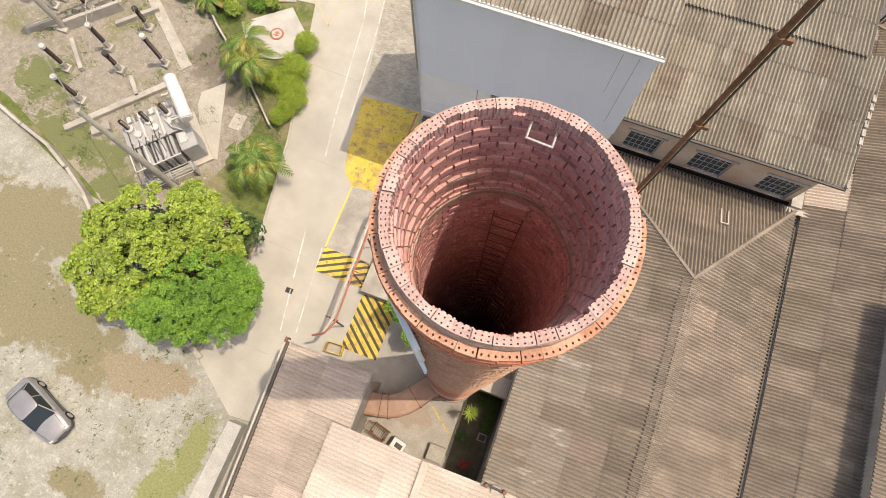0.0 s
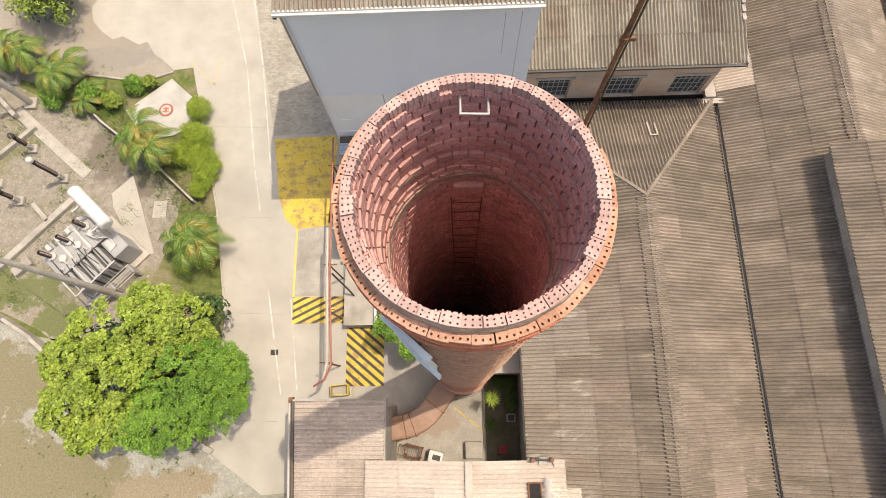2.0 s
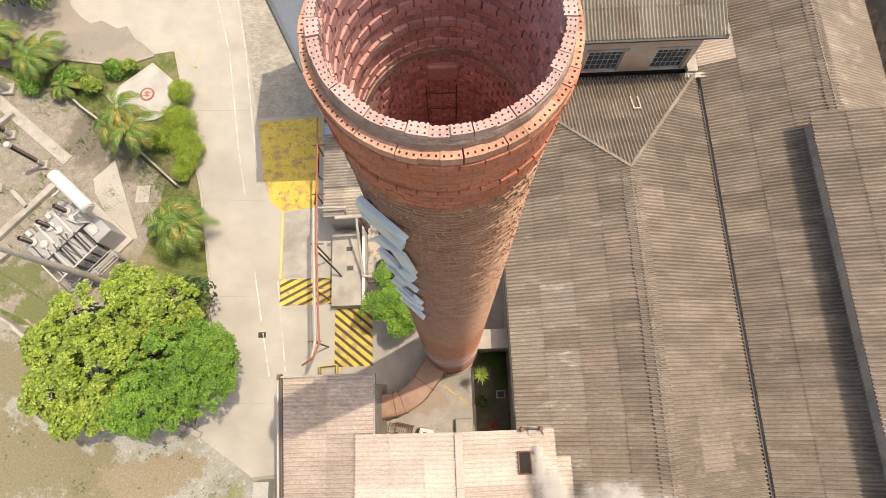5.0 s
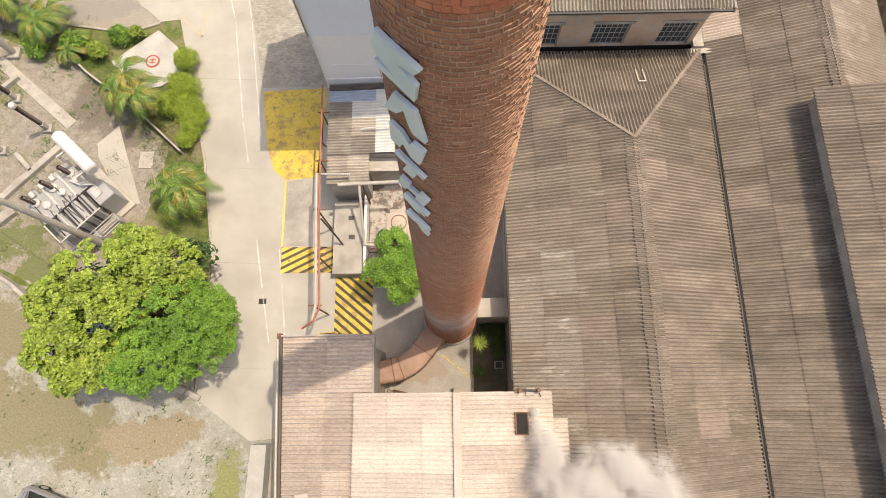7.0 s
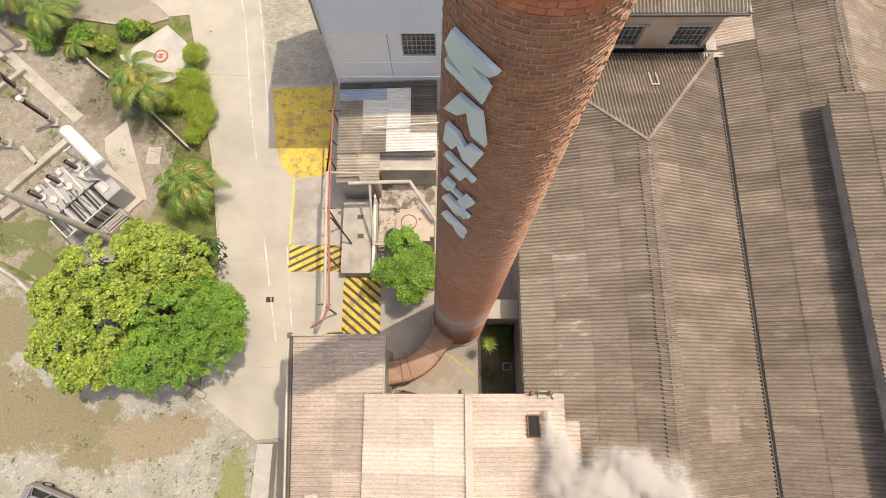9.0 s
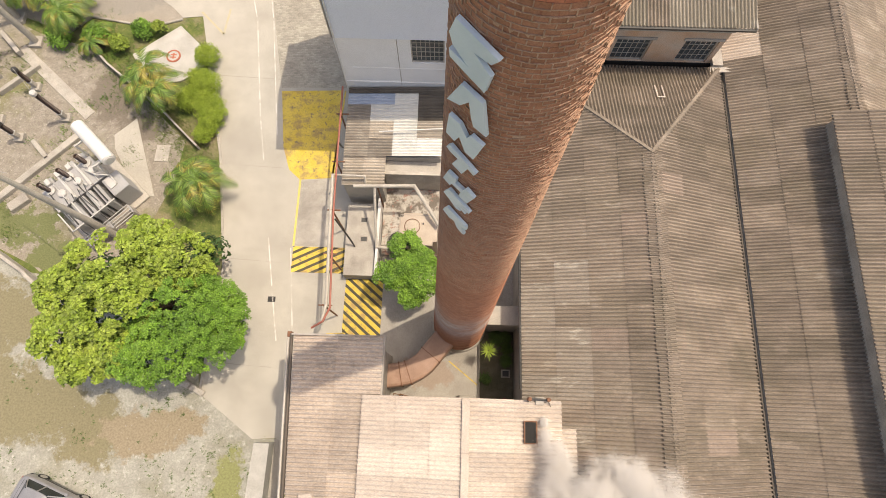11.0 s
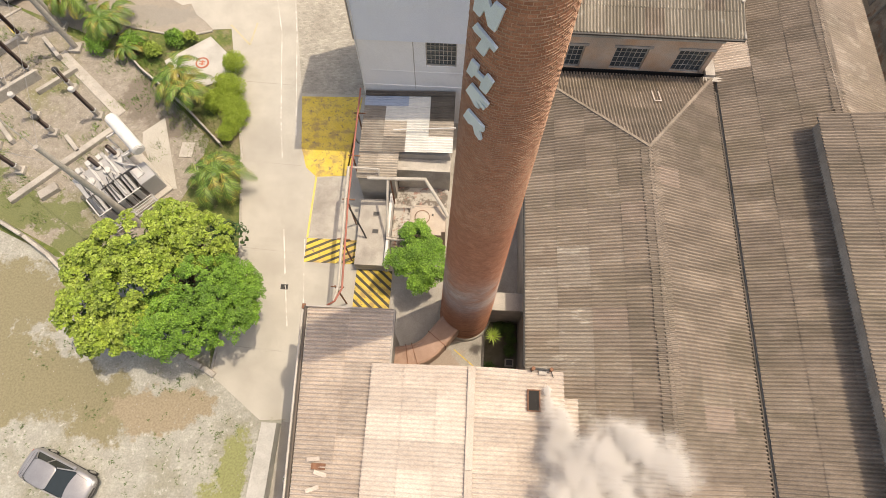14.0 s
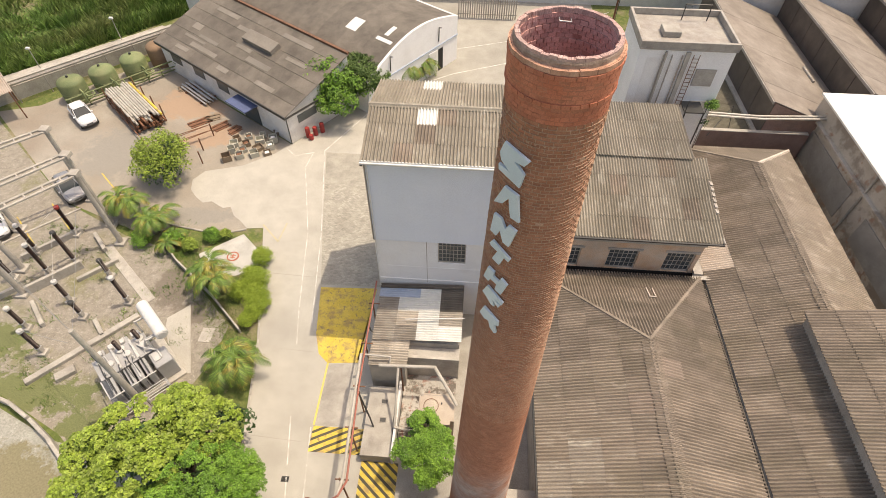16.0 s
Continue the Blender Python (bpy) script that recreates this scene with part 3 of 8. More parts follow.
def holed_brick(name, ri, ro, angle, h, material, rows=2, cols=3, notch=True):
    """A keystone brick with round holes through its top; its inner edge is broken through a third row of holes."""
    bm = bmesh.new()
    cache = {}

    def P(s, r, z):
        key = (round(s, 5), round(r, 5), round(z, 5))
        if key not in cache:
            a = s * angle
            cache[key] = bm.verts.new((r * math.cos(a), r * math.sin(a), z))
        return cache[key]

    def quad(*p):
        vs = [P(*q) for q in p]
        if len(set(vs)) == len(vs):
            try:
                bm.faces.new(vs)
            except ValueError:
                pass

    depth = ro - ri
    edge = 0.35 if notch else 0.0
    dr = depth / (rows + edge)
    ds = 1.0 / cols
    hr, hs = dr * 0.19, ds * 0.17
    for c in range(cols):
        s0, s1 = -0.5 + c * ds, -0.5 + (c + 1) * ds
        sm = (s0 + s1) / 2
        for k in range(rows):
            r1 = ro - k * dr
            r0 = r1 - dr
            rm = (r0 + r1) / 2
            ring = [(s1, rm), (s1, r1), (sm, r1), (s0, r1), (s0, rm), (s0, r0), (sm, r0), (s1, r0)]
            hole = [(sm + hs * math.cos(i * math.pi / 4), rm + hr * math.sin(i * math.pi / 4)) for i in range(8)]
            for i in range(8):
                j = (i + 1) % 8
                quad((*ring[i], h), (*ring[j], h), (*hole[j], h), (*hole[i], h))
                quad((*hole[i], h), (*hole[j], h), (*hole[j], h - 0.05), (*hole[i], h - 0.05))
            quad(*[(*q, h - 0.05) for q in hole])
        if notch:
            r1 = ro - rows * dr
            r0 = ri
            arc = [(sm + hs * 1.25 * math.cos(i * math.pi / 4), r0 + (r1 - r0) * 0.7 * math.sin(i * math.pi / 4)) for i in range(5)]
            out = [(s1, r0), (s1, r1), (sm, r1), (s0, r1), (s0, r0)]
            for i in range(4):
                quad((*out[i], h), (*out[i + 1], h), (*arc[i + 1], h), (*arc[i], h))
                quad((*arc[i], h), (*arc[i + 1], h), (*arc[i + 1], 0), (*arc[i], 0))
            for a, b in ((out[4], arc[4]), (arc[0], out[0])):
                quad((*a, h), (*b, h), (*b, 0), (*a, 0))
        else:
            quad((s1, ri, h), (s0, ri, h), (s0, ri, 0), (s1, ri, 0))
        quad((s0, ro, h), (sm, ro, h), (sm, ro, 0), (s0, ro, 0))
        quad((sm, ro, h), (s1, ro, h), (s1, ro, 0), (sm, ro, 0))
    for sg in (-0.5, 0.5):
        quad((sg, ri, h), (sg, ro, h), (sg, ro, 0), (sg, ri, 0))
    bmesh.ops.recalc_face_normals(bm, faces=bm.faces)
    me = bpy.data.meshes.new(name)
    bm.to_mesh(me)
    bm.free()
    me.materials.append(material)
    return me


def lay_ring(name, meshes, n, z, rnd, jitter=0.006, off=0.0, skip=(), tilt=0.4):
    for i in range(n):
        if i in skip:
            continue
        ob = new(name, meshes[i % len(meshes)])
        ob.parent = chimney
        a = 360 * (i + off) / n
        ob.matrix_basis = pose(0, 0, 0, 0, 0, a) @ pose(rnd.uniform(-jitter, jitter), 0, z + rnd.uniform(-0.003, 0.003) * tilt, rnd.uniform(-tilt, tilt), rnd.uniform(-tilt, tilt), rnd.uniform(-0.3, 0.3))


chimney = thing("chimney", (CX, CY, 0), "tall tapered red brick factory stack with open top", "chimney")
# cores: outer mortar, inner mortar, crumbled bed under the rim
M["mortar_shaft"] = surface("tan lime mortar", (0.50, 0.315, 0.215), (0.60, 0.395, 0.28), 4.0, 0.95, 0.4, (0.36, 0.21, 0.14), 0.6, 0.6, 0.0, 40)
M["mortar_low"] = surface("dusty brown mortar", (0.39, 0.185, 0.11), (0.46, 0.235, 0.15), 4.0, 0.95, 0.4, (0.33, 0.155, 0.10), 0.6, 0.6, 0.0, 40, wash=(4.0, 8.0, 12.0, (0.50, 0.40, 0.345)))
part("core", lathe([(rad(z) - 0.004, z) for z in [*np.linspace(19.5, 26.0, 16), 26.3]], 96, 0, 0), M["mortar_shaft"], chimney, local=True, smooth=True)
part("lower_core", lathe([(rad(z) - 0.005, z) for z in np.linspace(0.0, 19.5, 36)], 96, 0, 0), M["mortar_low"], chimney, local=True, smooth=True)
M["mortar_head"] = surface("orange-brown head mortar", (0.42, 0.16, 0.095), (0.50, 0.21, 0.13), 4.0, 0.95, 0.4, (0.30, 0.12, 0.075), 0.8, 0.5, 0.0, 40)
part("head_core", lathe([(rad(z) - 0.005, z) for z in np.linspace(26.3, 27.53, 14)] + [(0.80, 27.50), (0.80, 27.67), (0.75, 27.67)], 96, 0, 0), M["mortar_head"], chimney, local=True, smooth=True)
part("lining", lathe([(rad_in(z) + 0.015, z) for z in np.linspace(27.67, 0.3, 60)] + [(0.01, 0.3)], 64, 0, 0), M["mortar_in"], chimney, local=True, smooth=True)
bm = lathe([(0.80, 27.60), (0.838, 27.615), (0.834, 27.65), (0.836, 27.68), (0.828, 27.715), (0.80, 27.735)], 120, 0, 0)
for v in bm.verts:
    f = 1 + 0.012 * noise.noise(Vector((v.co.x * 9, v.co.y * 9, v.co.z * 30)))
    v.co.x *= f
    v.co.y *= f
part("mortar_bed", bm, M["mortar_pale"], chimney, local=True)

rnd = random.Random(11)
NRIM = 39
rim_meshes = [holed_brick("rim_brick", 0.738 + 0.008 * k, 0.822, 2 * math.pi / NRIM * (0.988 - 0.008 * k), 0.082, M["brick_rim"]) for k in range(4)]
lay_ring("rim_brick", rim_meshes, NRIM, 27.68, rnd, 0.003, tilt=0.8)
NRING = 41
ring_meshes = [holed_brick("ring_brick", 0.80, 0.896 + 0.003 * k, 2 * math.pi / NRING * (0.985 - 0.006 * k), 0.08, M["brick_ring"], 2, 3, False) for k in range(3)]
lay_ring("ring_brick", ring_meshes, NRING, 27.54, rnd, 0.003, skip=(3,))

# the head's courses that lie nearest, brick by brick
H = 0.080


def plain_brick(name, r, n, h, material, depth=0.06, joint=0.009):
    bm = bmesh.new()
    a = math.pi / n - joint / r / 2
    vs = []
    for rr, e in ((r, 0.004), (r - depth, 0.0)):
        for s in (-1, 0, 1):
            for z in (0.0, h - joint):
                vs.append(bm.verts.new((rr * math.cos(s * a), rr * math.sin(s * a), z)))
    f = lambda *i: bm.faces.new([vs[k] for k in i])
    f(0, 2, 3, 1), f(2, 4, 5, 3), f(6, 7, 9, 8), f(8, 9, 11, 10), f(1, 3, 9, 7), f(3, 5, 11, 9), f(0, 6, 8, 2), f(2, 8, 10, 4), f(0, 1, 7, 6), f(4, 10, 11, 5)
    bmesh.ops.recalc_face_normals(bm, faces=bm.faces)
    bmesh.ops.bevel(bm, geom=[e for e in bm.edges if all(abs(math.hypot(v.co.x, v.co.y) - r) < 1e-4 for v in e.verts) and len(e.link_faces) == 2
                              and e.calc_face_angle(0) > 0.5], offset=0.004, segments=1, affect="EDGES")
    me = bpy.data.meshes.new(name)
    bm.to_mesh(me)
    bm.free()
    me.materials.append(material)
    return me


z = 27.54 - H
for k in range(5):
    lay_ring("head_brick", [plain_brick("head_brick", rad(z) + (0.006 if k == 0 else 0.0), 36, H, M["brick_head"])], 36, z, rnd, 0.004, off=0.5 * (k % 2))
    z -= H
BAND = 27.0
rows_head, rows_shaft, rows_base = [], [], []
k = 0
while z > 0.02:
    n = int(round(2 * math.pi * rad(z) / 0.147))
    band = 0.018 if abs(z - BAND) < 0.041 else 0.0
    row = (z, H, rad(z) + band, n, 0.5 * (k % 2) + 0.07 * math.sin(k * 1.7))
    (rows_head if z > 26.62 else rows_shaft if z > 2.2 else rows_base).append(row)
    z -= H
    k += 1
course_mesh("head_bricks", rows_head, M["brick_head"], seed=3)["kind"] = "stuff"
course_mesh("shaft_bricks", rows_shaft, M["brick"], seed=4, rough=0.004, gaps=0.008, joint=0.010)["kind"] = "stuff"
course_mesh("base_bricks", rows_base, M["brick"], seed=5)["kind"] = "stuff"
# mortar left proud of the joints: a broken bead under every course and one beside every brick, dying out down the shaft
nb = np.random.RandomState(12)
V, F = [], []
quad_f = np.array([[0, 1, 3, 2], [1, 5, 7, 3], [5, 4, 6, 7], [4, 0, 2, 6], [2, 3, 7, 6], [0, 4, 5, 1]])


def bead(a0, a1, z0, z1, r0, r1):
    """Small blocks in the wall face between angles, heights and radii given as arrays."""
    p = np.zeros((len(a0), 8, 3))
    for k in range(8):
        a, r, zz = (a1 if k & 1 else a0), (r0 if k & 4 else r1), (z1 if k & 2 else z0)
        p[:, k, 0], p[:, k, 1], p[:, k, 2] = r * np.cos(a), r * np.sin(a), zz
    F.append((quad_f[None] + (sum(len(v) for v in V) + 8 * np.arange(len(a0)))[:, None, None]).reshape(-1, 4))
    V.append(p.reshape(-1, 3))


for z, h, r, n, off in rows_shaft:
    if z < 15.5:
        continue
    fade = min(1.0, (z - 15.5) / 5.5)
    th = 2 * math.pi * (np.arange(n) + off) / n
    half = math.pi / n
    out = (0.004 + 0.011 * nb.rand(n)) * fade + 0.0005
    e = 0.0035 + 0.003 * nb.rand(n)
    keep = nb.rand(n) < 0.92
    bead((th - half * (0.92 + 0.08 * nb.rand(n)))[keep], (th + half * (0.92 + 0.08 * nb.rand(n)))[keep], (z - 0.005 - e)[keep], (z - 0.005 + e)[keep], r - 0.02 + 0 * out[keep], (r + out)[keep])
    out = (0.003 + 0.012 * nb.rand(n)) * fade + 0.0005
    e = (0.0045 + 0.004 * nb.rand(n)) / r
    keep = nb.rand(n) < 0.88
    bead((th + half - e)[keep], (th + half + e)[keep], z + 0.002 + 0 * out[keep], z + h - 0.012 + 0 * out[keep], r - 0.02 + 0 * out[keep], (r + out)[keep])
me = bpy.data.meshes.new("proud_mortar")
me.from_pydata(np.concatenate(V).tolist(), [], np.concatenate(F).tolist())
me.materials.append(M["mortar_tan"])
beads = new("proud_mortar", me)
beads.parent = chimney
beads["kind"] = "stuff"

# lining: stepped courses, slots between the bricks
rows_in, rows_deep = [], []
under = [holed_brick("under_rim_brick", 0.736 + 0.009 * k, 0.80, 2 * math.pi / 43 * 0.975, 0.078, M["brick_inner"]) for k in range(3)]
lay_ring("under_rim_brick", under, 43, 27.597, rnd, 0.005, off=0.4, tilt=0.6)
z, k = 27.67 - 2 * H, 0
while z > 9:
    r = rad_in(z) - (0.016 if k % 3 == 1 and z > 26.4 else 0)
    row = (z, H, r, 34, 0.5 * (k % 2))
    (rows_in if z > 26.1 else rows_deep).append(row)
    z -= H
    k += 1
course_mesh("lining_bricks", rows_in, M["brick_inner"], True, joint=0.011, bed=0.004, rough=0.008, seed=6, gaps=0.03)["kind"] = "stuff"
course_mesh("deep_lining_bricks", rows_deep, M["brick_deep"], True, joint=0.011, bed=0.005, rough=0.010, seed=7, gaps=0.05)["kind"] = "stuff"
for zz, r0 in ((26.76, 0.715), (26.42, 0.69)):
    bm = lathe([(0.765, zz + 0.01), (r0, zz), (r0, zz - 0.07), (0.765, zz - 0.075)], 72, 0, 0)
    for v in bm.verts:
        f = 1 + 0.014 * noise.noise(Vector((v.co.x * 7, v.co.y * 7, zz * 3)))
        v.co.x *= f
        v.co.y *= f
    part("ledge", bm, M["mortar_pale"], chimney, local=True)
# soot flap, ladder and grab iron inside
part("grab_iron", tube([(-0.07, 0.75, 27.6), (-0.07, 0.62, 27.6), (0.118, 0.61, 27.6), (0.118, 0.75, 27.6)], 0.010), M["galv"], chimney, "pale bent steel grab iron", local=True)
ladder = thing("ladder", (0, 0, 0))
ladder.parent = chimney
la, lb = -0.16, 0.14
for s in (la, lb):
    part("stile", rods([((s, 0.665, 25.9), (s, 0.712, 22.5))], 0.006), M["rust"], ladder, local=True)
for i in range(11):
    zz = 25.75 - i * 0.3
    yy = 0.665 + (25.9 - zz) * 0.0139
    part("rung", rods([((la, yy, zz), (lb, yy, zz))], 0.006), M["rust"], ladder, local=True)
part("patch_stone", boxes((-0.14, 0.16, 0.65, 0.75, 26.0, 26.22), bevel=0.02), M["brick_inner"], chimney, local=True)
# iron hoops and steel skirt
for zz in (2.2, 1.0):
    part("hoop", lathe([(rad(zz) - 0.01, zz - 0.04), (rad(zz) + 0.012, zz - 0.04), (rad(zz) + 0.012, zz + 0.04), (rad(zz) - 0.01, zz + 0.04)], 56, 0, 0), M["rust"], chimney, local=True)
part("skirt", lathe([(1.46, 0.0), (1.53, 0.02), (1.53, 0.26), (1.49, 0.34), (1.42, 0.36)], 56, 0, 0), M["cement"], chimney, "pale cement collar", local=True)

# lightning rod clamped outside the rim
lr = thing("lightning_rod", (1.50, 0.55, 26.9), "thin dark steel lightning rod clamped to the stack rim", "lightning rod")
part("mast", rods([((0, 0, 0), (0, 0, 2.95))], 0.014, 10), M["rust"], lr, local=True)
part("tip", rods([((0, 0, 2.9), (0, 0, 3.3))], 0.008), M["rust"], lr, local=True)
for a in (30, 150, 270):
    part("prong", rods([((0, 0, 2.72), (0.16 * math.cos(radians(a)), 0.16 * math.sin(radians(a)), 2.86))], 0.008), M["rust"], lr, local=True)
for zz in (0.35, 1.62, 2.28, 2.7):
    part("clamp", lathe([(0.012, zz - 0.02), (0.022, zz - 0.02), (0.022, zz + 0.02), (0.012, zz + 0.02)], 10), M["rust"], lr, local=True)
for zz in (1.62, 2.28):
    part("cleat", boxes((0.012, 0.055, -0.008, 0.008, zz - 0.012, zz + 0.012)), M["rust"], lr, local=True)
part("bracket", rods([((0, 0, 0.3), (-0.06, -0.04, 0.3)), ((0, 0, 0.72), (-0.05, -0.035, 0.72))], 0.012), M["rust"], lr, local=True)
part("down_cable", tube([(0.024, 0, 2.7), (0.026, 0, 0.0), (0.0, 0.0, -0.7), (0.06, 0.03, -8), (0.16, 0.11, -14)], 0.006, 6), M["black"], lr, local=True)

# sign plates down the shaft: plain slabs on stand-off irons
PLATES = [
    (25.65, 0.35, 0.43, [(-1, 0.35), (-0.75, 1), (1, 0.72), (0.72, 0.35), (0.05, 0.30), (0.78, -0.1), (0.6, -0.95), (-0.95, -0.6), (-1, -0.28), (-0.2, -0.4), (-0.85, -0.02)]),
    (24.80, 0.35, 0.38, [(-1, -0.55), (-0.35, 0.95), (0.65, 0.85), (1, -0.9), (0.35, -0.9), (0.2, -0.45), (0.05, 0.3), (-0.35, -0.3)]),
    (24.02, 0.34, 0.36, [(-1, -0.6), (-0.85, 0.95), (-0.25, 0.9), (0.15, 0.3), (0.35, 0.75), (1, 0.7), (0.6, -0.95), (0.1, -0.9), (-0.25, -0.1), (-0.5, -0.75)]),
    (23.30, 0.31, 0.32, [(-1, 0.55), (-0.75, 1), (1, 0.35), (0.85, -0.05), (0.45, 0.1), (0.1, -1), (-0.6, -0.8), (-0.2, 0.25), (-0.75, 0.35)]),
    (22.44, 0.36, 0.345, [(-1, -0.35), (-0.7, 0.9), (-0.15, 0.8), (-0.2, 0.3), (0.3, 0.2), (0.45, 0.7), (1, 0.45), (0.6, -1), (0.05, -0.9), (0.15, -0.25), (-0.4, -0.15), (-0.55, -0.55)]),
    (21.82, 0.33, 0.31, [(-1, -0.1), (-0.6, 1), (1, 0.3), (0.9, -0.1), (0.2, 0.1), (0.75, -0.35), (0.65, -0.7), (0.0, -0.25), (0.3, -0.9), (-0.05, -1.0), (-0.6, -0.4)]),
    (20.92, 0.33, 0.39, [(-1, 0.1), (-0.65, 1), (0.9, 0.55), (0.95, 0.1), (0.55, -0.05), (0.85, -0.85), (0.65, -1), (0.2, -0.75), (-0.05, -0.1), (-0.45, -0.25)]),
]
AIM = radians(-132)
for zc, hw, hh, pts in PLATES:
    r = rad(zc) + 0.04
    nrm, tan = Vector((math.cos(AIM), math.sin(AIM), 0)), Vector((-math.sin(AIM), math.cos(AIM), 0))
    m = Matrix((tan, Vector((0, 0, 1)), nrm)).transposed().to_4x4()
    plate = thing("sign_plate", (CX + r * nrm.x, CY + r * nrm.y, zc), "pale blue metal sign slab fixed to the stack", "sign", "sign slabs on the stack")
    bm = prism([(x * hw * 0.92, y * hh * 0.93) for x, y in pts], -0.030, 0.030)
    bmesh.ops.bevel(bm, geom=bm.edges[:], offset=0.004, segments=1, affect="EDGES")
    bm.transform(m)
    part("slab", bm, M["sign"], plate, local=True)
    for sx, sy in ((-0.5, 0.3), (0.4, 0.35)):
        p = Vector((sx * hw, sy * hh))
        a = tan * p.x + Vector((0, 0, p.y))
        part("standoff", rods([(a - nrm * 0.012, a - nrm * 0.14)], 0.015), M["rust"], plate, local=True)


# ---------------------------------------------------------------- trees and plants
def leaf_cloud(bm_pts, rnd, size, count_per, flat=0.55):
    """Small bent leaves scattered round clump centres, as one mesh: lists of verts and faces."""
    V, F = [], []
    for cx, cy, cz, cr in bm_pts:
        n = int(count_per * cr * cr)
        for _ in range(n):
            d = Vector((rnd.gauss(0, 1), rnd.gauss(0, 1), rnd.gauss(0, 1)))
            d.normalize()
            if d.z < -0.5:
                d.z *= -0.6
            rr = cr * rnd.uniform(0.78, 1.06)
            c = Vector((cx + d.x * rr, cy + d.y * rr, cz + d.z * rr * 0.8))
            nrm = (d + Vector((rnd.uniform(-0.5, 0.5), rnd.uniform(-0.5, 0.5), rnd.uniform(0.1, 0.9)))).normalized()
            t = nrm.orthogonal().normalized()
            t.rotate(Matrix.Rotation(rnd.uniform(0, 6.28), 3, nrm))
            s = nrm.cross(t)
            L = size * rnd.uniform(0.7, 1.35)
            W = L * flat
            b = len(V)
            V += [c - t * L * 0.5, c + s * W * 0.5 + nrm * L * 0.08, c + t * L * 0.5 - nrm * L * 0.12, c - s * W * 0.5 + nrm * L * 0.08]
            F.append((b, b + 1, b + 2, b + 3))
    return V, F


def rosette_cloud(clumps, rnd, size, per, flat=0.5, leaves=8):
    """Leaf whorls at the twig ends round clump centres: each a ring of broad drooping leaves."""
    V, F = [], []
    for cx, cy, cz, cr in clumps:
        for _ in range(max(1, round(per * cr * cr))):
            d = Vector((rnd.gauss(0, 1), rnd.gauss(0, 1), rnd.gauss(0.5, 0.9))).normalized()
            if d.z < -0.2:
                d.z *= -0.6
            rr = cr * rnd.uniform(0.75, 1.12)
            c = Vector((cx + d.x * rr, cy + d.y * rr, cz + d.z * rr * 0.8))
            ax = (d * 0.55 + Vector((rnd.gauss(0, 0.16), rnd.gauss(0, 0.16), 0.85))).normalized()
            t0 = ax.orthogonal().normalized()
            t0.rotate(Matrix.Rotation(rnd.uniform(0, 6.28), 3, ax))
            k = size * rnd.uniform(0.75, 1.25)
            for i in range(leaves):
                t = t0.copy()
                t.rotate(Matrix.Rotation(6.283 * (i + rnd.uniform(-0.25, 0.25)) / leaves, 3, ax))
                side_v = ax.cross(t)
                L = k * rnd.uniform(0.75, 1.15)
                W = L * flat * 0.5
                lift = rnd.uniform(0.05, 0.4)
                p0, p1, p2 = c + t * L * 0.08, c + t * L * 0.62 + ax * L * lift, c + t * L + ax * L * (lift - 0.28)
                b = len(V)
                V += [p0, p1 + side_v * W, p2, p1 - side_v * W]
                F.append((b, b + 1, b + 2, b + 3))
    return V, F


def mesh_part(name, V, F, material, parent, kind="", label=""):
    me = bpy.data.meshes.new(name)
    me.from_pydata([tuple(v) for v in V], [], F)
    me.materials.append(material)
    ob = new(name, me)
    ob.parent = parent
    if kind:
        ob["kind"] = kind
    if label:
        ob["label"] = label
    return ob


def limbs(bm, rnd, base, tips, r0):
    for t in tips:
        mid = Vector(base).lerp(Vector(t), 0.5) + Vector((rnd.uniform(-0.3, 0.3), rnd.uniform(-0.3, 0.3), rnd.uniform(0.0, 0.3)))
        rod(bm, base, mid, r0, r0 * 0.6, 7)
        rod(bm, mid, t, r0 * 0.6, r0 * 0.2, 6)


def crown_clumps(rnd, lobes, per, sizes=(0.38, 0.72)):
    """Clump centres over the upper skin of several big lobes (x, y, z, rx, ry, rz)."""
    out = []
    for x, y, z, rx, ry, rz in lobes:
        for i in range(per):
            u, a = rnd.uniform(-0.25, 1), rnd.uniform(0, 6.283)
            s = math.sqrt(max(0, 1 - u * u))
            f = rnd.uniform(0.75, 1.03)
            out.append((x + rx * s * math.cos(a) * f, y + ry * s * math.sin(a) * f, z + rz * u * f, rnd.uniform(*sizes)))
    return out


rnd = random.Random(21)
tree = thing("tree", (-14.6, 0.2, 0), "broad tree with a dense bright green crown", "tree")
bm = bmesh.new()
rod(bm, (0, 0, -0.1), (0.1, 0.1, 2.2), 0.32, 0.24, 12)
lobesA = [(-2.9, 1.3, 4.1, 2.3, 1.9, 1.5), (-4.7, 0.6, 3.5, 1.3, 1.2, 1.0), (-4.1, -1.6, 3.5, 1.6, 1.5, 1.2), (-3.3, -2.9, 3.2, 1.2, 0.9, 0.9), (-0.5, 3.0, 3.9, 1.5, 1.2, 1.2), (1.1, 2.2, 4.0, 1.6, 1.4, 1.3), (-1.5, -0.3, 4.5, 1.9, 1.7, 1.4), (-1.6, -2.3, 3.5, 1.3, 1.1, 1.0)]
lobesB = [(2.05, -0.9, 4.0, 2.9, 2.3, 1.6), (0.6, -2.2, 3.7, 2.4, 1.7, 1.3), (3.0, -0.5, 3.6, 1.5, 1.7, 1.1)]
limbs(bm, rnd, (0.1, 0.1, 2.0), [(x, y, z) for x, y, z, *_ in lobesA + lobesB], 0.16)
part("trunk", bm, M["bark"], tree, local=True)
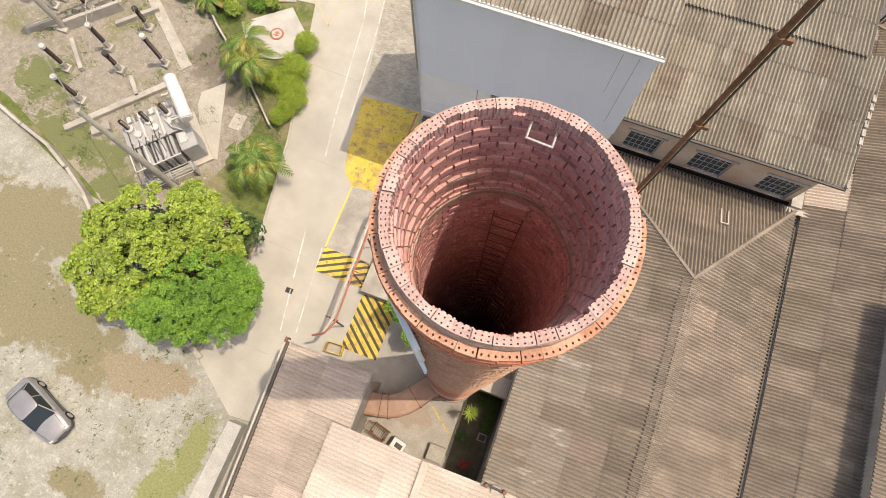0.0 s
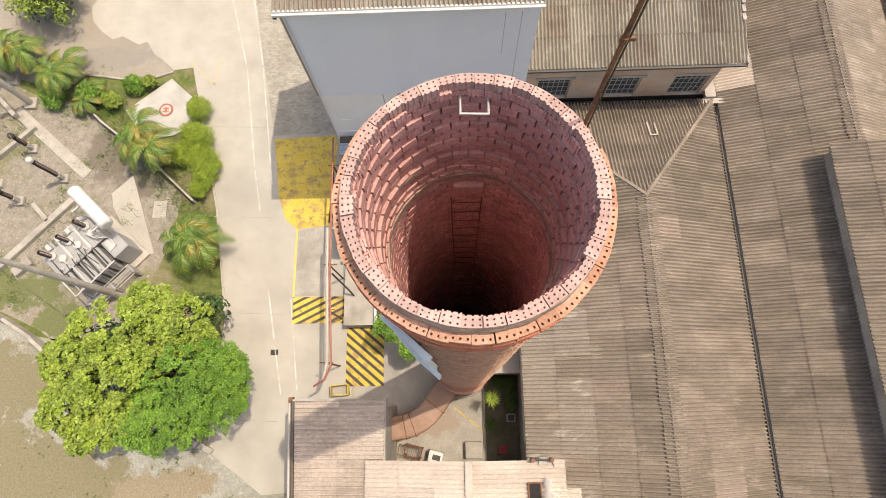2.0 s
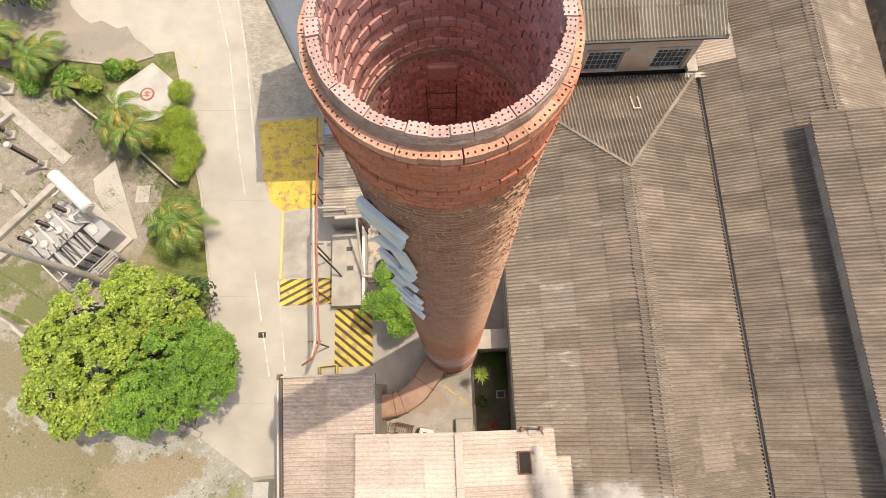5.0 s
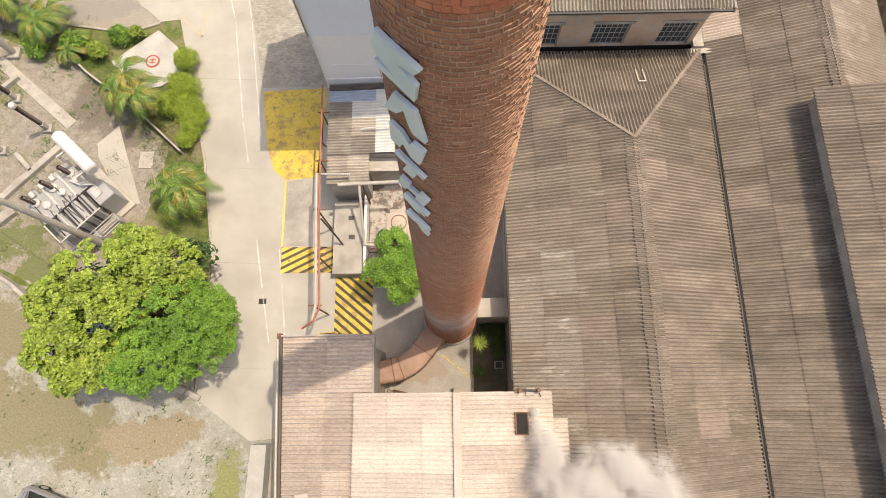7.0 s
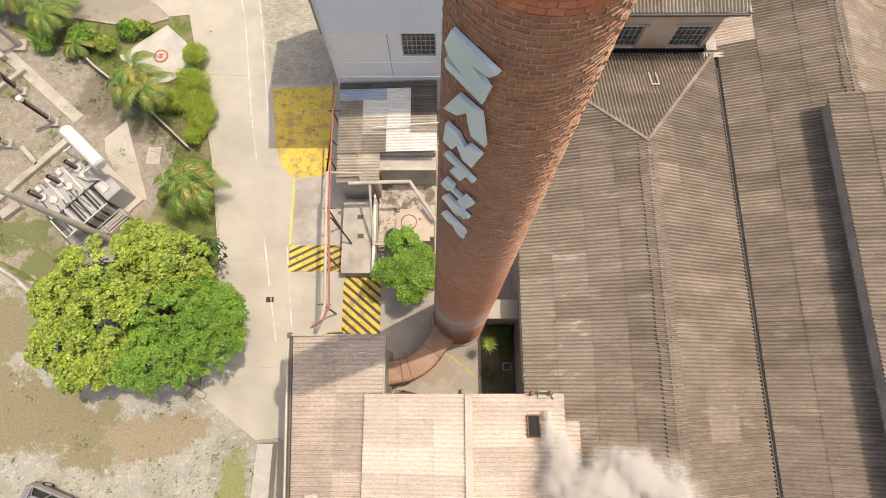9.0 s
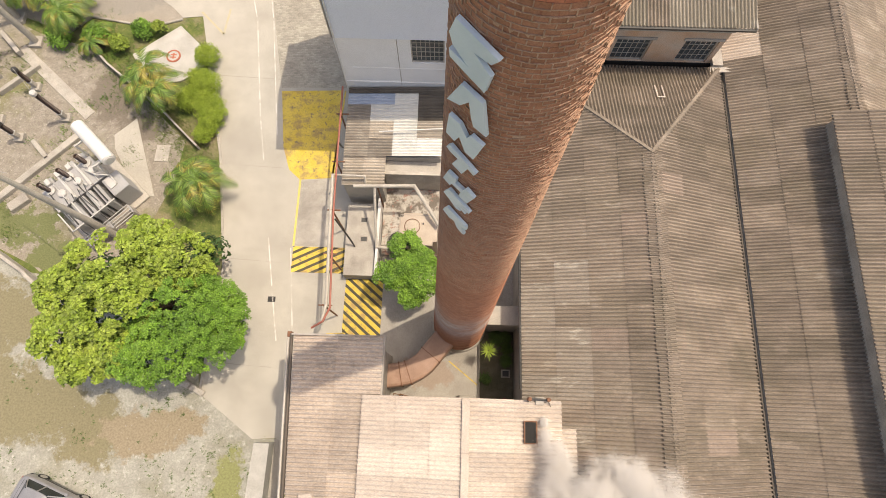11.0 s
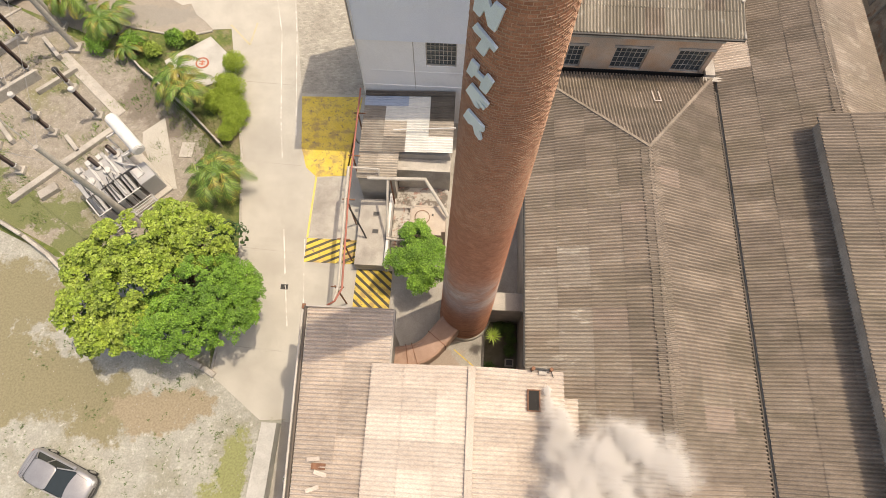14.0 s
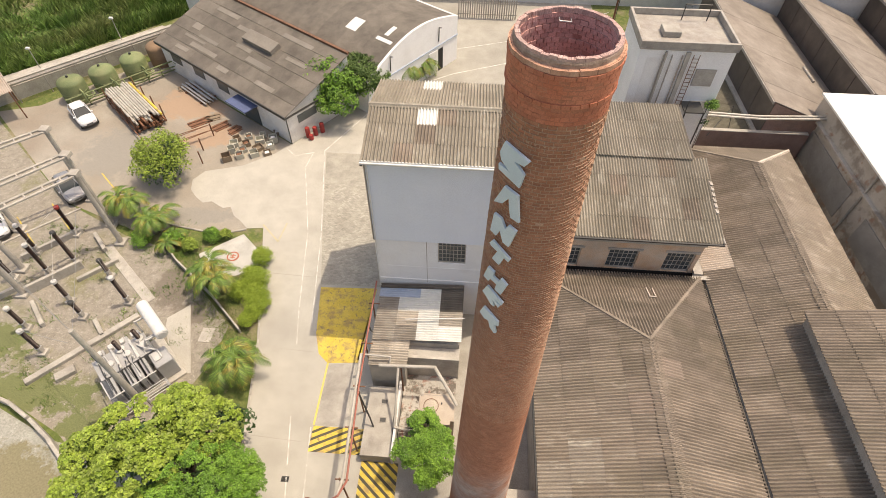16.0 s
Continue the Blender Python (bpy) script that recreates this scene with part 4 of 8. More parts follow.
V, F = rosette_cloud(crown_clumps(rnd, lobesA, 44, (0.24, 0.46)), rnd, 0.235, 62, 0.62)
mesh_part("crown", V, F, M["leaf_lime"], tree, "", "yellow-green part of the crown")
V, F = rosette_cloud(crown_clumps(rnd, lobesB, 125, (0.18, 0.40)), rnd, 0.15, 125, 0.5, 6)
mesh_part("crown", V, F, M["leaf"], tree, "", "fresh green part of the crown")
# inner leaves coloured dark so the gaps in the crown read as deep shade
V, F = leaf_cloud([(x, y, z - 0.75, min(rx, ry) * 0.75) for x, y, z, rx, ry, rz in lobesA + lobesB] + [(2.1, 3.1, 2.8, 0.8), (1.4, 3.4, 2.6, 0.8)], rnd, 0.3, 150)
mesh_part("inner_crown", V, F, M["leaf_dark"], tree, "", "dark green inner leaves coloured as crown shade")


def bush(name, loc, r, h, label, material, seed, category="bush", group="", trunk=0.0, dens=260, size=0.16, clump=(0.38, 0.72), per=26):
    rr = random.Random(seed)
    ob = thing(name, (loc[0], loc[1], 0), label, category, group)
    if trunk:
        b = bmesh.new()
        rod(b, (0, 0, -0.05), (0.05, 0, h - r * 0.3), trunk, trunk * 0.6, 8)
        limbs(b, rr, (0.03, 0, h * 0.55), [(r * 0.6 * math.cos(a), r * 0.6 * math.sin(a), h) for a in (0.3, 2.1, 3.9, 5.2)], trunk * 0.5)
        part("trunk", b, M["bark"], ob, local=True)
    lobes = [(rr.uniform(-0.35, 0.35) * r, rr.uniform(-0.35, 0.35) * r, h - r * 0.25 + rr.uniform(-0.3, 0.2) * r, r * 0.72, r * 0.72, r * 0.6) for _ in range(4)]
    if not trunk:
        lobes.append((0, 0, h * 0.4, r * 0.8, r * 0.8, h * 0.4))
    cl = [(x, y, max(0.12, z), c * min(1, r / 1.4)) for x, y, z, c in crown_clumps(rr, lobes, per, clump)]
    V, F = leaf_cloud(cl, rr, size, dens)
    mesh_part("crown", V, F, material, ob)
    # dark-coloured core, painting the shade inside the bush
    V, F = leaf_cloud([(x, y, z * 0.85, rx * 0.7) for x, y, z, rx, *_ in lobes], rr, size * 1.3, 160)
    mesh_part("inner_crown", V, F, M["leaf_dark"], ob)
    return ob


sr = random.Random(31)
small = thing("small_tree", (-2.0, 2.3, 0), "young leafy tree beside the stack", "tree")
SL = [(-0.2, 1.35, 3.3, 0.75, 0.65, 0.75), (-0.9, -0.1, 2.9, 0.75, 0.6, 0.6), (0.75, -0.4, 2.9, 0.8, 0.7, 0.7), (0.7, 0.7, 3.0, 0.55, 0.55, 0.5), (0.2, -1.1, 2.5, 0.5, 0.4, 0.45), (-0.1, 0.4, 3.3, 0.5, 0.5, 0.5)]
bm = bmesh.new()
rod(bm, (0.1, 0.1, -0.05), (0.1, 0.2, 1.6), 0.08, 0.06, 8)
limbs(bm, sr, (0.1, 0.2, 1.5), [(x, y, z) for x, y, z, *_ in SL], 0.045)
part("trunk", bm, M["bark"], small, local=True)
V, F = rosette_cloud(crown_clumps(sr, SL, 46, (0.16, 0.32)), sr, 0.17, 100, 0.42, 7)
mesh_part("crown", V, F, M["leaf"], small)
# same dark leaf colour inside, for shade in the young crown
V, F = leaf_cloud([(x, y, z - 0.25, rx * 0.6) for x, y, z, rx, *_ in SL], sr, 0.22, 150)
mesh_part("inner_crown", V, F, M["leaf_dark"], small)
for k, (x, y, r, h) in enumerate([(-15.6, 16.6, 0.75, 1.1), (-15.7, 14.6, 1.0, 1.0), (-15.0, 13.1, 0.95, 1.0), (-16.5, 13.6, 0.8, 0.9), (-14.9, 12.0, 0.75, 0.9), (-15.3, 11.4, 0.6, 0.8), (-16.1, 15.2, 0.7, 0.9), (-15.6, 13.9, 0.6, 0.9)]):
    bush("shrub", (x, y), r, h, "clipped bright green garden shrub", M["clipped"], 40 + k, "shrub", "garden shrubs beside the road", dens=520, size=0.085, clump=(0.30, 0.5), per=40)


def palm(loc, h, reach, n, seed, trunks=1, label="feathery palm with arching fronds"):
    rr = random.Random(seed)
    ob = thing("palm", (loc[0], loc[1], 0), label, "palm", "palms in the garden strip")
    for k in range(trunks):
        ox, oy = (rr.uniform(-0.7, 0.7), rr.uniform(-0.7, 0.7)) if trunks > 1 else (0, 0)
        hk = h * rr.uniform(0.7, 1.15)
        b = bmesh.new()
        rod(b, (ox * 0.4, oy * 0.4, -0.05), (ox, oy, hk), 0.10, 0.07, 8)
        part("trunk", b, M["bark"], ob, local=True)
        for i in range(n):
            a = 6.283 * (i + rr.uniform(-0.35, 0.35)) / n
            up = rr.uniform(0.35, 1.1)
            L = reach * rr.uniform(0.75, 1.15)
            V, F = [], []
            pts = []
            for s in range(9):
                t = s / 8
                pts.append(Vector((ox + math.cos(a) * L * t * (1 - 0.12 * t), oy + math.sin(a) * L * t * (1 - 0.12 * t), hk + L * (up * t - (0.45 + up * 0.75) * t * t))))
            side_v = Vector((-math.sin(a), math.cos(a), 0))
            for s in range(8):
                p, q = pts[s], pts[s + 1]
                b0 = len(V)
                V += [p + side_v * 0.022, q + side_v * 0.018, q - side_v * 0.018, p - side_v * 0.022]
                F.append((b0, b0 + 1, b0 + 2, b0 + 3))
                if s == 0:
                    continue
                for sg in (-1, 1):
                    for m in range(2):
                        c = p.lerp(q, m / 2)
                        ll = reach * 0.27 * math.sin(math.pi * min(0.95, (s + m / 2 + 0.3) / 8.6)) + 0.08
                        along = (q - p).normalized()
                        tip = c + side_v * sg * ll * 0.75 + along * ll * 0.75 + Vector((0, 0, -ll * 0.3))
                        w = along * 0.062
                        b0 = len(V)
                        V += [c - w, c + w, tip, c.lerp(tip, 0.5) + w * 0.9]
                        F += [(b0, b0 + 1, b0 + 3), (b0, b0 + 3, b0 + 2)]
            mesh_part("frond", V, F, M["frond"], ob)
    return ob


palm((-14.9, 7.4), 1.9, 2.0, 9, 51, 3)
palm((-18.4, 14.0), 2.3, 1.9, 9, 52, 3)
palm((-25.0, 19.4), 1.6, 1.8, 9, 53, 3)
palm((-28.0, 21.2), 2.0, 2.0, 8, 54, 3, "yellowing palm clump with arching fronds")
palm((-22.8, 17.8), 1.0, 1.2, 7, 55, 2)

# agave by the stack
ag = thing("agave", (2.27, -1.5, 0), "spiky yellow-green agave in the dark bed", "plant")
b = bmesh.new()
rod(b, (0, 0, 0.0), (0, 0, 2.3), 0.06, 0.045, 7)
part("stem", b, M["bark"], ag, local=True)
rr = random.Random(61)
for i in range(26):
    a, el = i * 2.4, 0.15 + 0.9 * (i / 26)
    L = 0.60 * rr.uniform(0.8, 1.1)
    d = Vector((math.cos(a) * math.cos(el), math.sin(a) * math.cos(el), math.sin(el)))
    s = Vector((-math.sin(a), math.cos(a), 0)) * 0.028
    o = Vector((0, 0, 2.25))
    dn = Vector((0, 0, -0.014))
    V = [o - s * 0.7, o + s * 0.7, o + d * L * 0.5 + s, o + d * L * 0.5 - s, o + d * L, o + dn, o + d * L * 0.5 + dn]
    mesh_part("spike", V, [(0, 1, 2, 3), (3, 2, 4), (5, 0, 3, 6), (5, 6, 2, 1), (6, 3, 4), (6, 4, 2)], M["leaf_lime"], ag)


# ---------------------------------------------------------------- road marks
M["red"] = plain("red paint", (0.33, 0.035, 0.03), 0.5)
M["red_pipe"] = surface("faded red pipe paint", (0.36, 0.11, 0.075), (0.44, 0.17, 0.12), 3.0, 0.6, 0.1, (0.25, 0.10, 0.07), 1.5, 0.5, 0.05, 30)
M["pipe"] = surface("grey painted pipe", (0.47, 0.44, 0.38), (0.56, 0.52, 0.46), 2.0, 0.5, 0.1, (0.33, 0.27, 0.21), 1.5, 0.5, 0.05, 30)
M["white"] = surface("white painted metal", (0.72, 0.71, 0.68), (0.78, 0.77, 0.74), 2.0, 0.5, 0.05, (0.55, 0.52, 0.46), 1.2, 0.4, 0.03, 40)
M["duct"] = surface("rust-brown duct sheet", (0.34, 0.205, 0.14), (0.43, 0.275, 0.20), 1.5, 0.6, 0.1, (0.25, 0.15, 0.105), 0.8, 0.5, 0.05, 30)
M["dark_steel"] = plain("dark grey steel", (0.07, 0.068, 0.064), 0.5, 0.3)
M["glass_dark"] = plain("dark dusty window glass", (0.10, 0.11, 0.11), 0.2)
M["sheet_blue"] = surface("faded blue roof sheet", (0.40, 0.47, 0.58), (0.48, 0.54, 0.63), 2.0, 0.6, 0.1, (0.42, 0.44, 0.45), 0.8, 0.5, 0.05, 30)
M["leaf_weed"] = surface("dull green weed leaves", (0.07, 0.13, 0.025), (0.12, 0.19, 0.04), 2.0, 0.7, 0.0, (0.05, 0.09, 0.02), 1.0, 0.5, 0.3, 30, island=True)


M["yellow_faint"] = surface("almost worn-off yellow paint", (0.50, 0.44, 0.28), (0.54, 0.48, 0.33), 1.0, 0.8, 0.1, (0.45, 0.42, 0.36), 1.0, 0.8, 0.0, 30)
M["yellow_line"] = surface("yellow line paint", (0.66, 0.56, 0.13), (0.70, 0.60, 0.17), 2.0, 0.8, 0.1, (0.5, 0.42, 0.2), 0.6, 0.5, 0.0, 30)


def mark(name, points, material, label, z=0.036, thick=0.003, category="road marking"):
    return tagged(part(name, prism(points, z - thick, z), material), label, category, "", "structure")


def stroke(name, pts, w, material, label, z=0.036):
    """A painted line of width w along points, as one flat strip per stretch."""
    bm = bmesh.new()
    for (x0, y0), (x1, y1) in zip(pts, pts[1:]):
        d = Vector((x1 - x0, y1 - y0, 0))
        n = Vector((-d.y, d.x, 0)).normalized() * w / 2
        a, b = Vector((x0, y0, z)), Vector((x1, y1, z))
        vs = [bm.verts.new(p) for p in (a - n, b - n, b + n, a + n)]
        lo = [bm.verts.new(v.co - Vector((0, 0, 0.003))) for v in vs]
        bm.faces.new(vs)
        for i in range(4):
            bm.faces.new((vs[i], lo[i], lo[(i + 1) % 4], vs[(i + 1) % 4]))
    bmesh.ops.recalc_face_normals(bm, faces=bm.faces)
    return tagged(part(name, bm, material), label, "road marking", "", "structure")


rnd = random.Random(5)
for a, b in (((-9.52, -1.13), (-10.05, 1.6)), ((-10.12, 2.0), (-10.66, 4.9)), ((-11.55, 9.9), (-12.06, 12.6)), ((-12.12, 12.9), (-13.17, 19.96)), ((-13.25, 20.3), (-15.22, 27.7)), ((-15.25, 27.8), (-15.0, 29.7))):
    stroke("white_line", [a, b], 0.075, M["white_paint"], "worn white lane line on concrete")
for a, b in (((-8.62, -0.9), (-9.27, 4.31)), ((-10.85, 11.3), (-11.05, 12.65)), ((-11.09, 12.9), (-12.09, 20.01)), ((-12.14, 20.3), (-14.01, 30.2))):
    stroke("white_line", [a, b], 0.07, M["white_paint"], "worn white lane line on concrete")
stroke("white_line", [(-14.9, 29.9), (-16.6, 29.3), (-17.6, 30.3)], 0.12, M["white_paint"], "worn white edge line by the far shed")
stroke("white_line", [(-14.01, 30.2), (-11.0, 36.2), (-7.5, 41.0), (-2.9, 44.2), (3.3, 47.0)], 0.13, M["white_paint"], "long white edge line curving past the arched shed")
stroke("white_line", [(-4.0, 49.0), (4.0, 52.0), (16.0, 60.0)], 0.13, M["white_paint"], "long white edge line across the far road")
mark("yellow_box", [(-10.95, 14.75), (-7.0, 14.92), (-7.0, 8.84), (-9.17, 8.66), (-9.9, 9.3), (-10.42, 10.8)], M["yellow"], "worn solid yellow painted bay on the road")
stroke("yellow_line", [(-9.14, 8.7), (-9.13, 4.45)], 0.12, M["yellow_line"], "narrow yellow edge line on the road")
stroke("yellow_line", [(-7.2, 9.0), (-6.85, 14.9)], 0.10, M["yellow"], "narrow yellow edge line on the road")
stroke("yellow_line", [(0.25, -1.95), (1.85, -3.2)], 0.06, M["yellow"], "narrow yellow line in the court", z=0.032)
stroke("yellow_line", [(-17.0, 20.6), (-15.3, 18.9), (-15.1, 20.9)], 0.14, M["yellow_faint"], "faded yellow arrow lines at the road edge")
mark("paving_strip", [(-9.07, 8.6), (-7.3, 8.75), (-7.1, 4.5), (-9.05, 4.45)], M["cement"], "smooth grey paving beside the yellow line", 0.034, category="pavement")
mark("sett_paving", [(-11.0, 15.0), (-6.25, 15.1), (-6.25, 26), (-10.5, 30), (-13.8, 30.0), (-12.0, 20.0)], M["setts"], "grey block paving by the tall building", 0.034, category="pavement")


def hatch(x0, x1, y0, y1, slope, step, label):
    """A yellow field with black slanted bars."""
    mark("hatch_field", [(x0, y0), (x1, y0), (x1, y1), (x0, y1)], M["yellow"], label, 0.037)
    bm = bmesh.new()
    w = step * 0.40
    y = y0 - abs(slope) * (x1 - x0) - step
    k = 0
    while y < y1 + abs(slope) * (x1 - x0) + step:
        vs = [bm.verts.new(p) for p in ((x0, y, 0.041), (x1, y + slope * (x1 - x0), 0.041), (x1, y + slope * (x1 - x0) + w, 0.041), (x0, y + w, 0.041))]
        bm.faces.new(vs)
        y += step
    for co, no in (((0, y0, 0), (0, -1, 0)), ((0, y1, 0), (0, 1, 0))):
        bmesh.ops.bisect_plane(bm, geom=bm.verts[:] + bm.edges[:] + bm.faces[:], plane_co=co, plane_no=no, clear_outer=True)
    bmesh.ops.recalc_face_normals(bm, faces=bm.faces)
    for f in bm.faces:
        if f.normal.z < 0:
            f.normal_flip()
    tagged(part("hatch_bars", bm, M["black"]), "black slanted bars on a yellow field", "road marking", "", "structure")


hatch(-9.12, -5.98, 2.85, 4.42, 0.5, 0.44, "yellow no-parking field beside the pipes")
hatch(-5.85, -3.68, -0.75, 2.55, -0.85, 0.52, "yellow no-parking field beside the shed")
# slab joints in the road, kerb, drain
for y0 in (-2.6, 3.4, 9.4, 15.6):
    stroke("slab_joint", [(-13.2 - max(0, y0 - 3) * 0.19, y0 + 0.2), (-9.6 - max(0, y0 - 3) * 0.1, y0)], 0.03, M["concrete_dark"], "dark joint between road slabs", 0.0345)
kerb = [(-13.4, -4.1), (-13.06, 3.08), (-14.25, 10.09), (-16.0, 16.8)]
for a, b in zip(kerb, kerb[1:]):
    d = Vector((b[0] - a[0], b[1] - a[1], 0))
    n = max(1, round(d.length / 1.0))
    for i in range(n):
        p = Vector((*a, 0)) + d * ((i + 0.5) / n)
        o = tagged(part("kerb", boxes((-0.07, 0.07, -d.length / n / 2 + 0.006, d.length / n / 2 - 0.006, -0.1, 0.10), bevel=0.015), M["cement"]), "weathered concrete kerb stone beside the road", "kerb", "kerb stones", "structure")
        o.matrix_basis = Matrix.Translation(p) @ Matrix.Rotation(math.atan2(-d.x, d.y), 4, "Z")
grate = thing("drain_grate", (-10.04, 1.22, 0.03), "dark iron drain grate set in the road", "drain")
part("frame", boxes((-0.22, 0.22, -0.16, -0.12, 0, 0.012), (-0.22, 0.22, 0.12, 0.16, 0, 0.012), (-0.22, -0.18, -0.12, 0.12, 0, 0.012), (0.18, 0.22, -0.12, 0.12, 0, 0.012)), M["dark_steel"], grate, local=True)
for i in range(7):
    part("bar", boxes((-0.16 + i * 0.05, -0.14 + i * 0.05, -0.12, 0.12, 0, 0.01)), M["dark_steel"], grate, local=True)
# black sheet under the bars in place of an unlit pit
part("pit", boxes((-0.18, 0.18, -0.12, 0.12, 0.001, 0.004)), M["unlit_black"], grate, local=True)
M["pad_pale"] = surface("pale grey cast concrete", (0.46, 0.445, 0.405), (0.55, 0.535, 0.49), 1.0, 0.9, 0.15, (0.36, 0.34, 0.30), 0.6, 0.7, 0.0, 24)
M["red_faded"] = plain("faded red-orange cover paint", (0.42, 0.13, 0.075), 0.7)
pad = tagged(part("well_pad", prism([(-21.0, 17.1), (-18.2, 19.4), (-16.7, 18.0), (-16.1, 16.9), (-16.2, 16.0), (-17.6, 15.2), (-19.5, 14.9)], -0.1, 0.12), M["pad_pale"]), "pale concrete pad among the shrubs", "pad", "", "structure")
cover = thing("manhole_cover", (-18.3, 17.05, 0.12), "round red and white manhole cover on the pad", "manhole cover")
part("disc", lathe([(0.001, 0.03), (0.36, 0.03), (0.38, 0.0)], 28), M["pad_pale"], cover, local=True)
part("ring", lathe([(0.36, 0.032), (0.36, 0.042), (0.46, 0.042), (0.47, 0.0)], 28), M["red_faded"], cover, local=True)
part("bars", boxes((-0.2, 0.2, -0.14, -0.06, 0.03, 0.038), (-0.2, 0.2, 0.05, 0.13, 0.03, 0.038), (-0.05, 0.06, -0.2, 0.2, 0.03, 0.037)), M["red_faded"], cover, local=True)
tagged(part("slab_pad", prism([(-21.1, 11.3), (-19.9, 12.5), (-17.9, 7.3), (-18.9, 7.2), (-20.9, 10.4)], -0.1, 0.05), M["concrete"]), "pale concrete apron by the transformer", "pad", "", "structure")
tagged(part("slab_pad", boxes((-18.3, -17.45, 9.6, 10.7, -0.1, 0.06)), M["cement"]), "small square concrete slab in the grass", "pad", "", "structure")
# thin garden wall between garden and substation
for a, b in (((-23.9, 17.75), (-22.3, 16.16)), ((-22.3, 16.16), (-18.6, 13.3)), ((-18.6, 13.3), (-15.6, 10.5))):
    d = Vector((b[0] - a[0], b[1] - a[1], 0))
    o = tagged(part("garden_wall", boxes((-0.06, 0.06, 0, d.length, -0.05, 0.55), bevel=0.015), M["cement"]), "low grey garden wall", "wall", "", "structure")
    o.matrix_basis = Matrix.Translation((*a, 0)) @ Matrix.Rotation(math.atan2(-d.x, d.y), 4, "Z")
tagged(part("garden_kerb", tube([(-25.6, 20.4, 0.05), (-24.2, 19.95, 0.05), (-21.5, 19.5, 0.05), (-19.3, 19.6, 0.05), (-18.2, 19.95, 0.05)], 0.08), M["cement"]), "curved concrete kerb of the garden", "kerb", "", "structure")

# ---------------------------------------------------------------- roof trim
M["gutter_brown"] = plain("dark brown gutter metal", (0.10, 0.08, 0.062), 0.7)


def ridge_caps(parent, a, b, w=0.34, material=None, step=1.15, name="ridge_cap"):
    """Bent cap tiles along a ridge or hip, overlapping one another."""
    a, b = Vector(a), Vector(b)
    d = b - a
    n = max(1, round(d.length / step))
    L = d.length / n
    u = d.normalized()
    s = u.cross(Vector((0, 0, 1))).normalized()
    up = s.cross(u)
    bm = bmesh.new()
    prof = [(-w / 2, -0.085), (-w * 0.3, -0.02), (-0.07, 0.045), (0.07, 0.045), (w * 0.3, -0.02), (w / 2, -0.085)]
    r0 = [bm.verts.new((x, -0.05, z + 0.03)) for x, z in prof]
    r1 = [bm.verts.new((x, L + 0.05, z + 0.045)) for x, z in prof]
    r2 = [bm.verts.new((x, L + 0.05, z + 0.02)) for x, z in prof]
    for p, q in ((r0, r1), (r1, r2)):
        for i in range(5):
            bm.faces.new((p[i], p[i + 1], q[i + 1], q[i]))
    bmesh.ops.recalc_face_normals(bm, faces=bm.faces)
    me = bpy.data.meshes.new(name)
    bm.to_mesh(me)
    bm.free()
    me.materials.append(material or M["roof"])
    m3 = Matrix((s, u, up)).transposed().to_4x4()
    inv = base_of(parent).inverted()
    for i in range(n):
        ob = new(name, me)
        ob.parent = parent
        ob.matrix_basis = inv @ Matrix.Translation(a + u * (i * L)) @ m3


def wave_ridge(parent, a, b, drop_l, drop_r, material, half=0.46, seed=1):
    """Corrugated ridge pieces bent over the top of two slopes that run to the sides of the line a-b."""
    rr = random.Random(seed)
    a, b = Vector(a), Vector(b)
    u = (b - a).normalized()
    s = u.cross(Vector((0, 0, 1))).normalized()
    n = math.ceil((b - a).length / SHEET_W)
    L = (b - a).length / n
    k = WAVES * 6
    bm = bmesh.new()
    prof = [(-half, -half * drop_l - 0.03, 1.0), (-half, -half * drop_l + 0.035, 1.0), (-0.13, -0.13 * drop_l + 0.045, 0.9), (0, 0.04, 0.55), (0.13, -0.13 * drop_r + 0.045, 0.9), (half, -half * drop_r + 0.035, 1.0), (half, -half * drop_r - 0.03, 1.0)]
    rows = [[bm.verts.new((x, L * i / k, z + 0.062 * f * math.cos(2 * math.pi * WAVES * i / k))) for i in range(k + 1)] for x, z, f in prof]
    for p, q in zip(rows, rows[1:]):
        for i in range(k):
            bm.faces.new((p[i], q[i], q[i + 1], p[i + 1]))
    bmesh.ops.recalc_face_normals(bm, faces=bm.faces)
    me = bpy.data.meshes.new("ridge_piece")
    bm.to_mesh(me)
    bm.free()
    me.materials.append(material)
    m3 = Matrix((s, u, Vector((0, 0, 1)))).transposed().to_4x4()
    inv = base_of(parent).inverted()
    for i in range(n):
        ob = new("ridge_piece", me)
        ob.parent = parent
        ob.matrix_basis = inv @ Matrix.Translation(a + u * (i * L) + Vector((rr.uniform(-0.03, 0.03), 0, rr.uniform(0, 0.008)))) @ m3


wave_ridge(warehouse, (WRX, WY0, WR), hipa, 2 / 6.05, 2 / 4.85, M["roof"])
ridge_caps(warehouse, hipa, (WX0 + 0.1, WY1 - 0.1, WE + 0.05), 0.27)
ridge_caps(warehouse, hipa, (WX1 - 0.1, WY1 - 0.1, WE + 0.05), 0.27)
wave_ridge(bay, (BRX, 9.6, BR), bhip, 2 / 5.3, 2 / 4.55, M["roof"], 0.4, 2)
ridge_caps(bay, bhip, (BX0 + 0.1, BY1 - 0.1, BE + 0.05), 0.27, M["roof_light"])
ridge_caps(bay, bhip, (BX1 - 0.1, BY1 - 0.1, BE + 0.05), 0.3, M["roof_pale"])
part("valley_gutter", boxes((WX1 - 0.06, BX0 + 0.05, WY0, 13.0, 4.72, 4.86)), M["roof_dark"], warehouse)
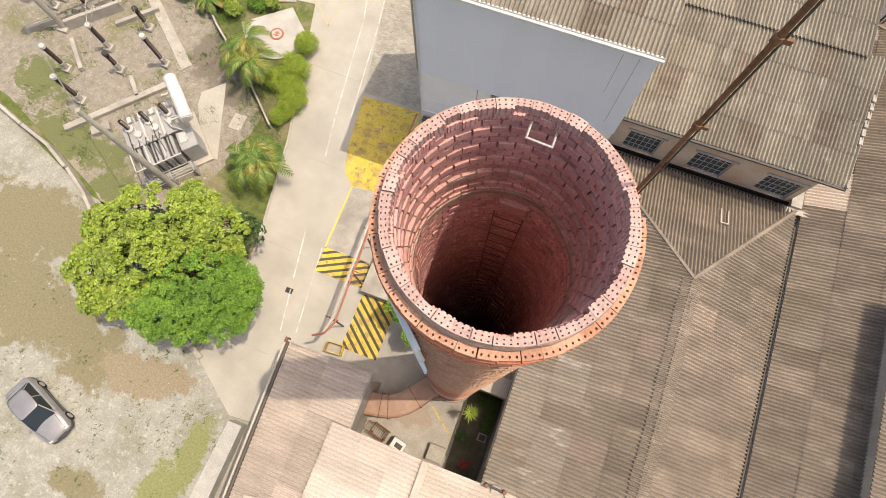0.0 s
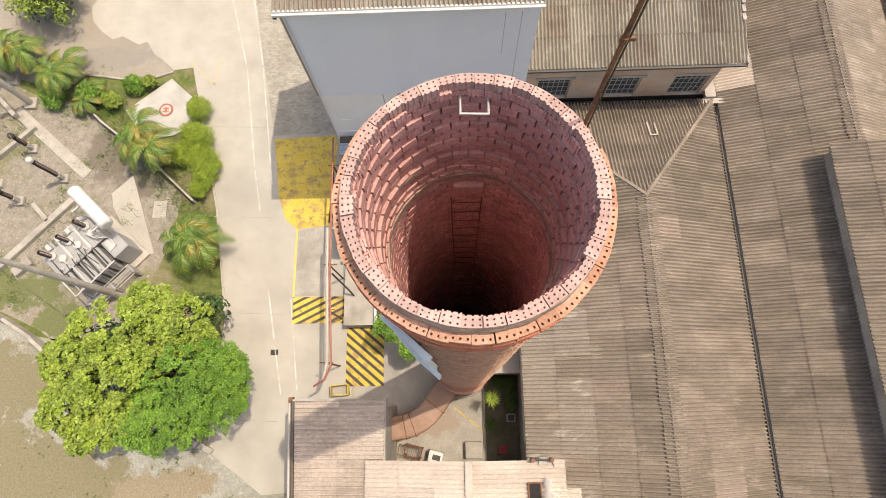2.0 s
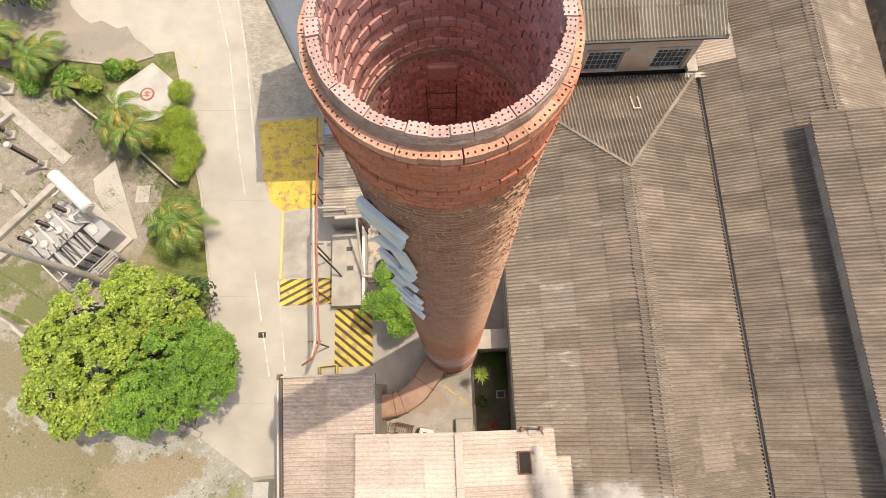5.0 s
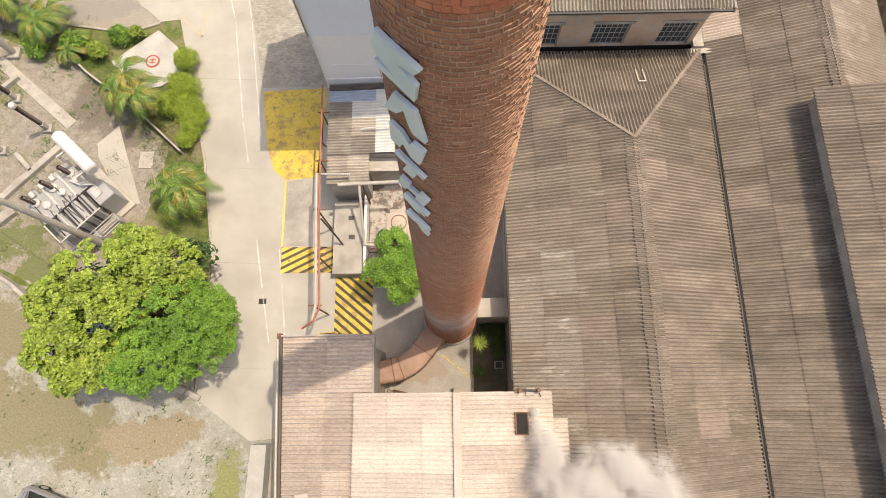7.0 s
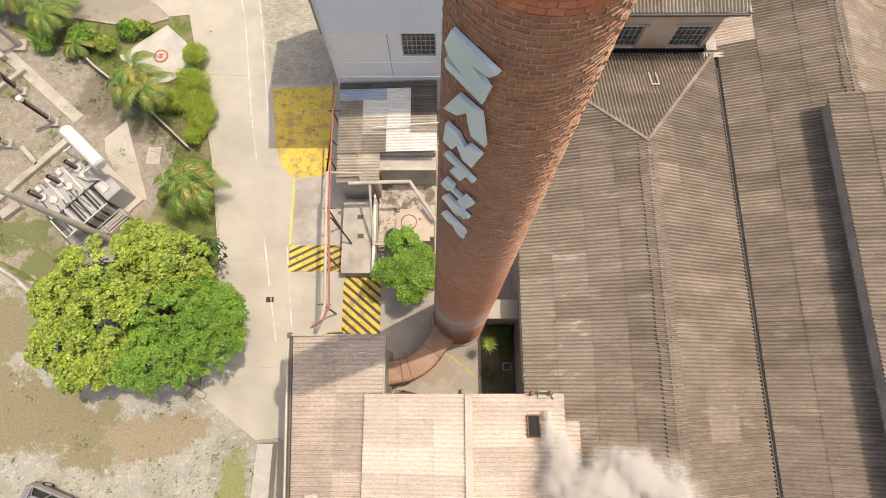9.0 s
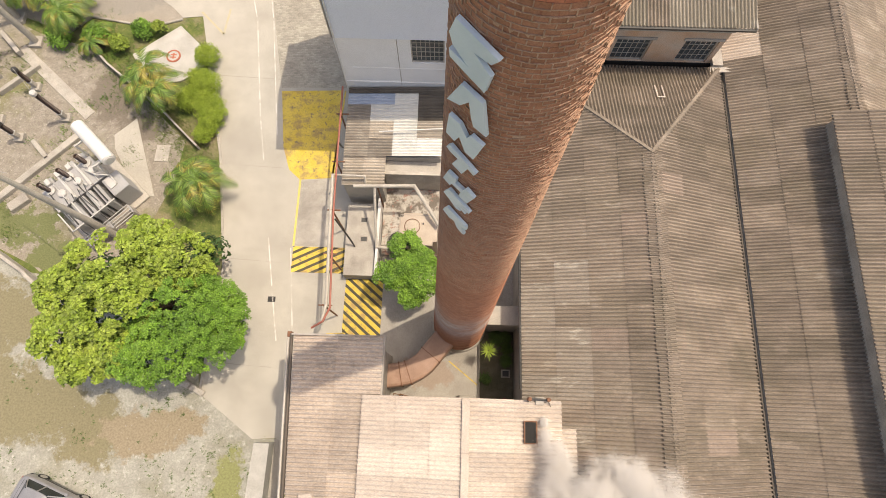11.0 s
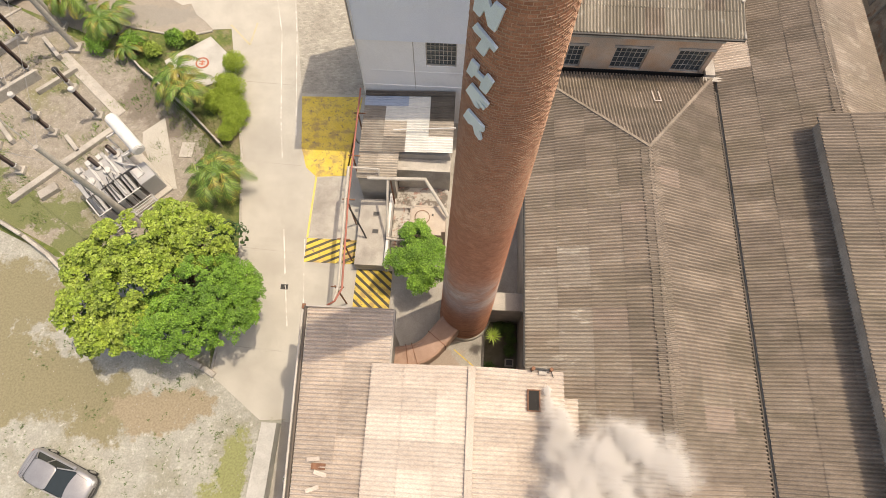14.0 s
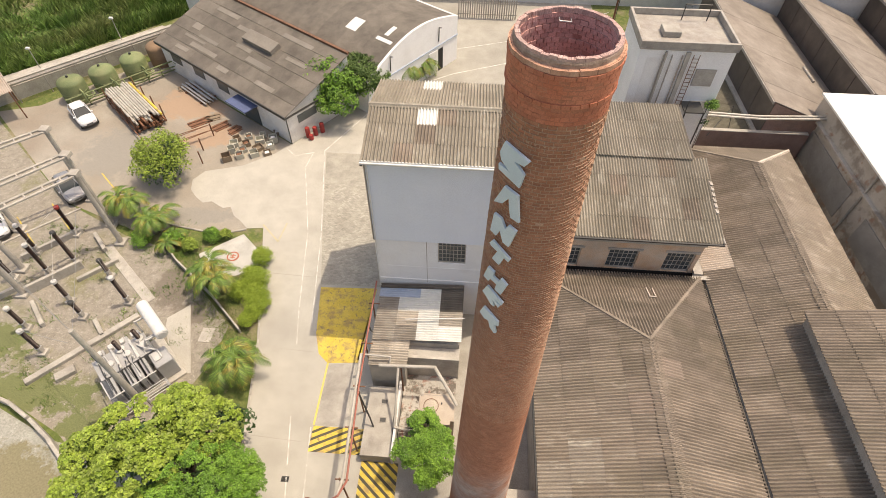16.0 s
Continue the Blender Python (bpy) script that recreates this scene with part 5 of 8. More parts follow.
for y0 in range(-23, 13, 6):
    part("gutter_edge", boxes((WX1 + 0.07, WX1 + 0.11, y0, y0 + 5.97, 4.86, 4.99), bevel=0.01), M["gutter_brown"], warehouse)
part("eave_gutter", tube([(WX0 - 0.06, -3.4, WE - 0.06), (WX0 - 0.06, 13.6, WE - 0.03)], 0.06), M["dark_steel"], warehouse)
# solid black strip: the shade along the hip eave is in its colour
part("hip_gutter", boxes((4.0, 14.3, WY1 - 0.12, WY1 + 0.06, WE - 0.12, WE + 0.01)), M["unlit_black"], warehouse)
part("monitor_sill", boxes((18.25, 18.58, -24, 9.75, 7.37, 7.40)), M["cement"], bay)
part("roof_hook", tube([(10.62, 12.25, 5.62), (10.62, 11.4, 5.92), (10.98, 11.4, 5.92), (10.98, 12.25, 5.62)], 0.035), M["roof_pale"], warehouse)
part("flashing", boxes((13.95, 15.6, 13.55, 13.85, 5.02, 5.08), (14.05, 14.6, 13.85, 15.2, 5.0, 5.25)), M["flash"], bay)

# tall building trim
part("eave_board", boxes((TX0 - 0.12, TX1 + 0.12, TY0 - 0.33, TY0 - 0.25, TE - 0.12, TE + 0.03), bevel=0.01), M["white"], tower_house)
part("eave_gutter", boxes((TX0 - 0.14, TX1 + 0.12, TY0 - 0.45, TY0 - 0.33, TE - 0.14, TE - 0.03), bevel=0.015), M["white"], tower_house)
part("gutter_outlet", boxes((TX0 - 0.12, TX0 + 0.02, TY0 - 0.46, TY0 - 0.2, TE - 0.22, TE - 0.14)), M["dark_steel"], tower_house)
part("downpipe", tube([(TX0 + 0.12, TY0 - 0.06, TE - 0.2), (TX0 + 0.12, TY0 - 0.07, 8.0), (TX0 + 0.05, TY0 - 0.07, 3.2)], 0.04), M["white"], tower_house)
part("corner_angle", boxes((TX0 - 0.062, TX0 + 0.03, TY0 - 0.02, TY0 - 0.002, 7.62, TE - 0.1)), M["flash"], tower_house)
part("panel_joint", boxes((2.75, 2.77, TY0 - 0.008, TY0 - 0.001, 10.6, 13.2), (3.4, 3.42, TY0 - 0.008, TY0 - 0.001, 8.4, 13.2), (-2.9, -2.86, TY0 + 0.045, TY0 + 0.058, 3.6, 7.62), (-2.9, WIN[0], TY0 + 0.045, TY0 + 0.058, 7.58, 7.62)), M["flash"], tower_house)
part("sill_band", boxes((TX0, TX1, TY0 + 0.02, TY0 + 0.06, 3.75, 3.85), (TX0 + 0.6, TX1, TY0 + 0.04, TY0 + 0.06, 5.1, 5.15)), M["whitewash"], tower_house)
ridge_caps(tower_house, (TX0 - 0.1, TRY, TR + 0.02), (TX1 + 0.12, TRY, TR + 0.02), 0.4, M["roof_grey"])
part("service_platform", boxes((TX0 - 0.75, TX0 - 0.06, 17.3, 19.0, 5.9, 5.98), (TX0 - 0.75, TX0 - 0.7, 17.3, 19.0, 6.9, 6.95), (TX0 - 0.75, TX0 - 0.7, 17.3, 17.35, 5.98, 6.9), (TX0 - 0.75, TX0 - 0.7, 18.95, 19.0, 5.98, 6.9)), M["rust"], tower_house)


def barred_window(name, parent, x0, x1, y, z0, z1, nx, nz, frame_m, label):
    w = part(name, boxes((x0, x0 + 0.06, y, y + 0.08, z0, z1), (x1 - 0.06, x1, y, y + 0.08, z0, z1), (x0 + 0.06, x1 - 0.06, y, y + 0.08, z0, z0 + 0.06), (x0 + 0.06, x1 - 0.06, y, y + 0.08, z1 - 0.06, z1)), frame_m, parent, label)
    dx, dz = (x1 - x0 - 0.12) / nx, (z1 - z0 - 0.12) / nz
    for i in range(1, nx):
        part("bar", boxes((x0 + 0.06 + i * dx - 0.015, x0 + 0.06 + i * dx + 0.015, y + 0.01, y + 0.04, z0 + 0.06, z1 - 0.06)), frame_m, w)
    for i in range(1, nz):
        part("bar", boxes((x0 + 0.06, x1 - 0.06, y + 0.042, y + 0.07, z0 + 0.06 + i * dz - 0.015, z0 + 0.06 + i * dz + 0.015)), frame_m, w)
    part("pane", boxes((x0 + 0.06, x1 - 0.06, y + 0.10, y + 0.115, z0 + 0.06, z1 - 0.06)), M["glass_dark"], w)


barred_window("window", tower_house, WIN[0], WIN[1], TY0 + 0.14, WIN[2], WIN[3], 7, 5, M["pipe"], "barred window with dusty panes")
for a, b in OW:
    barred_window("window", office, a, b, 14.0, 4.95, 6.75, 6, 4, M["pipe"], "barred window with dusty panes")
    part("lintel", boxes((a - 0.15, b + 0.15, 13.84, 13.9, 6.78, 6.95)), M["cement"], office)
part("string_course", boxes((4.14, 14.05, 13.78, 13.9, 7.55, 7.75)), M["cement"], office)
part("eave_gutter", boxes((4.14, 14.75, 13.42, 13.55, 8.08, 8.18)), M["dark_steel"], office)
# thin black strip on the wall foot, painting the shade above the roof edge
part("foot_gutter", boxes((4.0, 14.2, 13.86, 13.899, 4.6, 4.92)), M["unlit_black"], office)
part("verge", boxes((14.68, 14.78, 13.5, 19.8, 8.2, 8.3)), M["flash"], office)
for z0 in range(6):
    part("verge_tile", boxes((14.6, 14.78, 15.6 + z0 * 0.42, 15.98 + z0 * 0.42, 8.62 + z0 * 0.08, 8.70 + z0 * 0.08), bevel=0.01), M["flash"], office)
# the front stands a little back from the annex
office.location.y += 0.3

# boiler house trim
M["flash_cream"] = surface("dusty cream flashing", (0.50, 0.43, 0.36), (0.57, 0.50, 0.425), 2.0, 0.8, 0.1, (0.42, 0.34, 0.27), 0.9, 0.5, 0.05, 30)
for y0 in range(-24, -4, 2):
    part("cap_strip", boxes((0.76, 1.08, y0, y0 + 1.99 if y0 < -6 else -3.9, 7.63 + 0.008 * (y0 // 2 % 2), 7.68 + 0.008 * (y0 // 2 % 2)), bevel=0.01), M["flash_cream"], boiler)
part("front_board", boxes((-3.4, 4.8, -4.16, -4.1, 6.2, 6.75)), M["plaster"], boiler)
# no hole is cut: a black block paints the unlit opening
hole = part("roof_opening", boxes((3.35, 3.8, -5.55, -4.75, 7.36, 7.50)), M["unlit_black"], boiler)
part("opening_frame", boxes((3.30, 3.35, -5.6, -4.7, 7.36, 7.52), (3.8, 3.85, -5.6, -4.7, 7.36, 7.52), (3.35, 3.8, -5.6, -5.55, 7.36, 7.52), (3.35, 3.8, -4.75, -4.7, 7.36, 7.52)), M["rust"], boiler)
elbow = thing("roof_vent", (3.95, -3.95, 7.2), "dark steel vent tee with rusty cowls at the roof edge", "vent")
part("pipe", rods([((-0.42, 0.12, 0.34), (0.36, 0.08, 0.36))], 0.05, 10), M["dark_steel"], elbow, local=True)
for x, h in ((-0.42, 0.2), (0.36, 0.16)):
    part("cowl", lathe([(0.001, 0.36 + h), (0.07, 0.36 + h), (0.085, 0.34 + h), (0.085, 0.36 - h), (0.06, 0.36 - h)], 12, x, 0.1), M["rust"], elbow, local=True)
part("collar", boxes((-0.16, 0.2, -0.12, 0.2, 0.0, 0.27), bevel=0.02), M["flash"], elbow, local=True)
part("stay", rods([((0.36, 0.08, 0.3), (0.55, -0.3, 0.02)), ((-0.42, 0.1, 0.3), (-0.5, -0.2, 0.05))], 0.018, 6), M["dark_steel"], elbow, local=True)
part("side_gutter", tube([(-5.80, -24, 6.33), (-6.86, -1.35, 6.36)], 0.085), M["gutter_brown"], shed)
part("gutter_pipe", tube([(-5.97, -24, 6.28), (-7.02, -1.5, 6.30)], 0.055), M["pipe"], shed)
part("hopper", boxes((-7.05, -6.85, -1.5, -1.25, 6.1, 6.4), bevel=0.02), M["rust"], shed)
part("north_board", boxes((-6.8, -2.65, -1.42, -1.34, 6.2, 6.6)), M["flash"], shed)
part("east_board", boxes((-2.7, -2.62, -4.0, -1.4, 6.3, 6.72)), M["flash"], shed)
for x0, y0, a0 in ((-5.55, -7.95, 8), (-5.2, -8.5, -14), (-5.45, -9.1, 20)):
    part("broken_sheet", boxes((-0.28, 0.28, -0.09, 0.09, 0.0, 0.05), bevel=0.012, m=pose(x0, y0, 6.60, 3, 4, a0)), M["roof_brown"], shed)
part("roof_gap", boxes((-5.6, -5.0, -8.35, -8.1, 6.585, 6.60)), M["rust"], shed)

sheet_roof(boiler, (5.5, -6.75, 7.17), (0, 1, 0), (-0.75, 0, 0.065), 1.75, 0.75, M["roof_pale"], length=0.75, seed=18, name="patch_sheet")

# flue duct from shed to stack
duct = thing("flue_duct", (-1.5, -2.2, 0), "rust-brown sheet metal flue duct entering the stack", "duct")
line = [(-3.05, -2.95), (-2.25, -2.82), (-1.85, -2.72), (-1.45, -2.52), (-1.05, -2.2), (-0.72, -1.8), (-0.35, -1.3), (0.1, -0.75)]
pv = [Vector((x, y, 0)) for x, y in line]
nv = []
for k in range(len(pv)):
    d = (pv[min(k + 1, len(pv) - 1)] - pv[max(k - 1, 0)]).normalized()
    nv.append(Vector((-d.y, d.x, 0)))
hw, zl, zh, cr = 0.60, 1.0, 2.3, 0.16
ring_pts = [(-hw, zl), (hw, zl), (hw, zh - cr), (hw - 0.3 * cr, zh - 0.3 * cr), (hw - cr, zh), (-hw + cr, zh), (-hw + 0.3 * cr, zh - 0.3 * cr), (-hw, zh - cr)]
for k in range(len(pv) - 1):
    bm = bmesh.new()
    rings = [[bm.verts.new(pv[q] + nv[q] * sg + Vector((0, 0, zz))) for sg, zz in ring_pts] for q in (k, k + 1)]
    for i in range(8):
        bm.faces.new((rings[0][i], rings[0][(i + 1) % 8], rings[1][(i + 1) % 8], rings[1][i]))
    bm.faces.new(rings[0][::-1]), bm.faces.new(rings[1])
    bmesh.ops.recalc_face_normals(bm, faces=bm.faces)
    part("section", bm, M["duct"], duct)
    if k in (1, 2, 5):
        fl = Matrix.Translation(pv[k] + Vector((0, 0, 1.66))) @ Matrix.Rotation(math.atan2(nv[k].y, nv[k].x), 4, "Z")
        part("flange", boxes((-hw - 0.035, hw + 0.035, -0.018, 0.018, -0.68, 0.675), m=fl), M["rust"], duct)
part("support", boxes((-2.35, -2.2, -2.9, -2.75, 0, 1.15), (-1.2, -1.05, -2.4, -2.25, 0, 1.15)), M["rust"], duct)

# court: cross wall, planting bed, odds and ends
tagged(part("cross_wall", boxes((1.95, 3.85, -0.25, 0.75, 0, 3.0), bevel=0.03), M["cement"]), "pale rendered cross wall beside the stack", "wall", "", "structure")
tagged(part("planting_bed", prism([(1.98, -0.25), (3.84, -0.25), (3.84, -5.0), (2.02, -5.0)], -0.1, 0.06), M["soil"]), "dark damp planting bed in the court", "soil", "", "structure")
tagged(part("bed_edge", boxes((1.86, 1.97, -4.0, -0.3, -0.05, 0.16), bevel=0.02), M["cement"]), "low concrete edge of the planting bed", "kerb", "", "structure")
for k, (x, y, r) in enumerate([(3.2, -0.7, 0.4), (3.4, -1.9, 0.35), (2.8, -0.6, 0.35), (3.5, -1.2, 0.3), (2.3, -2.9, 0.3)]):
    bush("weed", (x, y), r, 0.4, "low dark weed in the bed", M["leaf_weed"], 80 + k, "plant", "weeds in the bed", dens=300, size=0.1)
pit = thing("floor_box", (3.4, -2.55, 0.06), "small square concrete box with dark lid", "box")
part("rim", boxes((-0.25, 0.25, -0.22, 0.22, 0, 0.12), bevel=0.02), M["cement"], pit, local=True)
part("lid", boxes((-0.17, 0.17, -0.15, 0.15, 0.12, 0.135)), M["dark_steel"], pit, local=True)
rack = thing("wire_trolley", (-1.95, -4.2, 0.03), "rusty wire cage trolley parked in the court", "trolley", rz=-14)
for z in (0.28, 0.5, 0.75, 1.0):
    part("hoop", tube([(-0.45, -0.3, z), (0.45, -0.3, z), (0.45, 0.3, z), (-0.45, 0.3, z), (-0.45, -0.3, z)], 0.016, 6), M["rust"], rack, local=True)
for k in range(9):
    x = -0.45 + k * 0.1125
    part("bar", rods([((x, -0.3, 0.28), (x, -0.3, 1.0)), ((x, 0.3, 0.28), (x, 0.3, 1.0)), ((x, -0.3, 0.28), (x, 0.3, 0.28))], 0.010, 5), M["rust"], rack, local=True)
part("handle", tube([(-0.45, -0.25, 0.9), (-0.75, -0.25, 1.15), (-0.75, 0.25, 1.15), (-0.45, 0.25, 0.9)], 0.02, 6), M["rust"], rack, local=True)
for x in (-0.4, 0.4):
    for y in (-0.26, 0.26):
        part("wheel", rods([((x, y - 0.03, 0.09), (x, y + 0.03, 0.09))], 0.09, 12), M["black"], rack, local=True)
        part("leg", rods([((x, y, 0.09), (x, y, 0.28))], 0.018, 6), M["rust"], rack, local=True)
wb = thing("white_cabinet", (-0.75, -4.45, 0.03), "small white enamelled cabinet with a dark top panel", "cabinet", rz=-14)
part("body", boxes((-0.38, 0.38, -0.28, 0.28, 0.04, 0.8), bevel=0.02), M["white"], wb, local=True)
part("top_panel", boxes((-0.16, 0.26, -0.16, 0.1, 0.80, 0.815), bevel=0.004), M["dark_steel"], wb, local=True)
yc = thing("yellow_crate", (-6.1, -0.95, 0.03), "yellow painted steel crate beside the shed", "crate", rz=4)
for d in ((-0.5, 0.5, -0.3, -0.26, 0, 0.5), (-0.5, 0.5, 0.26, 0.3, 0, 0.5), (-0.5, -0.46, -0.26, 0.26, 0, 0.5), (0.46, 0.5, -0.26, 0.26, 0, 0.5)):
    part("side", boxes(d), M["yellow"], yc, local=True)
part("bottom", boxes((-0.46, 0.46, -0.26, 0.26, 0, 0.05)), M["cement"], yc, local=True)
tagged(part("concrete_block", boxes((0.85, 1.75, -4.6, -3.75, 0.02, 0.5), bevel=0.03), M["cement"]), "rough concrete block by the boiler house", "block")
bike = thing("red_handcart", (3.05, -4.1, 0.06), "small red steel handcart leaning in the bed", "handcart")
part("frame", tube([(-0.3, -0.2, 0.1), (-0.1, 0.1, 0.5), (0.25, 0.25, 0.9)], 0.025), M["red"], bike, local=True)
part("tray", boxes((-0.4, 0.05, -0.3, 0.1, 0.1, 0.16), bevel=0.01), M["red"], bike, local=True)
part("wheel", rods([((-0.35, -0.35, 0.12), (-0.35, -0.28, 0.12))], 0.12, 16), M["black"], bike, local=True)

lw = thing("broken_wall", (-14.6, -3.5, 0), "broken low grey wall under the broad tree", "wall")
for (x0, y0), (x1, y1), h in (((-16.1, -2.8), (-14.8, -3.35), 0.5), ((-14.8, -3.35), (-13.9, -3.75), 0.36), ((-13.9, -3.75), (-13.1, -4.15), 0.22)):
    d = Vector((x1 - x0, y1 - y0, 0))
    part("wall_piece", boxes((0.01, d.length - 0.01, -0.16, 0.16, -0.05, h), bevel=0.04, m=Matrix.Translation((x0, y0, 0)) @ Matrix.Rotation(math.atan2(d.y, d.x), 4, "Z")), M["cement"], lw)
# white retaining wall and path at the road's end
tagged(part("retaining_wall", prism([(-9.8, -6.5), (-9.0, -6.5), (-9.05, -10), (-9.1, -26), (-10.1, -26), (-9.98, -10.2)], 0, 0.9), M["pad_pale"]), "low white capped wall at the end of the road", "wall", "", "structure")
tagged(part("side_path", prism([(-8.99, -6.4), (-6.3, -6.4), (-5.3, -30), (-9.05, -30)], -0.1, 0.05), M["concrete_dark"]), "grey service path beside the shed", "pavement", "", "structure")
planter = thing("planter", (-8.0, -9.2, 0.05), "round white planter with small green plant", "planter")
part("pot", lathe([(0.01, 0.0), (0.30, 0.0), (0.36, 0.4), (0.30, 0.4), (0.28, 0.34), (0.01, 0.34)], 24), M["white"], planter, local=True)
rr = random.Random(90)
V, F = leaf_cloud([(0, 0, 0.5, 0.3), (0.15, 0.1, 0.55, 0.22)], rr, 0.14, 900)
mesh_part("plant", V, F, M["leaf_lime"], planter)

# ---------------------------------------------------------------- annex, pipes and tank
annex = thing("annex", (-3.4, 10, 0), "small grey annex under a patched corrugated roof", "annex")
part("wall", boxes((-5.9, -0.55, 8.95, 13.2, 0, 2.95), (-5.9, -3.75, 7.3, 8.95, 0, 2.85)), M["cement"], annex)
part("ledge", boxes((-3.72, -0.5, 8.12, 8.94, 0, 2.5), bevel=0.02), M["cement"], annex)
part("ledge_coping", boxes((-3.74, -0.5, 8.10, 8.3, 2.504, 2.56), bevel=0.01), M["pipe"], annex)
a1 = Vector((5.4, 0, 0.3))


def annex_mat(c, r):
    if (c, r) in ((3, 0), (3, 1)):
        return M["sheet_blue"]
    if (c, r) in ((2, 1), (2, 2), (1, 2), (3, 2), (0, 2), (0, 3)):
        return M["roof_white"]
    # column 4 is dark to paint the shadow band below the tall building
    return M["roof_dark"] if c == 4 or (r == 3 and c > 1) else None


sheet_roof(annex, (-5.95, 8.85, 3.15), (0, 1, 0), a1, 4.4, a1.length, M["roof_mix"], length=1.35, seed=15, other=annex_mat)
# strip of dark sheets: the shadow at the roof's top edge as colour
sheet_roof(annex, (-5.95, 12.72, 3.22), (0, 1, 0), a1, 0.42, a1.length, M["roof_dark"], length=1.8, seed=21, name="edge_sheet")
a2 = Vector((2.25, 0, 0.12))
sheet_roof(annex, (-5.95, 7.15, 3.05), (0, 1, 0), a2, 1.75, a2.length, M["roof_mix"], length=1.12, seed=16)
tagged(part("service_slab", prism([(-5.9, 2.6), (-4.15, 2.6), (-4.3, 6.9), (-5.9, 6.9)], -0.1, 0.85), M["cement"]), "raised grey concrete service slab", "slab", "", "structure")
for x, y in ((-4.9, 5.9), (-4.85, 4.75)):
    h = thing("hatch_cover", (x, y, 0.85), "small dark steel hatch in the slab", "hatch")
    part("lid", boxes((-0.17, 0.17, -0.13, 0.13, 0, 0.02), bevel=0.005), M["dark_steel"], h, local=True)
    part("frame", boxes((-0.21, 0.21, -0.17, -0.13, 0, 0.03), (-0.21, 0.21, 0.13, 0.17, 0, 0.03), (-0.21, -0.17, -0.13, 0.13, 0, 0.03), (0.17, 0.21, -0.13, 0.13, 0, 0.03)), M["flash"], h, local=True)
tagged(part("channel_wall", boxes((-4.12, -3.95, 2.5, 7.2, 0, 1.2), bevel=0.02), M["plaster"]), "narrow pale channel wall beside the slab", "wall", "", "structure")
M["court_floor"] = surface("oil-stained pale concrete", (0.42, 0.39, 0.34), (0.52, 0.485, 0.43), 1.4, 0.85, 0.2, (0.12, 0.095, 0.075), 0.9, 0.85, 0.0, 22, edge=(0.53, 0.6), fleck=((0.34, 0.20, 0.16), 1.6))
tagged(part("inner_court", boxes((-3.9, -0.6, 4.0, 8.1, 0.0, 0.3)), M["court_floor"]), "stained raised floor round the tank", "pavement", "", "structure")
tank = thing("storage_tank", (-1.7, 4.75, 0.3), "beige flat-topped storage tank beside the stack", "tank")
bm = boxes((-0.95, 1.1, -0.85, 0.95, 0, 2.6))
bmesh.ops.bevel(bm, geom=[e for e in bm.edges if abs(e.verts[0].co.z - e.verts[1].co.z) > 1], offset=0.22, segments=4, affect="EDGES")
M["beige"] = surface("beige tank paint", (0.46, 0.38, 0.30), (0.53, 0.45, 0.36), 1.2, 0.6, 0.1, (0.38, 0.30, 0.23), 0.8, 0.5, 0.0, 30)
part("body", bm, M["beige"], tank, local=True)
part("manhole", lathe([(0.001, 2.66), (0.28, 2.65), (0.30, 2.62), (0.38, 2.62), (0.40, 2.6)], 24, -0.25, 0.2), M["beige"], tank, local=True)
part("vent_pipe", rods([((0.35, 0.35, 2.6), (0.35, 0.35, 2.75))], 0.04), M["dark_steel"], tank, local=True)
part("weld_seam", tube([(-0.9, -0.75, 2.605), (-0.9, 0.85, 2.605), (1.0, 0.85, 2.605)], 0.014, 6), M["flash"], tank, local=True)
part("lid_ring", lathe([(0.40, 2.6), (0.43, 2.6), (0.43, 2.64), (0.40, 2.64)], 28, -0.25, 0.2), M["rust"], tank, local=True)
pump = thing("pump", (-3.0, 4.8, 0.3), "round dark pump housing beside the tank", "pump")
part("body", lathe([(0.001, 0.75), (0.3, 0.75), (0.38, 0.6), (0.38, 0.0)], 20), M["dark_steel"], pump, local=True)
part("motor", rods([((-0.05, -0.1, 0.85), (0.3, -0.1, 0.85))], 0.13, 12), M["pipe"], pump, local=True)
for k in range(2):
    part("flange_pipe", tube([(0.3, -0.35 - k * 0.18, 0.55), (-0.85, -0.35 - k * 0.18, 0.55)], 0.06), M["pipe"], pump, local=True)
pr = thing("pipe_rack", (-6.0, 6, 0), "red and grey pipes along the annex on posts", "pipes")
part("red_pipe", tube([(-6.15, 12.7, 4.0), (-6.12, 8.5, 3.9), (-6.06, 5.3, 3.9), (-5.8, 0.25, 3.9), (-6.1, -0.45, 3.9), (-6.7, -0.75, 3.6)], 0.055), M["red_pipe"], pr)
part("grey_pipe", tube([(-6.32, 7.5, 3.7), (-6.25, 5.3, 3.7), (-6.05, 0.4, 3.7), (-6.2, -0.4, 3.7)], 0.085), M["pipe"], pr)
part("branch_pipe", tube([(-6.32, 7.5, 3.7), (-4.6, 7.5, 3.6), (-4.6, 7.2, 3.2)], 0.06), M["pipe"], pr)
part("stub_pipe", tube([(-6.1, 9.3, 3.9), (-6.05, 9.3, 3.5), (-5.9, 9.2, 3.45)], 0.05), M["dark_steel"], pr)
for y in (0.4, 3.1, 5.5, 8.3, 11.2):
    part("post", rods([((-6.2, y, 0), (-6.2, y, 3.75))], 0.05), M["rust"], pr)
    part("bracket", boxes((-6.45, -5.75, y - 0.03, y + 0.03, 3.58, 3.64)), M["rust"], pr)
part("brace", tube([(-6.0, 5.0, 3.6), (-5.5, 4.5, 1.6), (-5.35, 4.3, 0.86)], 0.05), M["dark_steel"], pr)
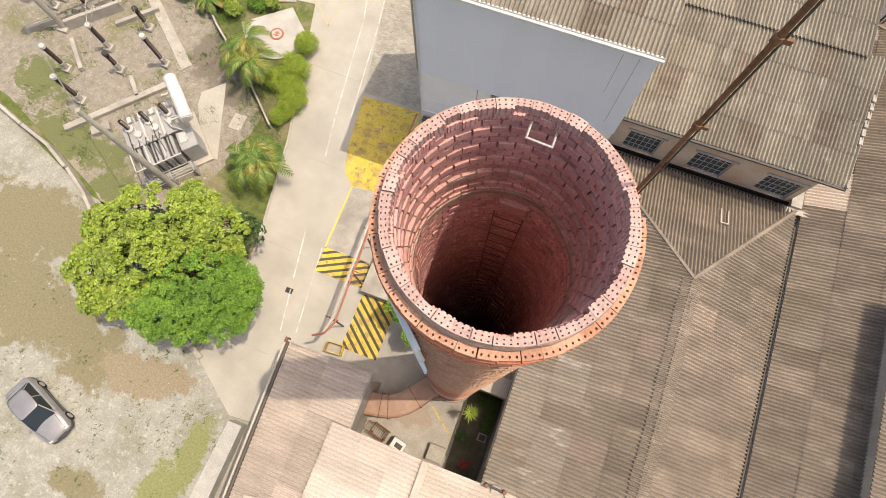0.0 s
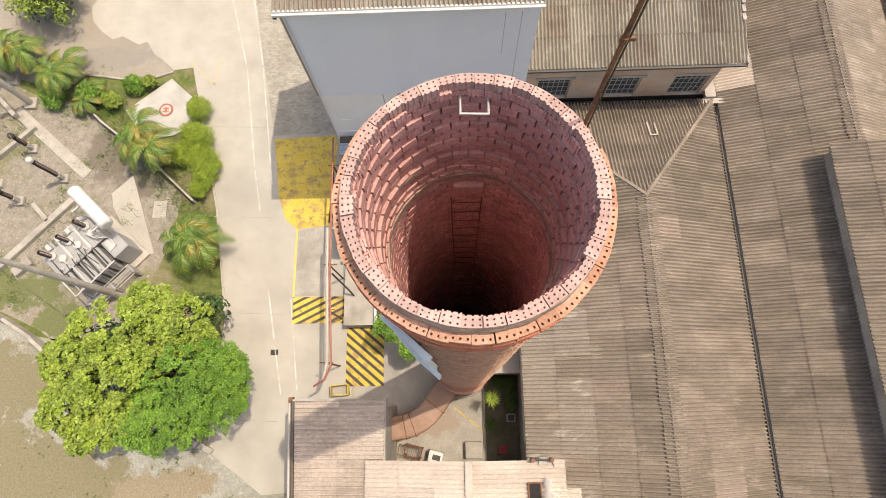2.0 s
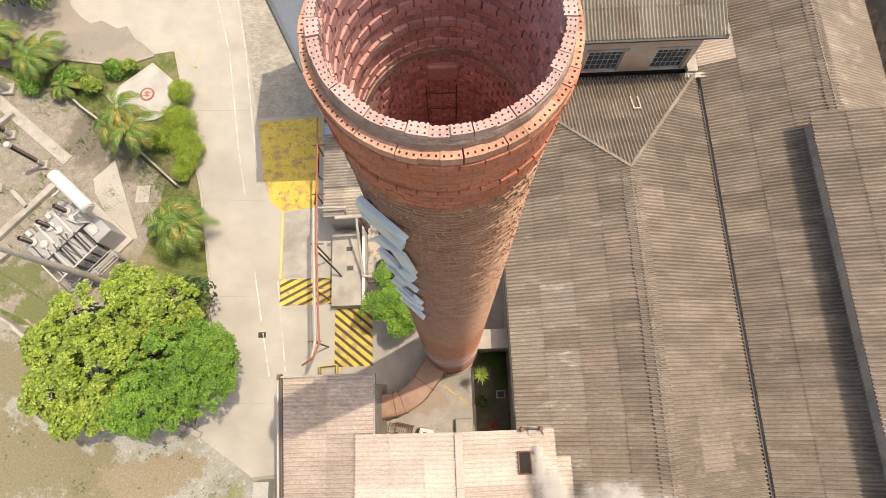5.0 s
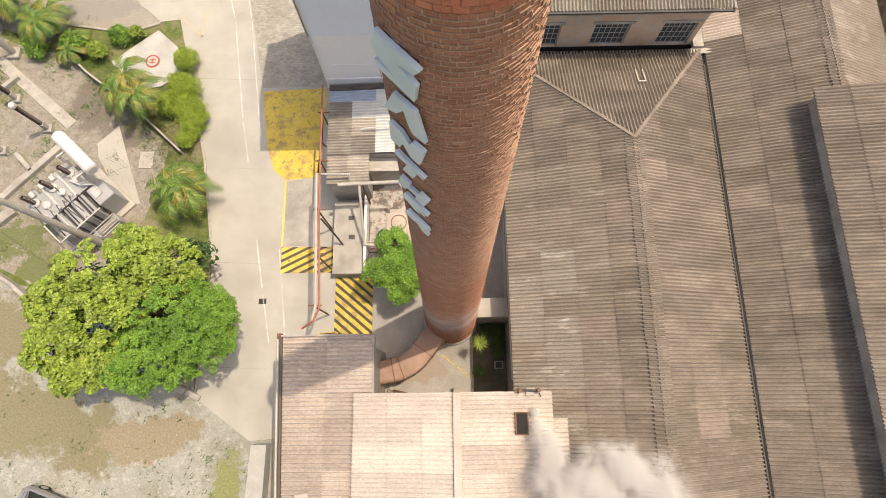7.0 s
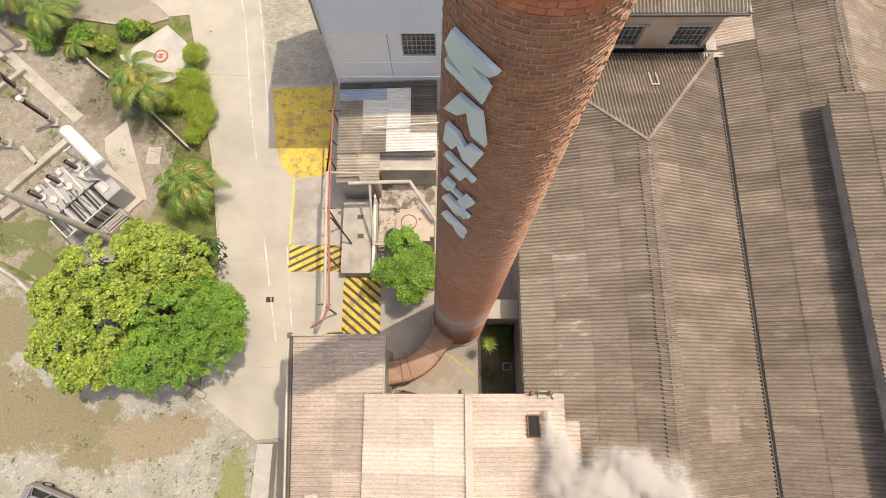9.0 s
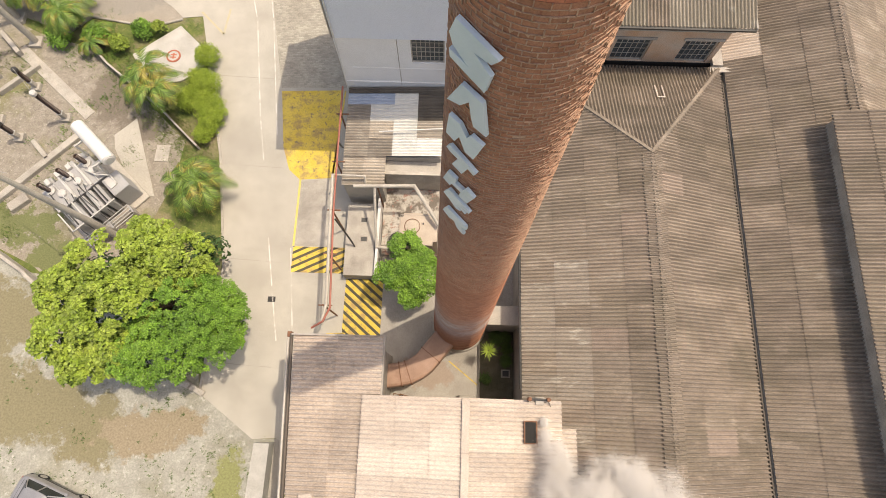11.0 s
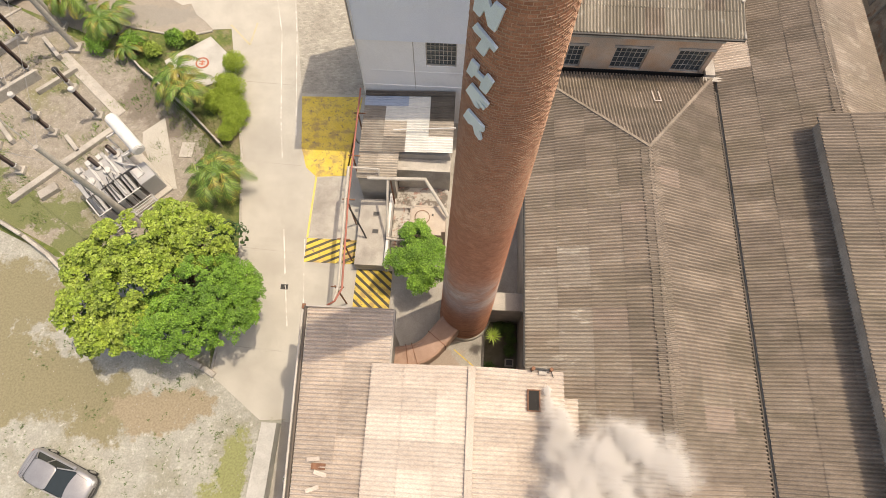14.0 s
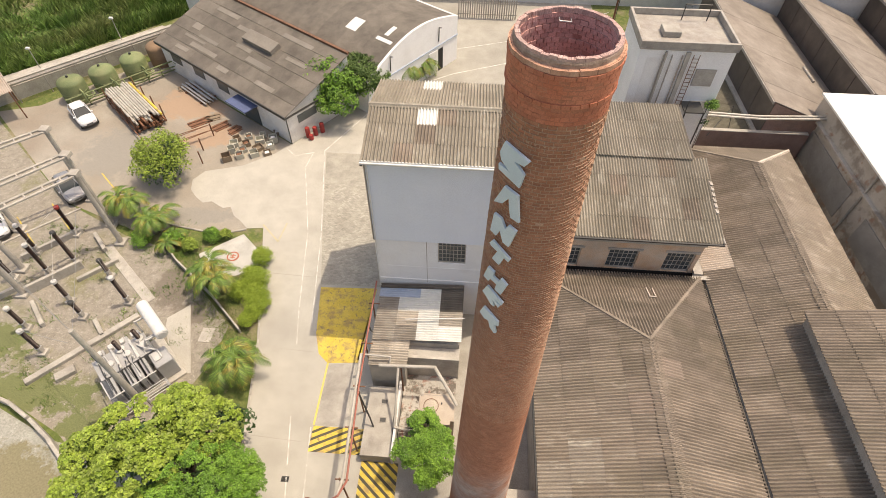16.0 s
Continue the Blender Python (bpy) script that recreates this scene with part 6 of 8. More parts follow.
up = thing("overhead_pipe", (-2.5, 7, 0), "thick grey overhead pipe with an elbow", "pipe")
part("run", tube([(-5.2, 6.95, 3.5), (-1.9, 7.05, 3.5), (-0.9, 5.5, 3.5), (-0.5, 4.9, 3.3)], 0.105, 12), M["pipe"], up)
part("drop", tube([(-4.05, 6.95, 3.45), (-4.05, 6.5, 3.2), (-4.05, 4.6, 1.5), (-4.05, 4.2, 1.3), (-3.4, 4.15, 1.1)], 0.075), M["pipe"], up)
part("prop", rods([((-3.9, 6.97, 0.2), (-3.9, 6.97, 3.42))], 0.05), M["rust"], up)
stray = thing("stack_stay", (-0.6, 9.0, 3.45), "thin white pipe lying on the annex roof", "pipe")
part("pipe", rods([((-3.4, 1.2, 0.12), (0.3, 1.4, 0.32))], 0.035), M["white"], stray, local=True)


# ---------------------------------------------------------------- substation
M["insulator"] = plain("brown glazed porcelain", (0.055, 0.03, 0.02), 0.3)
M["trafo"] = surface("grey transformer paint", (0.38, 0.38, 0.375), (0.46, 0.455, 0.45), 2.0, 0.5, 0.05, (0.24, 0.22, 0.20), 1.0, 0.4, 0.03, 40)
M["trafo_pale"] = surface("pale grey transformer paint", (0.56, 0.55, 0.52), (0.65, 0.635, 0.605), 2.0, 0.5, 0.05, (0.30, 0.28, 0.25), 1.0, 0.4, 0.03, 40)
M["wire"] = plain("dull aluminium wire", (0.35, 0.34, 0.32), 0.5, 0.5)


def insulator(loc, h, z0, cap="trafo_pale", lean=0.0):
    ob = thing("post_insulator", (loc[0], loc[1], 0), "brown ribbed porcelain post insulator on a concrete plinth", "insulator", "post insulators")
    part("plinth", boxes((-0.28, 0.28, -0.28, 0.28, -0.05, z0 * 0.35), (-0.13, 0.13, -0.13, 0.13, z0 * 0.35, z0), bevel=0.02), M["cement"], ob, local=True)
    prof = []
    n = max(6, round((h - z0 - 0.25) / 0.1))
    for i in range(n):
        z = z0 + 0.06 + (h - z0 - 0.3) * i / n
        prof += [(0.075, z), (0.15, z + 0.025), (0.075, z + 0.06)]
    part("porcelain", lathe(prof, 14), M["insulator"], ob, local=True)
    part("base_plate", boxes((-0.16, 0.16, -0.16, 0.16, z0, z0 + 0.06), bevel=0.01), M["galv"], ob, local=True)
    part("cap", lathe([(0.001, h), (0.15, h), (0.19, h - 0.05), (0.19, h - 0.22), (0.1, h - 0.27)], 16), M[cap], ob, local=True)
    return ob


for (x, y), h, cap in [((-31.33, 18.33), 3.3, "red"), ((-33.4, 16.4), 3.2, "trafo_pale"), ((-31.3, 14.4), 3.5, "trafo_pale"), ((-29.8, 15.5), 3.7, "dark_steel"), ((-28.5, 12.15), 2.5, "trafo_pale"),
                       ((-24.3, 12.35), 3.1, "trafo_pale"), ((-26.7, 14.5), 2.1, "dark_steel"), ((-30.3, 9.75), 2.6, "trafo_pale"), ((-28.15, 8.0), 2.9, "trafo_pale"), ((-33.7, 13.8), 2.2, "dark_steel"),
                       ((-26.9, 10.9), 2.0, "dark_steel")]:
    insulator((x, y), h, 0.75, cap)
for a, b, w, h in [((-28.1, 5.8), (-23.1, 11.3), 0.42, 0.3), ((-31.9, 12.6), (-29.2, 15.3), 0.25, 0.8), ((-28.5, 17.4), (-22.9, 12.6), 0.75, 0.08), ((-26.3, 6.2), (-25.4, 7.0), 0.6, 0.35), ((-36.9, 16.9), (-32.6, 21.2), 0.18, 0.12)]:
    d = Vector((b[0] - a[0], b[1] - a[1], 0))
    o = tagged(part("concrete_sleeper", boxes((-w / 2, w / 2, 0, d.length, -0.05, h), bevel=0.03), M["cement"]), "long weathered concrete sleeper in the gravel", "sleeper", "sleepers in the substation")
    o.matrix_basis = Matrix.Translation((*a, 0)) @ Matrix.Rotation(math.atan2(-d.x, d.y), 4, "Z")

for x, y, a, l, h in ((-32.6, 17.2, -45, 4.4, 0.5), (-27.9, 15.0, -45, 3.0, 0.35), (-30.2, 10.9, 45, 2.6, 0.4), (-25.4, 10.1, 45, 1.7, 0.3), (-33.6, 12.2, -45, 2.2, 0.45), (-29.0, 17.6, 45, 2.2, 0.5)):
    o = tagged(part("concrete_sleeper", boxes((-0.14, 0.14, -l / 2, l / 2, -0.05, h), bevel=0.03), M["cement"]), "short weathered concrete sleeper between the insulators", "sleeper", "sleepers in the substation")
    o.matrix_basis = Matrix.Translation((x, y, 0)) @ Matrix.Rotation(radians(a), 4, "Z")

# transformer: local x down the yard, y towards the garden
tr = thing("transformer", (-21.2, 7.0, 0), "large grey power transformer with radiators, bushings and conservator", "transformer", rz=-43)
part("skid", boxes((-1.7, 2.1, -2.0, 2.3, 0, 0.18), bevel=0.03), M["cement"], tr, local=True)
part("tank", boxes((-1.2, 0.3, -1.6, 1.5, 0.18, 1.75), bevel=0.05), M["trafo"], tr, local=True)
part("lid", boxes((-1.3, 0.4, -1.7, 1.6, 1.75, 1.84), bevel=0.02), M["trafo"], tr, local=True)
for i in range(5):
    y = -1.5 + i * 0.5
    part("radiator", boxes((0.38, 1.85, y, y + 0.36, 0.45, 1.72), bevel=0.05), M["trafo"], tr, local=True)
    part("radiator_header", rods([((0.4, y + 0.18, 1.82), (1.75, y + 0.18, 1.80))], 0.045), M["trafo_pale"] if i % 2 else M["dark_steel"], tr, local=True)
for i in range(4):
    y = -1.35 + i * 0.75
    part("rear_radiator", boxes((-2.0, -1.28, y, y + 0.5, 0.5, 1.6), bevel=0.04), M["trafo"], tr, local=True)
    part("radiator_header", rods([((-1.95, y + 0.25, 1.66), (-1.25, y + 0.25, 1.72))], 0.05), M["trafo_pale"], tr, local=True)
for y in (-1.25, 0.0, 1.2):
    part("bushing", lathe([(0.13, 1.84), (0.17, 1.92)] + [v for k in range(10) for v in ((0.07, 1.95 + k * 0.1), (0.14, 1.97 + k * 0.1), (0.07, 2.01 + k * 0.1))], 12, -0.95, y), M["insulator"], tr, local=True)
    part("bushing_seat", lathe([(0.12, 1.84), (0.27, 1.84), (0.27, 1.97), (0.2, 2.02), (0.12, 2.02)], 18, -0.95, y), M["trafo_pale"], tr, local=True)
    part("turret", lathe([(0.24, 1.84), (0.24, 2.0), (0.18, 2.05), (0.001, 2.06)], 18, -0.35, y * 0.85 + 0.2), M["trafo_pale"], tr, local=True)
for k in range(5):
    part("small_bushing", lathe([(0.05, 1.84), (0.1, 1.9), (0.05, 1.96), (0.09, 2.0), (0.05, 2.1), (0.001, 2.14)], 10, 0.15, -1.3 + k * 0.42), M["trafo_pale"], tr, local=True)
    part("cable", tube([(0.15, -1.3 + k * 0.42, 2.12), (0.7, -1.35 + k * 0.4, 2.15), (1.95, -1.5 + k * 0.45, 1.3), (2.15, -1.5 + k * 0.45, 0.9)], 0.02, 6), M["dark_steel"], tr, local=True)
bm = rods([((-2.15, 2.45, 3.25), (0.95, 2.45, 3.25))], 0.37, 24)
bmesh.ops.bevel(bm, geom=[e for e in bm.edges if len(e.link_faces) == 2 and e.calc_face_angle(0) > 1], offset=0.05, segments=2, affect="EDGES")
part("conservator", bm, M["white"], tr, "white cylindrical oil conservator", local=True)
part("end_flange", rods([((0.93, 2.45, 3.25), (0.99, 2.45, 3.25))], 0.24, 18), M["trafo_pale"], tr, local=True)
for x in (-1.5, 0.3):
    part("conservator_leg", boxes((x, x + 0.1, 1.5, 1.62, 1.7, 2.95), (x, x + 0.1, 1.6, 2.5, 2.82, 2.92)), M["trafo_pale"], tr, local=True)
part("oil_pipe", tube([(-0.2, 1.2, 1.84), (-0.1, 1.5, 2.5), (0.3, 2.1, 2.95)], 0.06), M["trafo_pale"], tr, local=True)
part("oil_pipe", tube([(-0.6, 0.9, 1.9), (0.2, 1.2, 2.2), (0.6, 1.7, 1.9), (1.3, 1.7, 1.9)], 0.05), M["trafo_pale"], tr, local=True)
for k in range(6):
    y = -1.42 + k * 0.5
    part("valve_pipe", tube([(-1.15, y, 1.9), (-0.6, y + 0.06, 2.02 + 0.05 * (k % 2)), (0.2, y, 1.95), (0.42, y, 1.86)], 0.032, 6), M["trafo_pale"] if k % 3 else M["dark_steel"], tr, local=True)
part("top_beam", boxes((-1.3, 0.4, -0.5, -0.4, 1.9, 2.0), (-1.3, 0.4, 0.62, 0.72, 1.9, 2.0)), M["trafo_pale"], tr, local=True)
part("frame_rail", tube([(0.5, -1.75, 1.9), (1.95, -1.75, 1.85), (1.95, 1.05, 1.85)], 0.04, 6), M["trafo_pale"], tr, local=True)
for k in range(4):
    part("relay_box", boxes((-1.75 + 0.02 * k, -1.35, -1.2 + k * 0.7, -0.95 + k * 0.7, 1.62, 1.95 + 0.05 * (k % 2)), bevel=0.02), M["trafo_pale"], tr, local=True)
part("cubicle", boxes((0.45, 1.75, 1.1, 2.15, 0.2, 1.75), bevel=0.04), M["trafo"], tr, "dark grey control cubicle", local=True)
part("cubicle_top", boxes((0.6, 1.3, 1.25, 1.7, 1.75, 1.83), bevel=0.01), M["trafo_pale"], tr, local=True)
for i in range(5):
    part("busbar", rods([((2.15 + i * 0.13, -1.9, 1.0 - 0.08 * i), (2.15 + i * 0.13, 1.2, 1.0 - 0.08 * i))], 0.03), M["galv"], tr, local=True)
for y in (-1.8, -0.3, 1.1):
    part("busbar_post", boxes((2.1, 2.75, y, y + 0.1, 0, 0.95)), M["galv"], tr, local=True)

# poles, gantry, wires
pole = thing("concrete_pole", (-19.6, 4.75, 0), "tall tapered concrete power pole", "pole")
part("shaft", rod(bmesh.new(), (0, 0, -0.1), (-0.15, 0.1, 9.0), 0.22, 0.12, 16), M["cement"], pole, local=True)
def gantry_frame(a, b, h=7.4):
    """A concrete post with a ladder beam from a to a second post beyond b."""
    ob = thing("concrete_gantry", (a[0], a[1], 0), "grey concrete gantry post with a ladder-like cross beam", "gantry", "gantries over the substation")
    d = Vector((b[0] - a[0], b[1] - a[1], 0))
    L = d.length + 2.5
    d.normalize()
    n = Vector((-d.y, d.x, 0))
    up = Vector((0, 0, 1))
    for k, q in enumerate((Vector((0, 0, 0)), d * L)):
        part("footing", boxes((q.x - 0.4, q.x + 0.4, q.y - 0.4, q.y + 0.4, -0.05, 0.25), bevel=0.03), M["cement"], ob, local=True)
        part("post", rod(bmesh.new(), q + up * 0.2, q + up * (h - 0.05), 0.21, 0.15, 12), M["cement"], ob, local=True)
        part("post_cap", boxes((q.x - 0.32, q.x + 0.32, q.y - 0.32, q.y + 0.32, h - 0.34, h), bevel=0.03), M["cement"], ob, local=True)
    for o in (-0.26, 0.26):
        part("beam", rods([(n * o + up * (h - 0.2), d * L + n * o + up * (h - 0.2))], 0.11, 6), M["cement"], ob, local=True)
    for t in np.arange(0.9, L, 1.15):
        part("rung", rods([(d * t - n * 0.24 + up * (h - 0.2), d * t + n * 0.24 + up * (h - 0.2))], 0.07, 6), M["cement"], ob, local=True)
    return ob


for a, b in (((-27.49, 17.85), (-30.57, 14.38)), ((-29.12, 19.69), (-31.95, 16.57)), ((-32.18, 22.36), (-34.32, 20.31))):
    gantry_frame(a, b)
wires = thing("overhead_wires", (-25, 10, 0), "thin slack overhead wires from gantry to pole", "wire")
top = Vector((-19.7, 4.8, 8.9))
for k, end in enumerate([(-27.49, 17.85, 7.3), (-31.3, 12.0, 8.5), (-32.5, 13.0, 10.0)]):
    pts = [top.lerp(Vector(end), t) - Vector((0, 0, 1.2 * t * (1 - t))) for t in np.linspace(0, 1, 7)]
    part("wire", tube(pts, 0.012, 5), M["wire"], wires)
for (a, b) in [((-24.3, 12.35, 3.1), (-26.7, 14.5, 2.1)), ((-28.5, 12.15, 2.5), (-29.8, 15.5, 3.7)), ((-28.15, 8.0, 2.9), (-24.7, 7.4, 2.8)), ((-31.3, 14.4, 3.5), (-31.33, 18.33, 3.3))]:
    part("wire", tube([a, b], 0.015, 5), M["wire"], wires)
# pale ragged kerb wall at the dirt's edge
fw = thing("boundary_wall", (-27, 3.7, 0), "low broken grey wall at the dirt yard's edge", "wall")
pts = [(-33.5, 6.0), (-30.5, 5.0), (-28, 4.3), (-26.2, 3.4), (-24.2, 2.2), (-22.6, 1.0)]
rr = random.Random(7)
for (x0, y0), (x1, y1) in zip(pts, pts[1:]):
    d = Vector((x1 - x0, y1 - y0, 0))
    m = Matrix.Translation((x0, y0, 0)) @ Matrix.Rotation(math.atan2(d.y, d.x), 4, "Z")
    part("wall_piece", boxes((0.01, d.length - 0.01, -0.11, 0.11, -0.05, rr.uniform(0.6, 0.95)), bevel=0.04, m=m), M["cement"], fw)


# ---------------------------------------------------------------- cars
M["silver"] = plain("silver car paint", (0.40, 0.39, 0.39), 0.32, 0.5, 0.0)
M["car_white"] = plain("white car paint", (0.75, 0.75, 0.74), 0.25, 0.0, 0.0)
M["tyre"] = plain("tyre rubber", (0.02, 0.02, 0.02), 0.85)
M["glass"] = plain("tinted car glass", (0.02, 0.03, 0.035), 0.06)
M["lamp"] = plain("clear headlamp plastic", (0.65, 0.66, 0.66), 0.15)


def car(loc, heading, paint, label, L=3.95):
    ob = thing("car", (loc[0], loc[1], loc[2]), label, "car", rz=heading)
    W = 0.83

    def smooth_part(name, bm, material, levels=2, label=""):
        bmesh.ops.recalc_face_normals(bm, faces=bm.faces)
        o = part(name, bm, material, ob, label, local=True, smooth=True)
        md = o.modifiers.new("round", "SUBSURF")
        md.levels = md.render_levels = levels
        return o

    # lower body: sections along the length (x forward)
    bm = bmesh.new()
    secs = [(-L / 2, 0.60, 0.44, 0.80), (-L / 2 + 0.08, 0.76, 0.32, 0.93), (-L * 0.38, W, 0.25, 0.97), (-L * 0.2, W, 0.22, 0.95), (0.1, W, 0.22, 0.94), (L * 0.22, W, 0.24, 0.94), (L * 0.34, 0.81, 0.26, 0.88), (L / 2 - 0.14, 0.74, 0.28, 0.78), (L / 2, 0.50, 0.38, 0.62)]
    rings = []
    for x, w, z0, z1 in secs:
        rings.append([bm.verts.new(p) for p in ((x, -w * 0.94, z0), (x, -w, z0 + 0.12), (x, -w, z1 - 0.16), (x, -w * 0.9, z1), (x, 0, z1 + 0.05), (x, w * 0.9, z1), (x, w, z1 - 0.16), (x, w, z0 + 0.12), (x, w * 0.94, z0))])
    for a, b in zip(rings, rings[1:]):
        for k in range(8):
            bm.faces.new((a[k], a[k + 1], b[k + 1], b[k]))
        bm.faces.new((a[8], a[0], b[0], b[8]))
    bm.faces.new(rings[0][::-1]), bm.faces.new(rings[-1])
    smooth_part("body", bm, paint)

    def hull(lo, hi):
        b = bmesh.new()
        r0, r1 = [b.verts.new(p) for p in lo], [b.verts.new(p) for p in hi]
        for k in range(4):
            b.faces.new((r0[k], r0[(k + 1) % 4], r1[(k + 1) % 4], r1[k]))
        b.faces.new(r1), b.faces.new(r0[::-1])
        bmesh.ops.bevel(b, geom=[e for e in b.edges if abs(e.verts[0].co.z - e.verts[1].co.z) > 0.2], offset=0.08, segments=3, affect="EDGES")
        bmesh.ops.recalc_face_normals(b, faces=b.faces)
        return b

    part("glasshouse", hull([(-L * 0.40, -0.70, 0.93), (L * 0.23, -0.73, 0.92), (L * 0.23, 0.73, 0.92), (-L * 0.40, 0.70, 0.93)],
                            [(-L * 0.29, -0.58, 1.40), (L * 0.03, -0.58, 1.42), (L * 0.03, 0.58, 1.42), (-L * 0.29, 0.58, 1.40)]), M["glass"], ob, "dark tinted windows", local=True, smooth=False)
    bm = bmesh.new()
    rows = []
    for k, x in enumerate((-L * 0.31, -L * 0.26, -L * 0.12, L * 0.0, L * 0.045)):
        w, zz = (0.50, 0.58, 0.61, 0.60, 0.53)[k], (1.39, 1.43, 1.46, 1.45, 1.42)[k]
        rows.append([bm.verts.new((x, y * w, zz - 0.035 * y * y)) for y in (-1, -0.5, 0, 0.5, 1)])
    for a, b in zip(rows, rows[1:]):
        for k in range(4):
            bm.faces.new((a[k], b[k], b[k + 1], a[k + 1]))
    edge = bmesh.ops.extrude_face_region(bm, geom=bm.faces[:])
    bmesh.ops.translate(bm, vec=(0, 0, 0.025), verts=[v for v in edge["geom"] if isinstance(v, bmesh.types.BMVert)])
    smooth_part("roof", bm, paint, 1)
    part("bonnet_seam", rods([((L * 0.245, -0.62, 0.955), (L * 0.46, -0.50, 0.80)), ((L * 0.245, 0.62, 0.955), (L * 0.46, 0.50, 0.80)), ((-L * 0.425, -0.62, 0.975), (-L * 0.425, 0.62, 0.975))], 0.008, 5), M["dark_steel"], ob, local=True)
    part("grille", boxes((L / 2 - 0.06, L / 2 - 0.005, -0.3, 0.3, 0.5, 0.6), bevel=0.01), M["dark_steel"], ob, local=True)
    for s in (-1, 1):
        for a, b in (((-L * 0.385, s * 0.68, 0.94), (-L * 0.285, s * 0.56, 1.41)), ((L * 0.225, s * 0.71, 0.93), (L * 0.03, s * 0.565, 1.42)), ((-L * 0.11, s * 0.735, 0.93), (-L * 0.12, s * 0.585, 1.42))):
            part("pillar", rods([(a, b)], 0.032, 6), paint, ob, local=True)
        part("mirror", boxes((L * 0.16, L * 0.20, s * 0.83 - 0.09, s * 0.83 + 0.07, 0.92, 1.03), bevel=0.02), paint, ob, local=True)
        part("headlight", boxes((L / 2 - 0.26, L / 2 - 0.07, s * 0.5 - 0.12, s * 0.5 + 0.12, 0.60, 0.735), bevel=0.03), M["lamp"], ob, local=True)
        part("tail_light", boxes((-L / 2 + 0.035, -L / 2 + 0.15, s * 0.56 - 0.09, s * 0.56 + 0.09, 0.62, 0.84), bevel=0.02), M["red"], ob, local=True)
        part("sill_trim", boxes((-L * 0.25, L * 0.25, s * 0.83 - 0.015, s * 0.83 + 0.015, 0.45, 0.53)), M["dark_steel"], ob, local=True)
        for x in (-L * 0.31, L * 0.33):
            wh = part("wheel", rods([((x, s * 0.62, 0.29), (x, s * 0.83, 0.29))], 0.29, 20), M["tyre"], ob, local=True)
            part("rim", rods([((x, s * 0.80, 0.29), (x, s * 0.838, 0.29))], 0.18, 14), M["galv"], wh, local=True)
    part("bumper", tube([(L / 2 - 0.3, -0.74, 0.43), (L / 2 - 0.06, -0.55, 0.43), (L / 2 + 0.01, 0, 0.43), (L / 2 - 0.06, 0.55, 0.43), (L / 2 - 0.3, 0.74, 0.43)], 0.075), M["dark_steel"], ob, local=True)
    part("rear_bumper", tube([(-L / 2 + 0.25, -0.76, 0.45), (-L / 2 + 0.04, -0.6, 0.45), (-L / 2 - 0.01, 0, 0.45), (-L / 2 + 0.04, 0.6, 0.45), (-L / 2 + 0.25, 0.76, 0.45)], 0.075), M["dark_steel"], ob, local=True)
    return ob


car((-19.9, -9.75, 0.012), -21, M["silver"], "silver hatchback parked on the dirt yard")
car((-38.4, 33.1, 0.02), -43, M["car_white"], "white hatchback parked by the pipe rack")
car((-34.3, 23.1, 0.02), -42, M["silver"], "silver hatchback parked in a marked bay")
car((-38.2, 18.6, 0.0), -42, M["car_white"], "white car parked at the yard edge")
for x, y in ((-33.0, 25.6), (-35.3, 21.6), (-37.3, 19.9)):
    stroke("bay_line", [(x, y), (x + 3.0, y - 2.7)], 0.1, M["yellow"], "faded yellow parking bay line", 0.026)

# ---------------------------------------------------------------- storage yard and far buildings
M["tank_green"] = surface("faded green tank paint", (0.17, 0.21, 0.09), (0.23, 0.27, 0.12), 1.2, 0.7, 0.1, (0.25, 0.19, 0.11), 0.6, 0.4, 0.1, 30)
M["tank_brown"] = surface("rusty brown tank paint", (0.27, 0.17, 0.10), (0.33, 0.22, 0.13), 1.2, 0.7, 0.1, (0.20, 0.12, 0.07), 0.6, 0.5, 0.05, 30)
for k, (x, y) in enumerate([(-40.8, 36.5), (-38.7, 38.7), (-36.6, 41.2), (-35.0, 43.9)]):
    tk = thing("process_tank", (x, y, 0), "rusty brown domed process tank" if k == 3 else "faded green domed process tank", "tank", "row of process tanks")
    mt = M["tank_brown"] if k == 3 else M["tank_green"]
    part("shell", lathe([(1.25, 0), (1.25, 1.9), (1.15, 2.15), (0.6, 2.38), (0.15, 2.45), (0.001, 2.45)], 28), mt, tk, local=True, smooth=True)
    part("nozzle", rods([((0, 0, 2.4), (0, 0, 2.62))], 0.12, 10), M["dark_steel"], tk, local=True)
    part("band", lathe([(1.25, 1.0), (1.28, 1.02), (1.28, 1.08), (1.25, 1.1)], 28), mt, tk, local=True)
    part("ring_pipe", tube([(1.1, -0.6, 1.5), (1.7, -1.1, 1.5), (1.9, -1.3, 0.5)], 0.09), M["tank_green"], tk, local=True)
wallb = thing("yard_wall", (-42, 41, 0), "long grey yard wall with pale coping", "wall", kind="structure")
part("masonry", boxes((-9, 10, -0.15, 0.15, 0, 2.0), m=Matrix.Rotation(math.atan2(13.0, 12.2), 4, "Z")), M["cement"], wallb, local=True)
part("coping", boxes((-9, 10, -0.22, 0.22, 2.0, 2.1), m=Matrix.Rotation(math.atan2(13.0, 12.2), 4, "Z")), M["cement"], wallb, local=True)
rackp = thing("yard_pipework", (-42, 40, 0), "long grey pipe runs along the yard wall", "pipes")
dd = Vector((0.684, 0.729, 0))
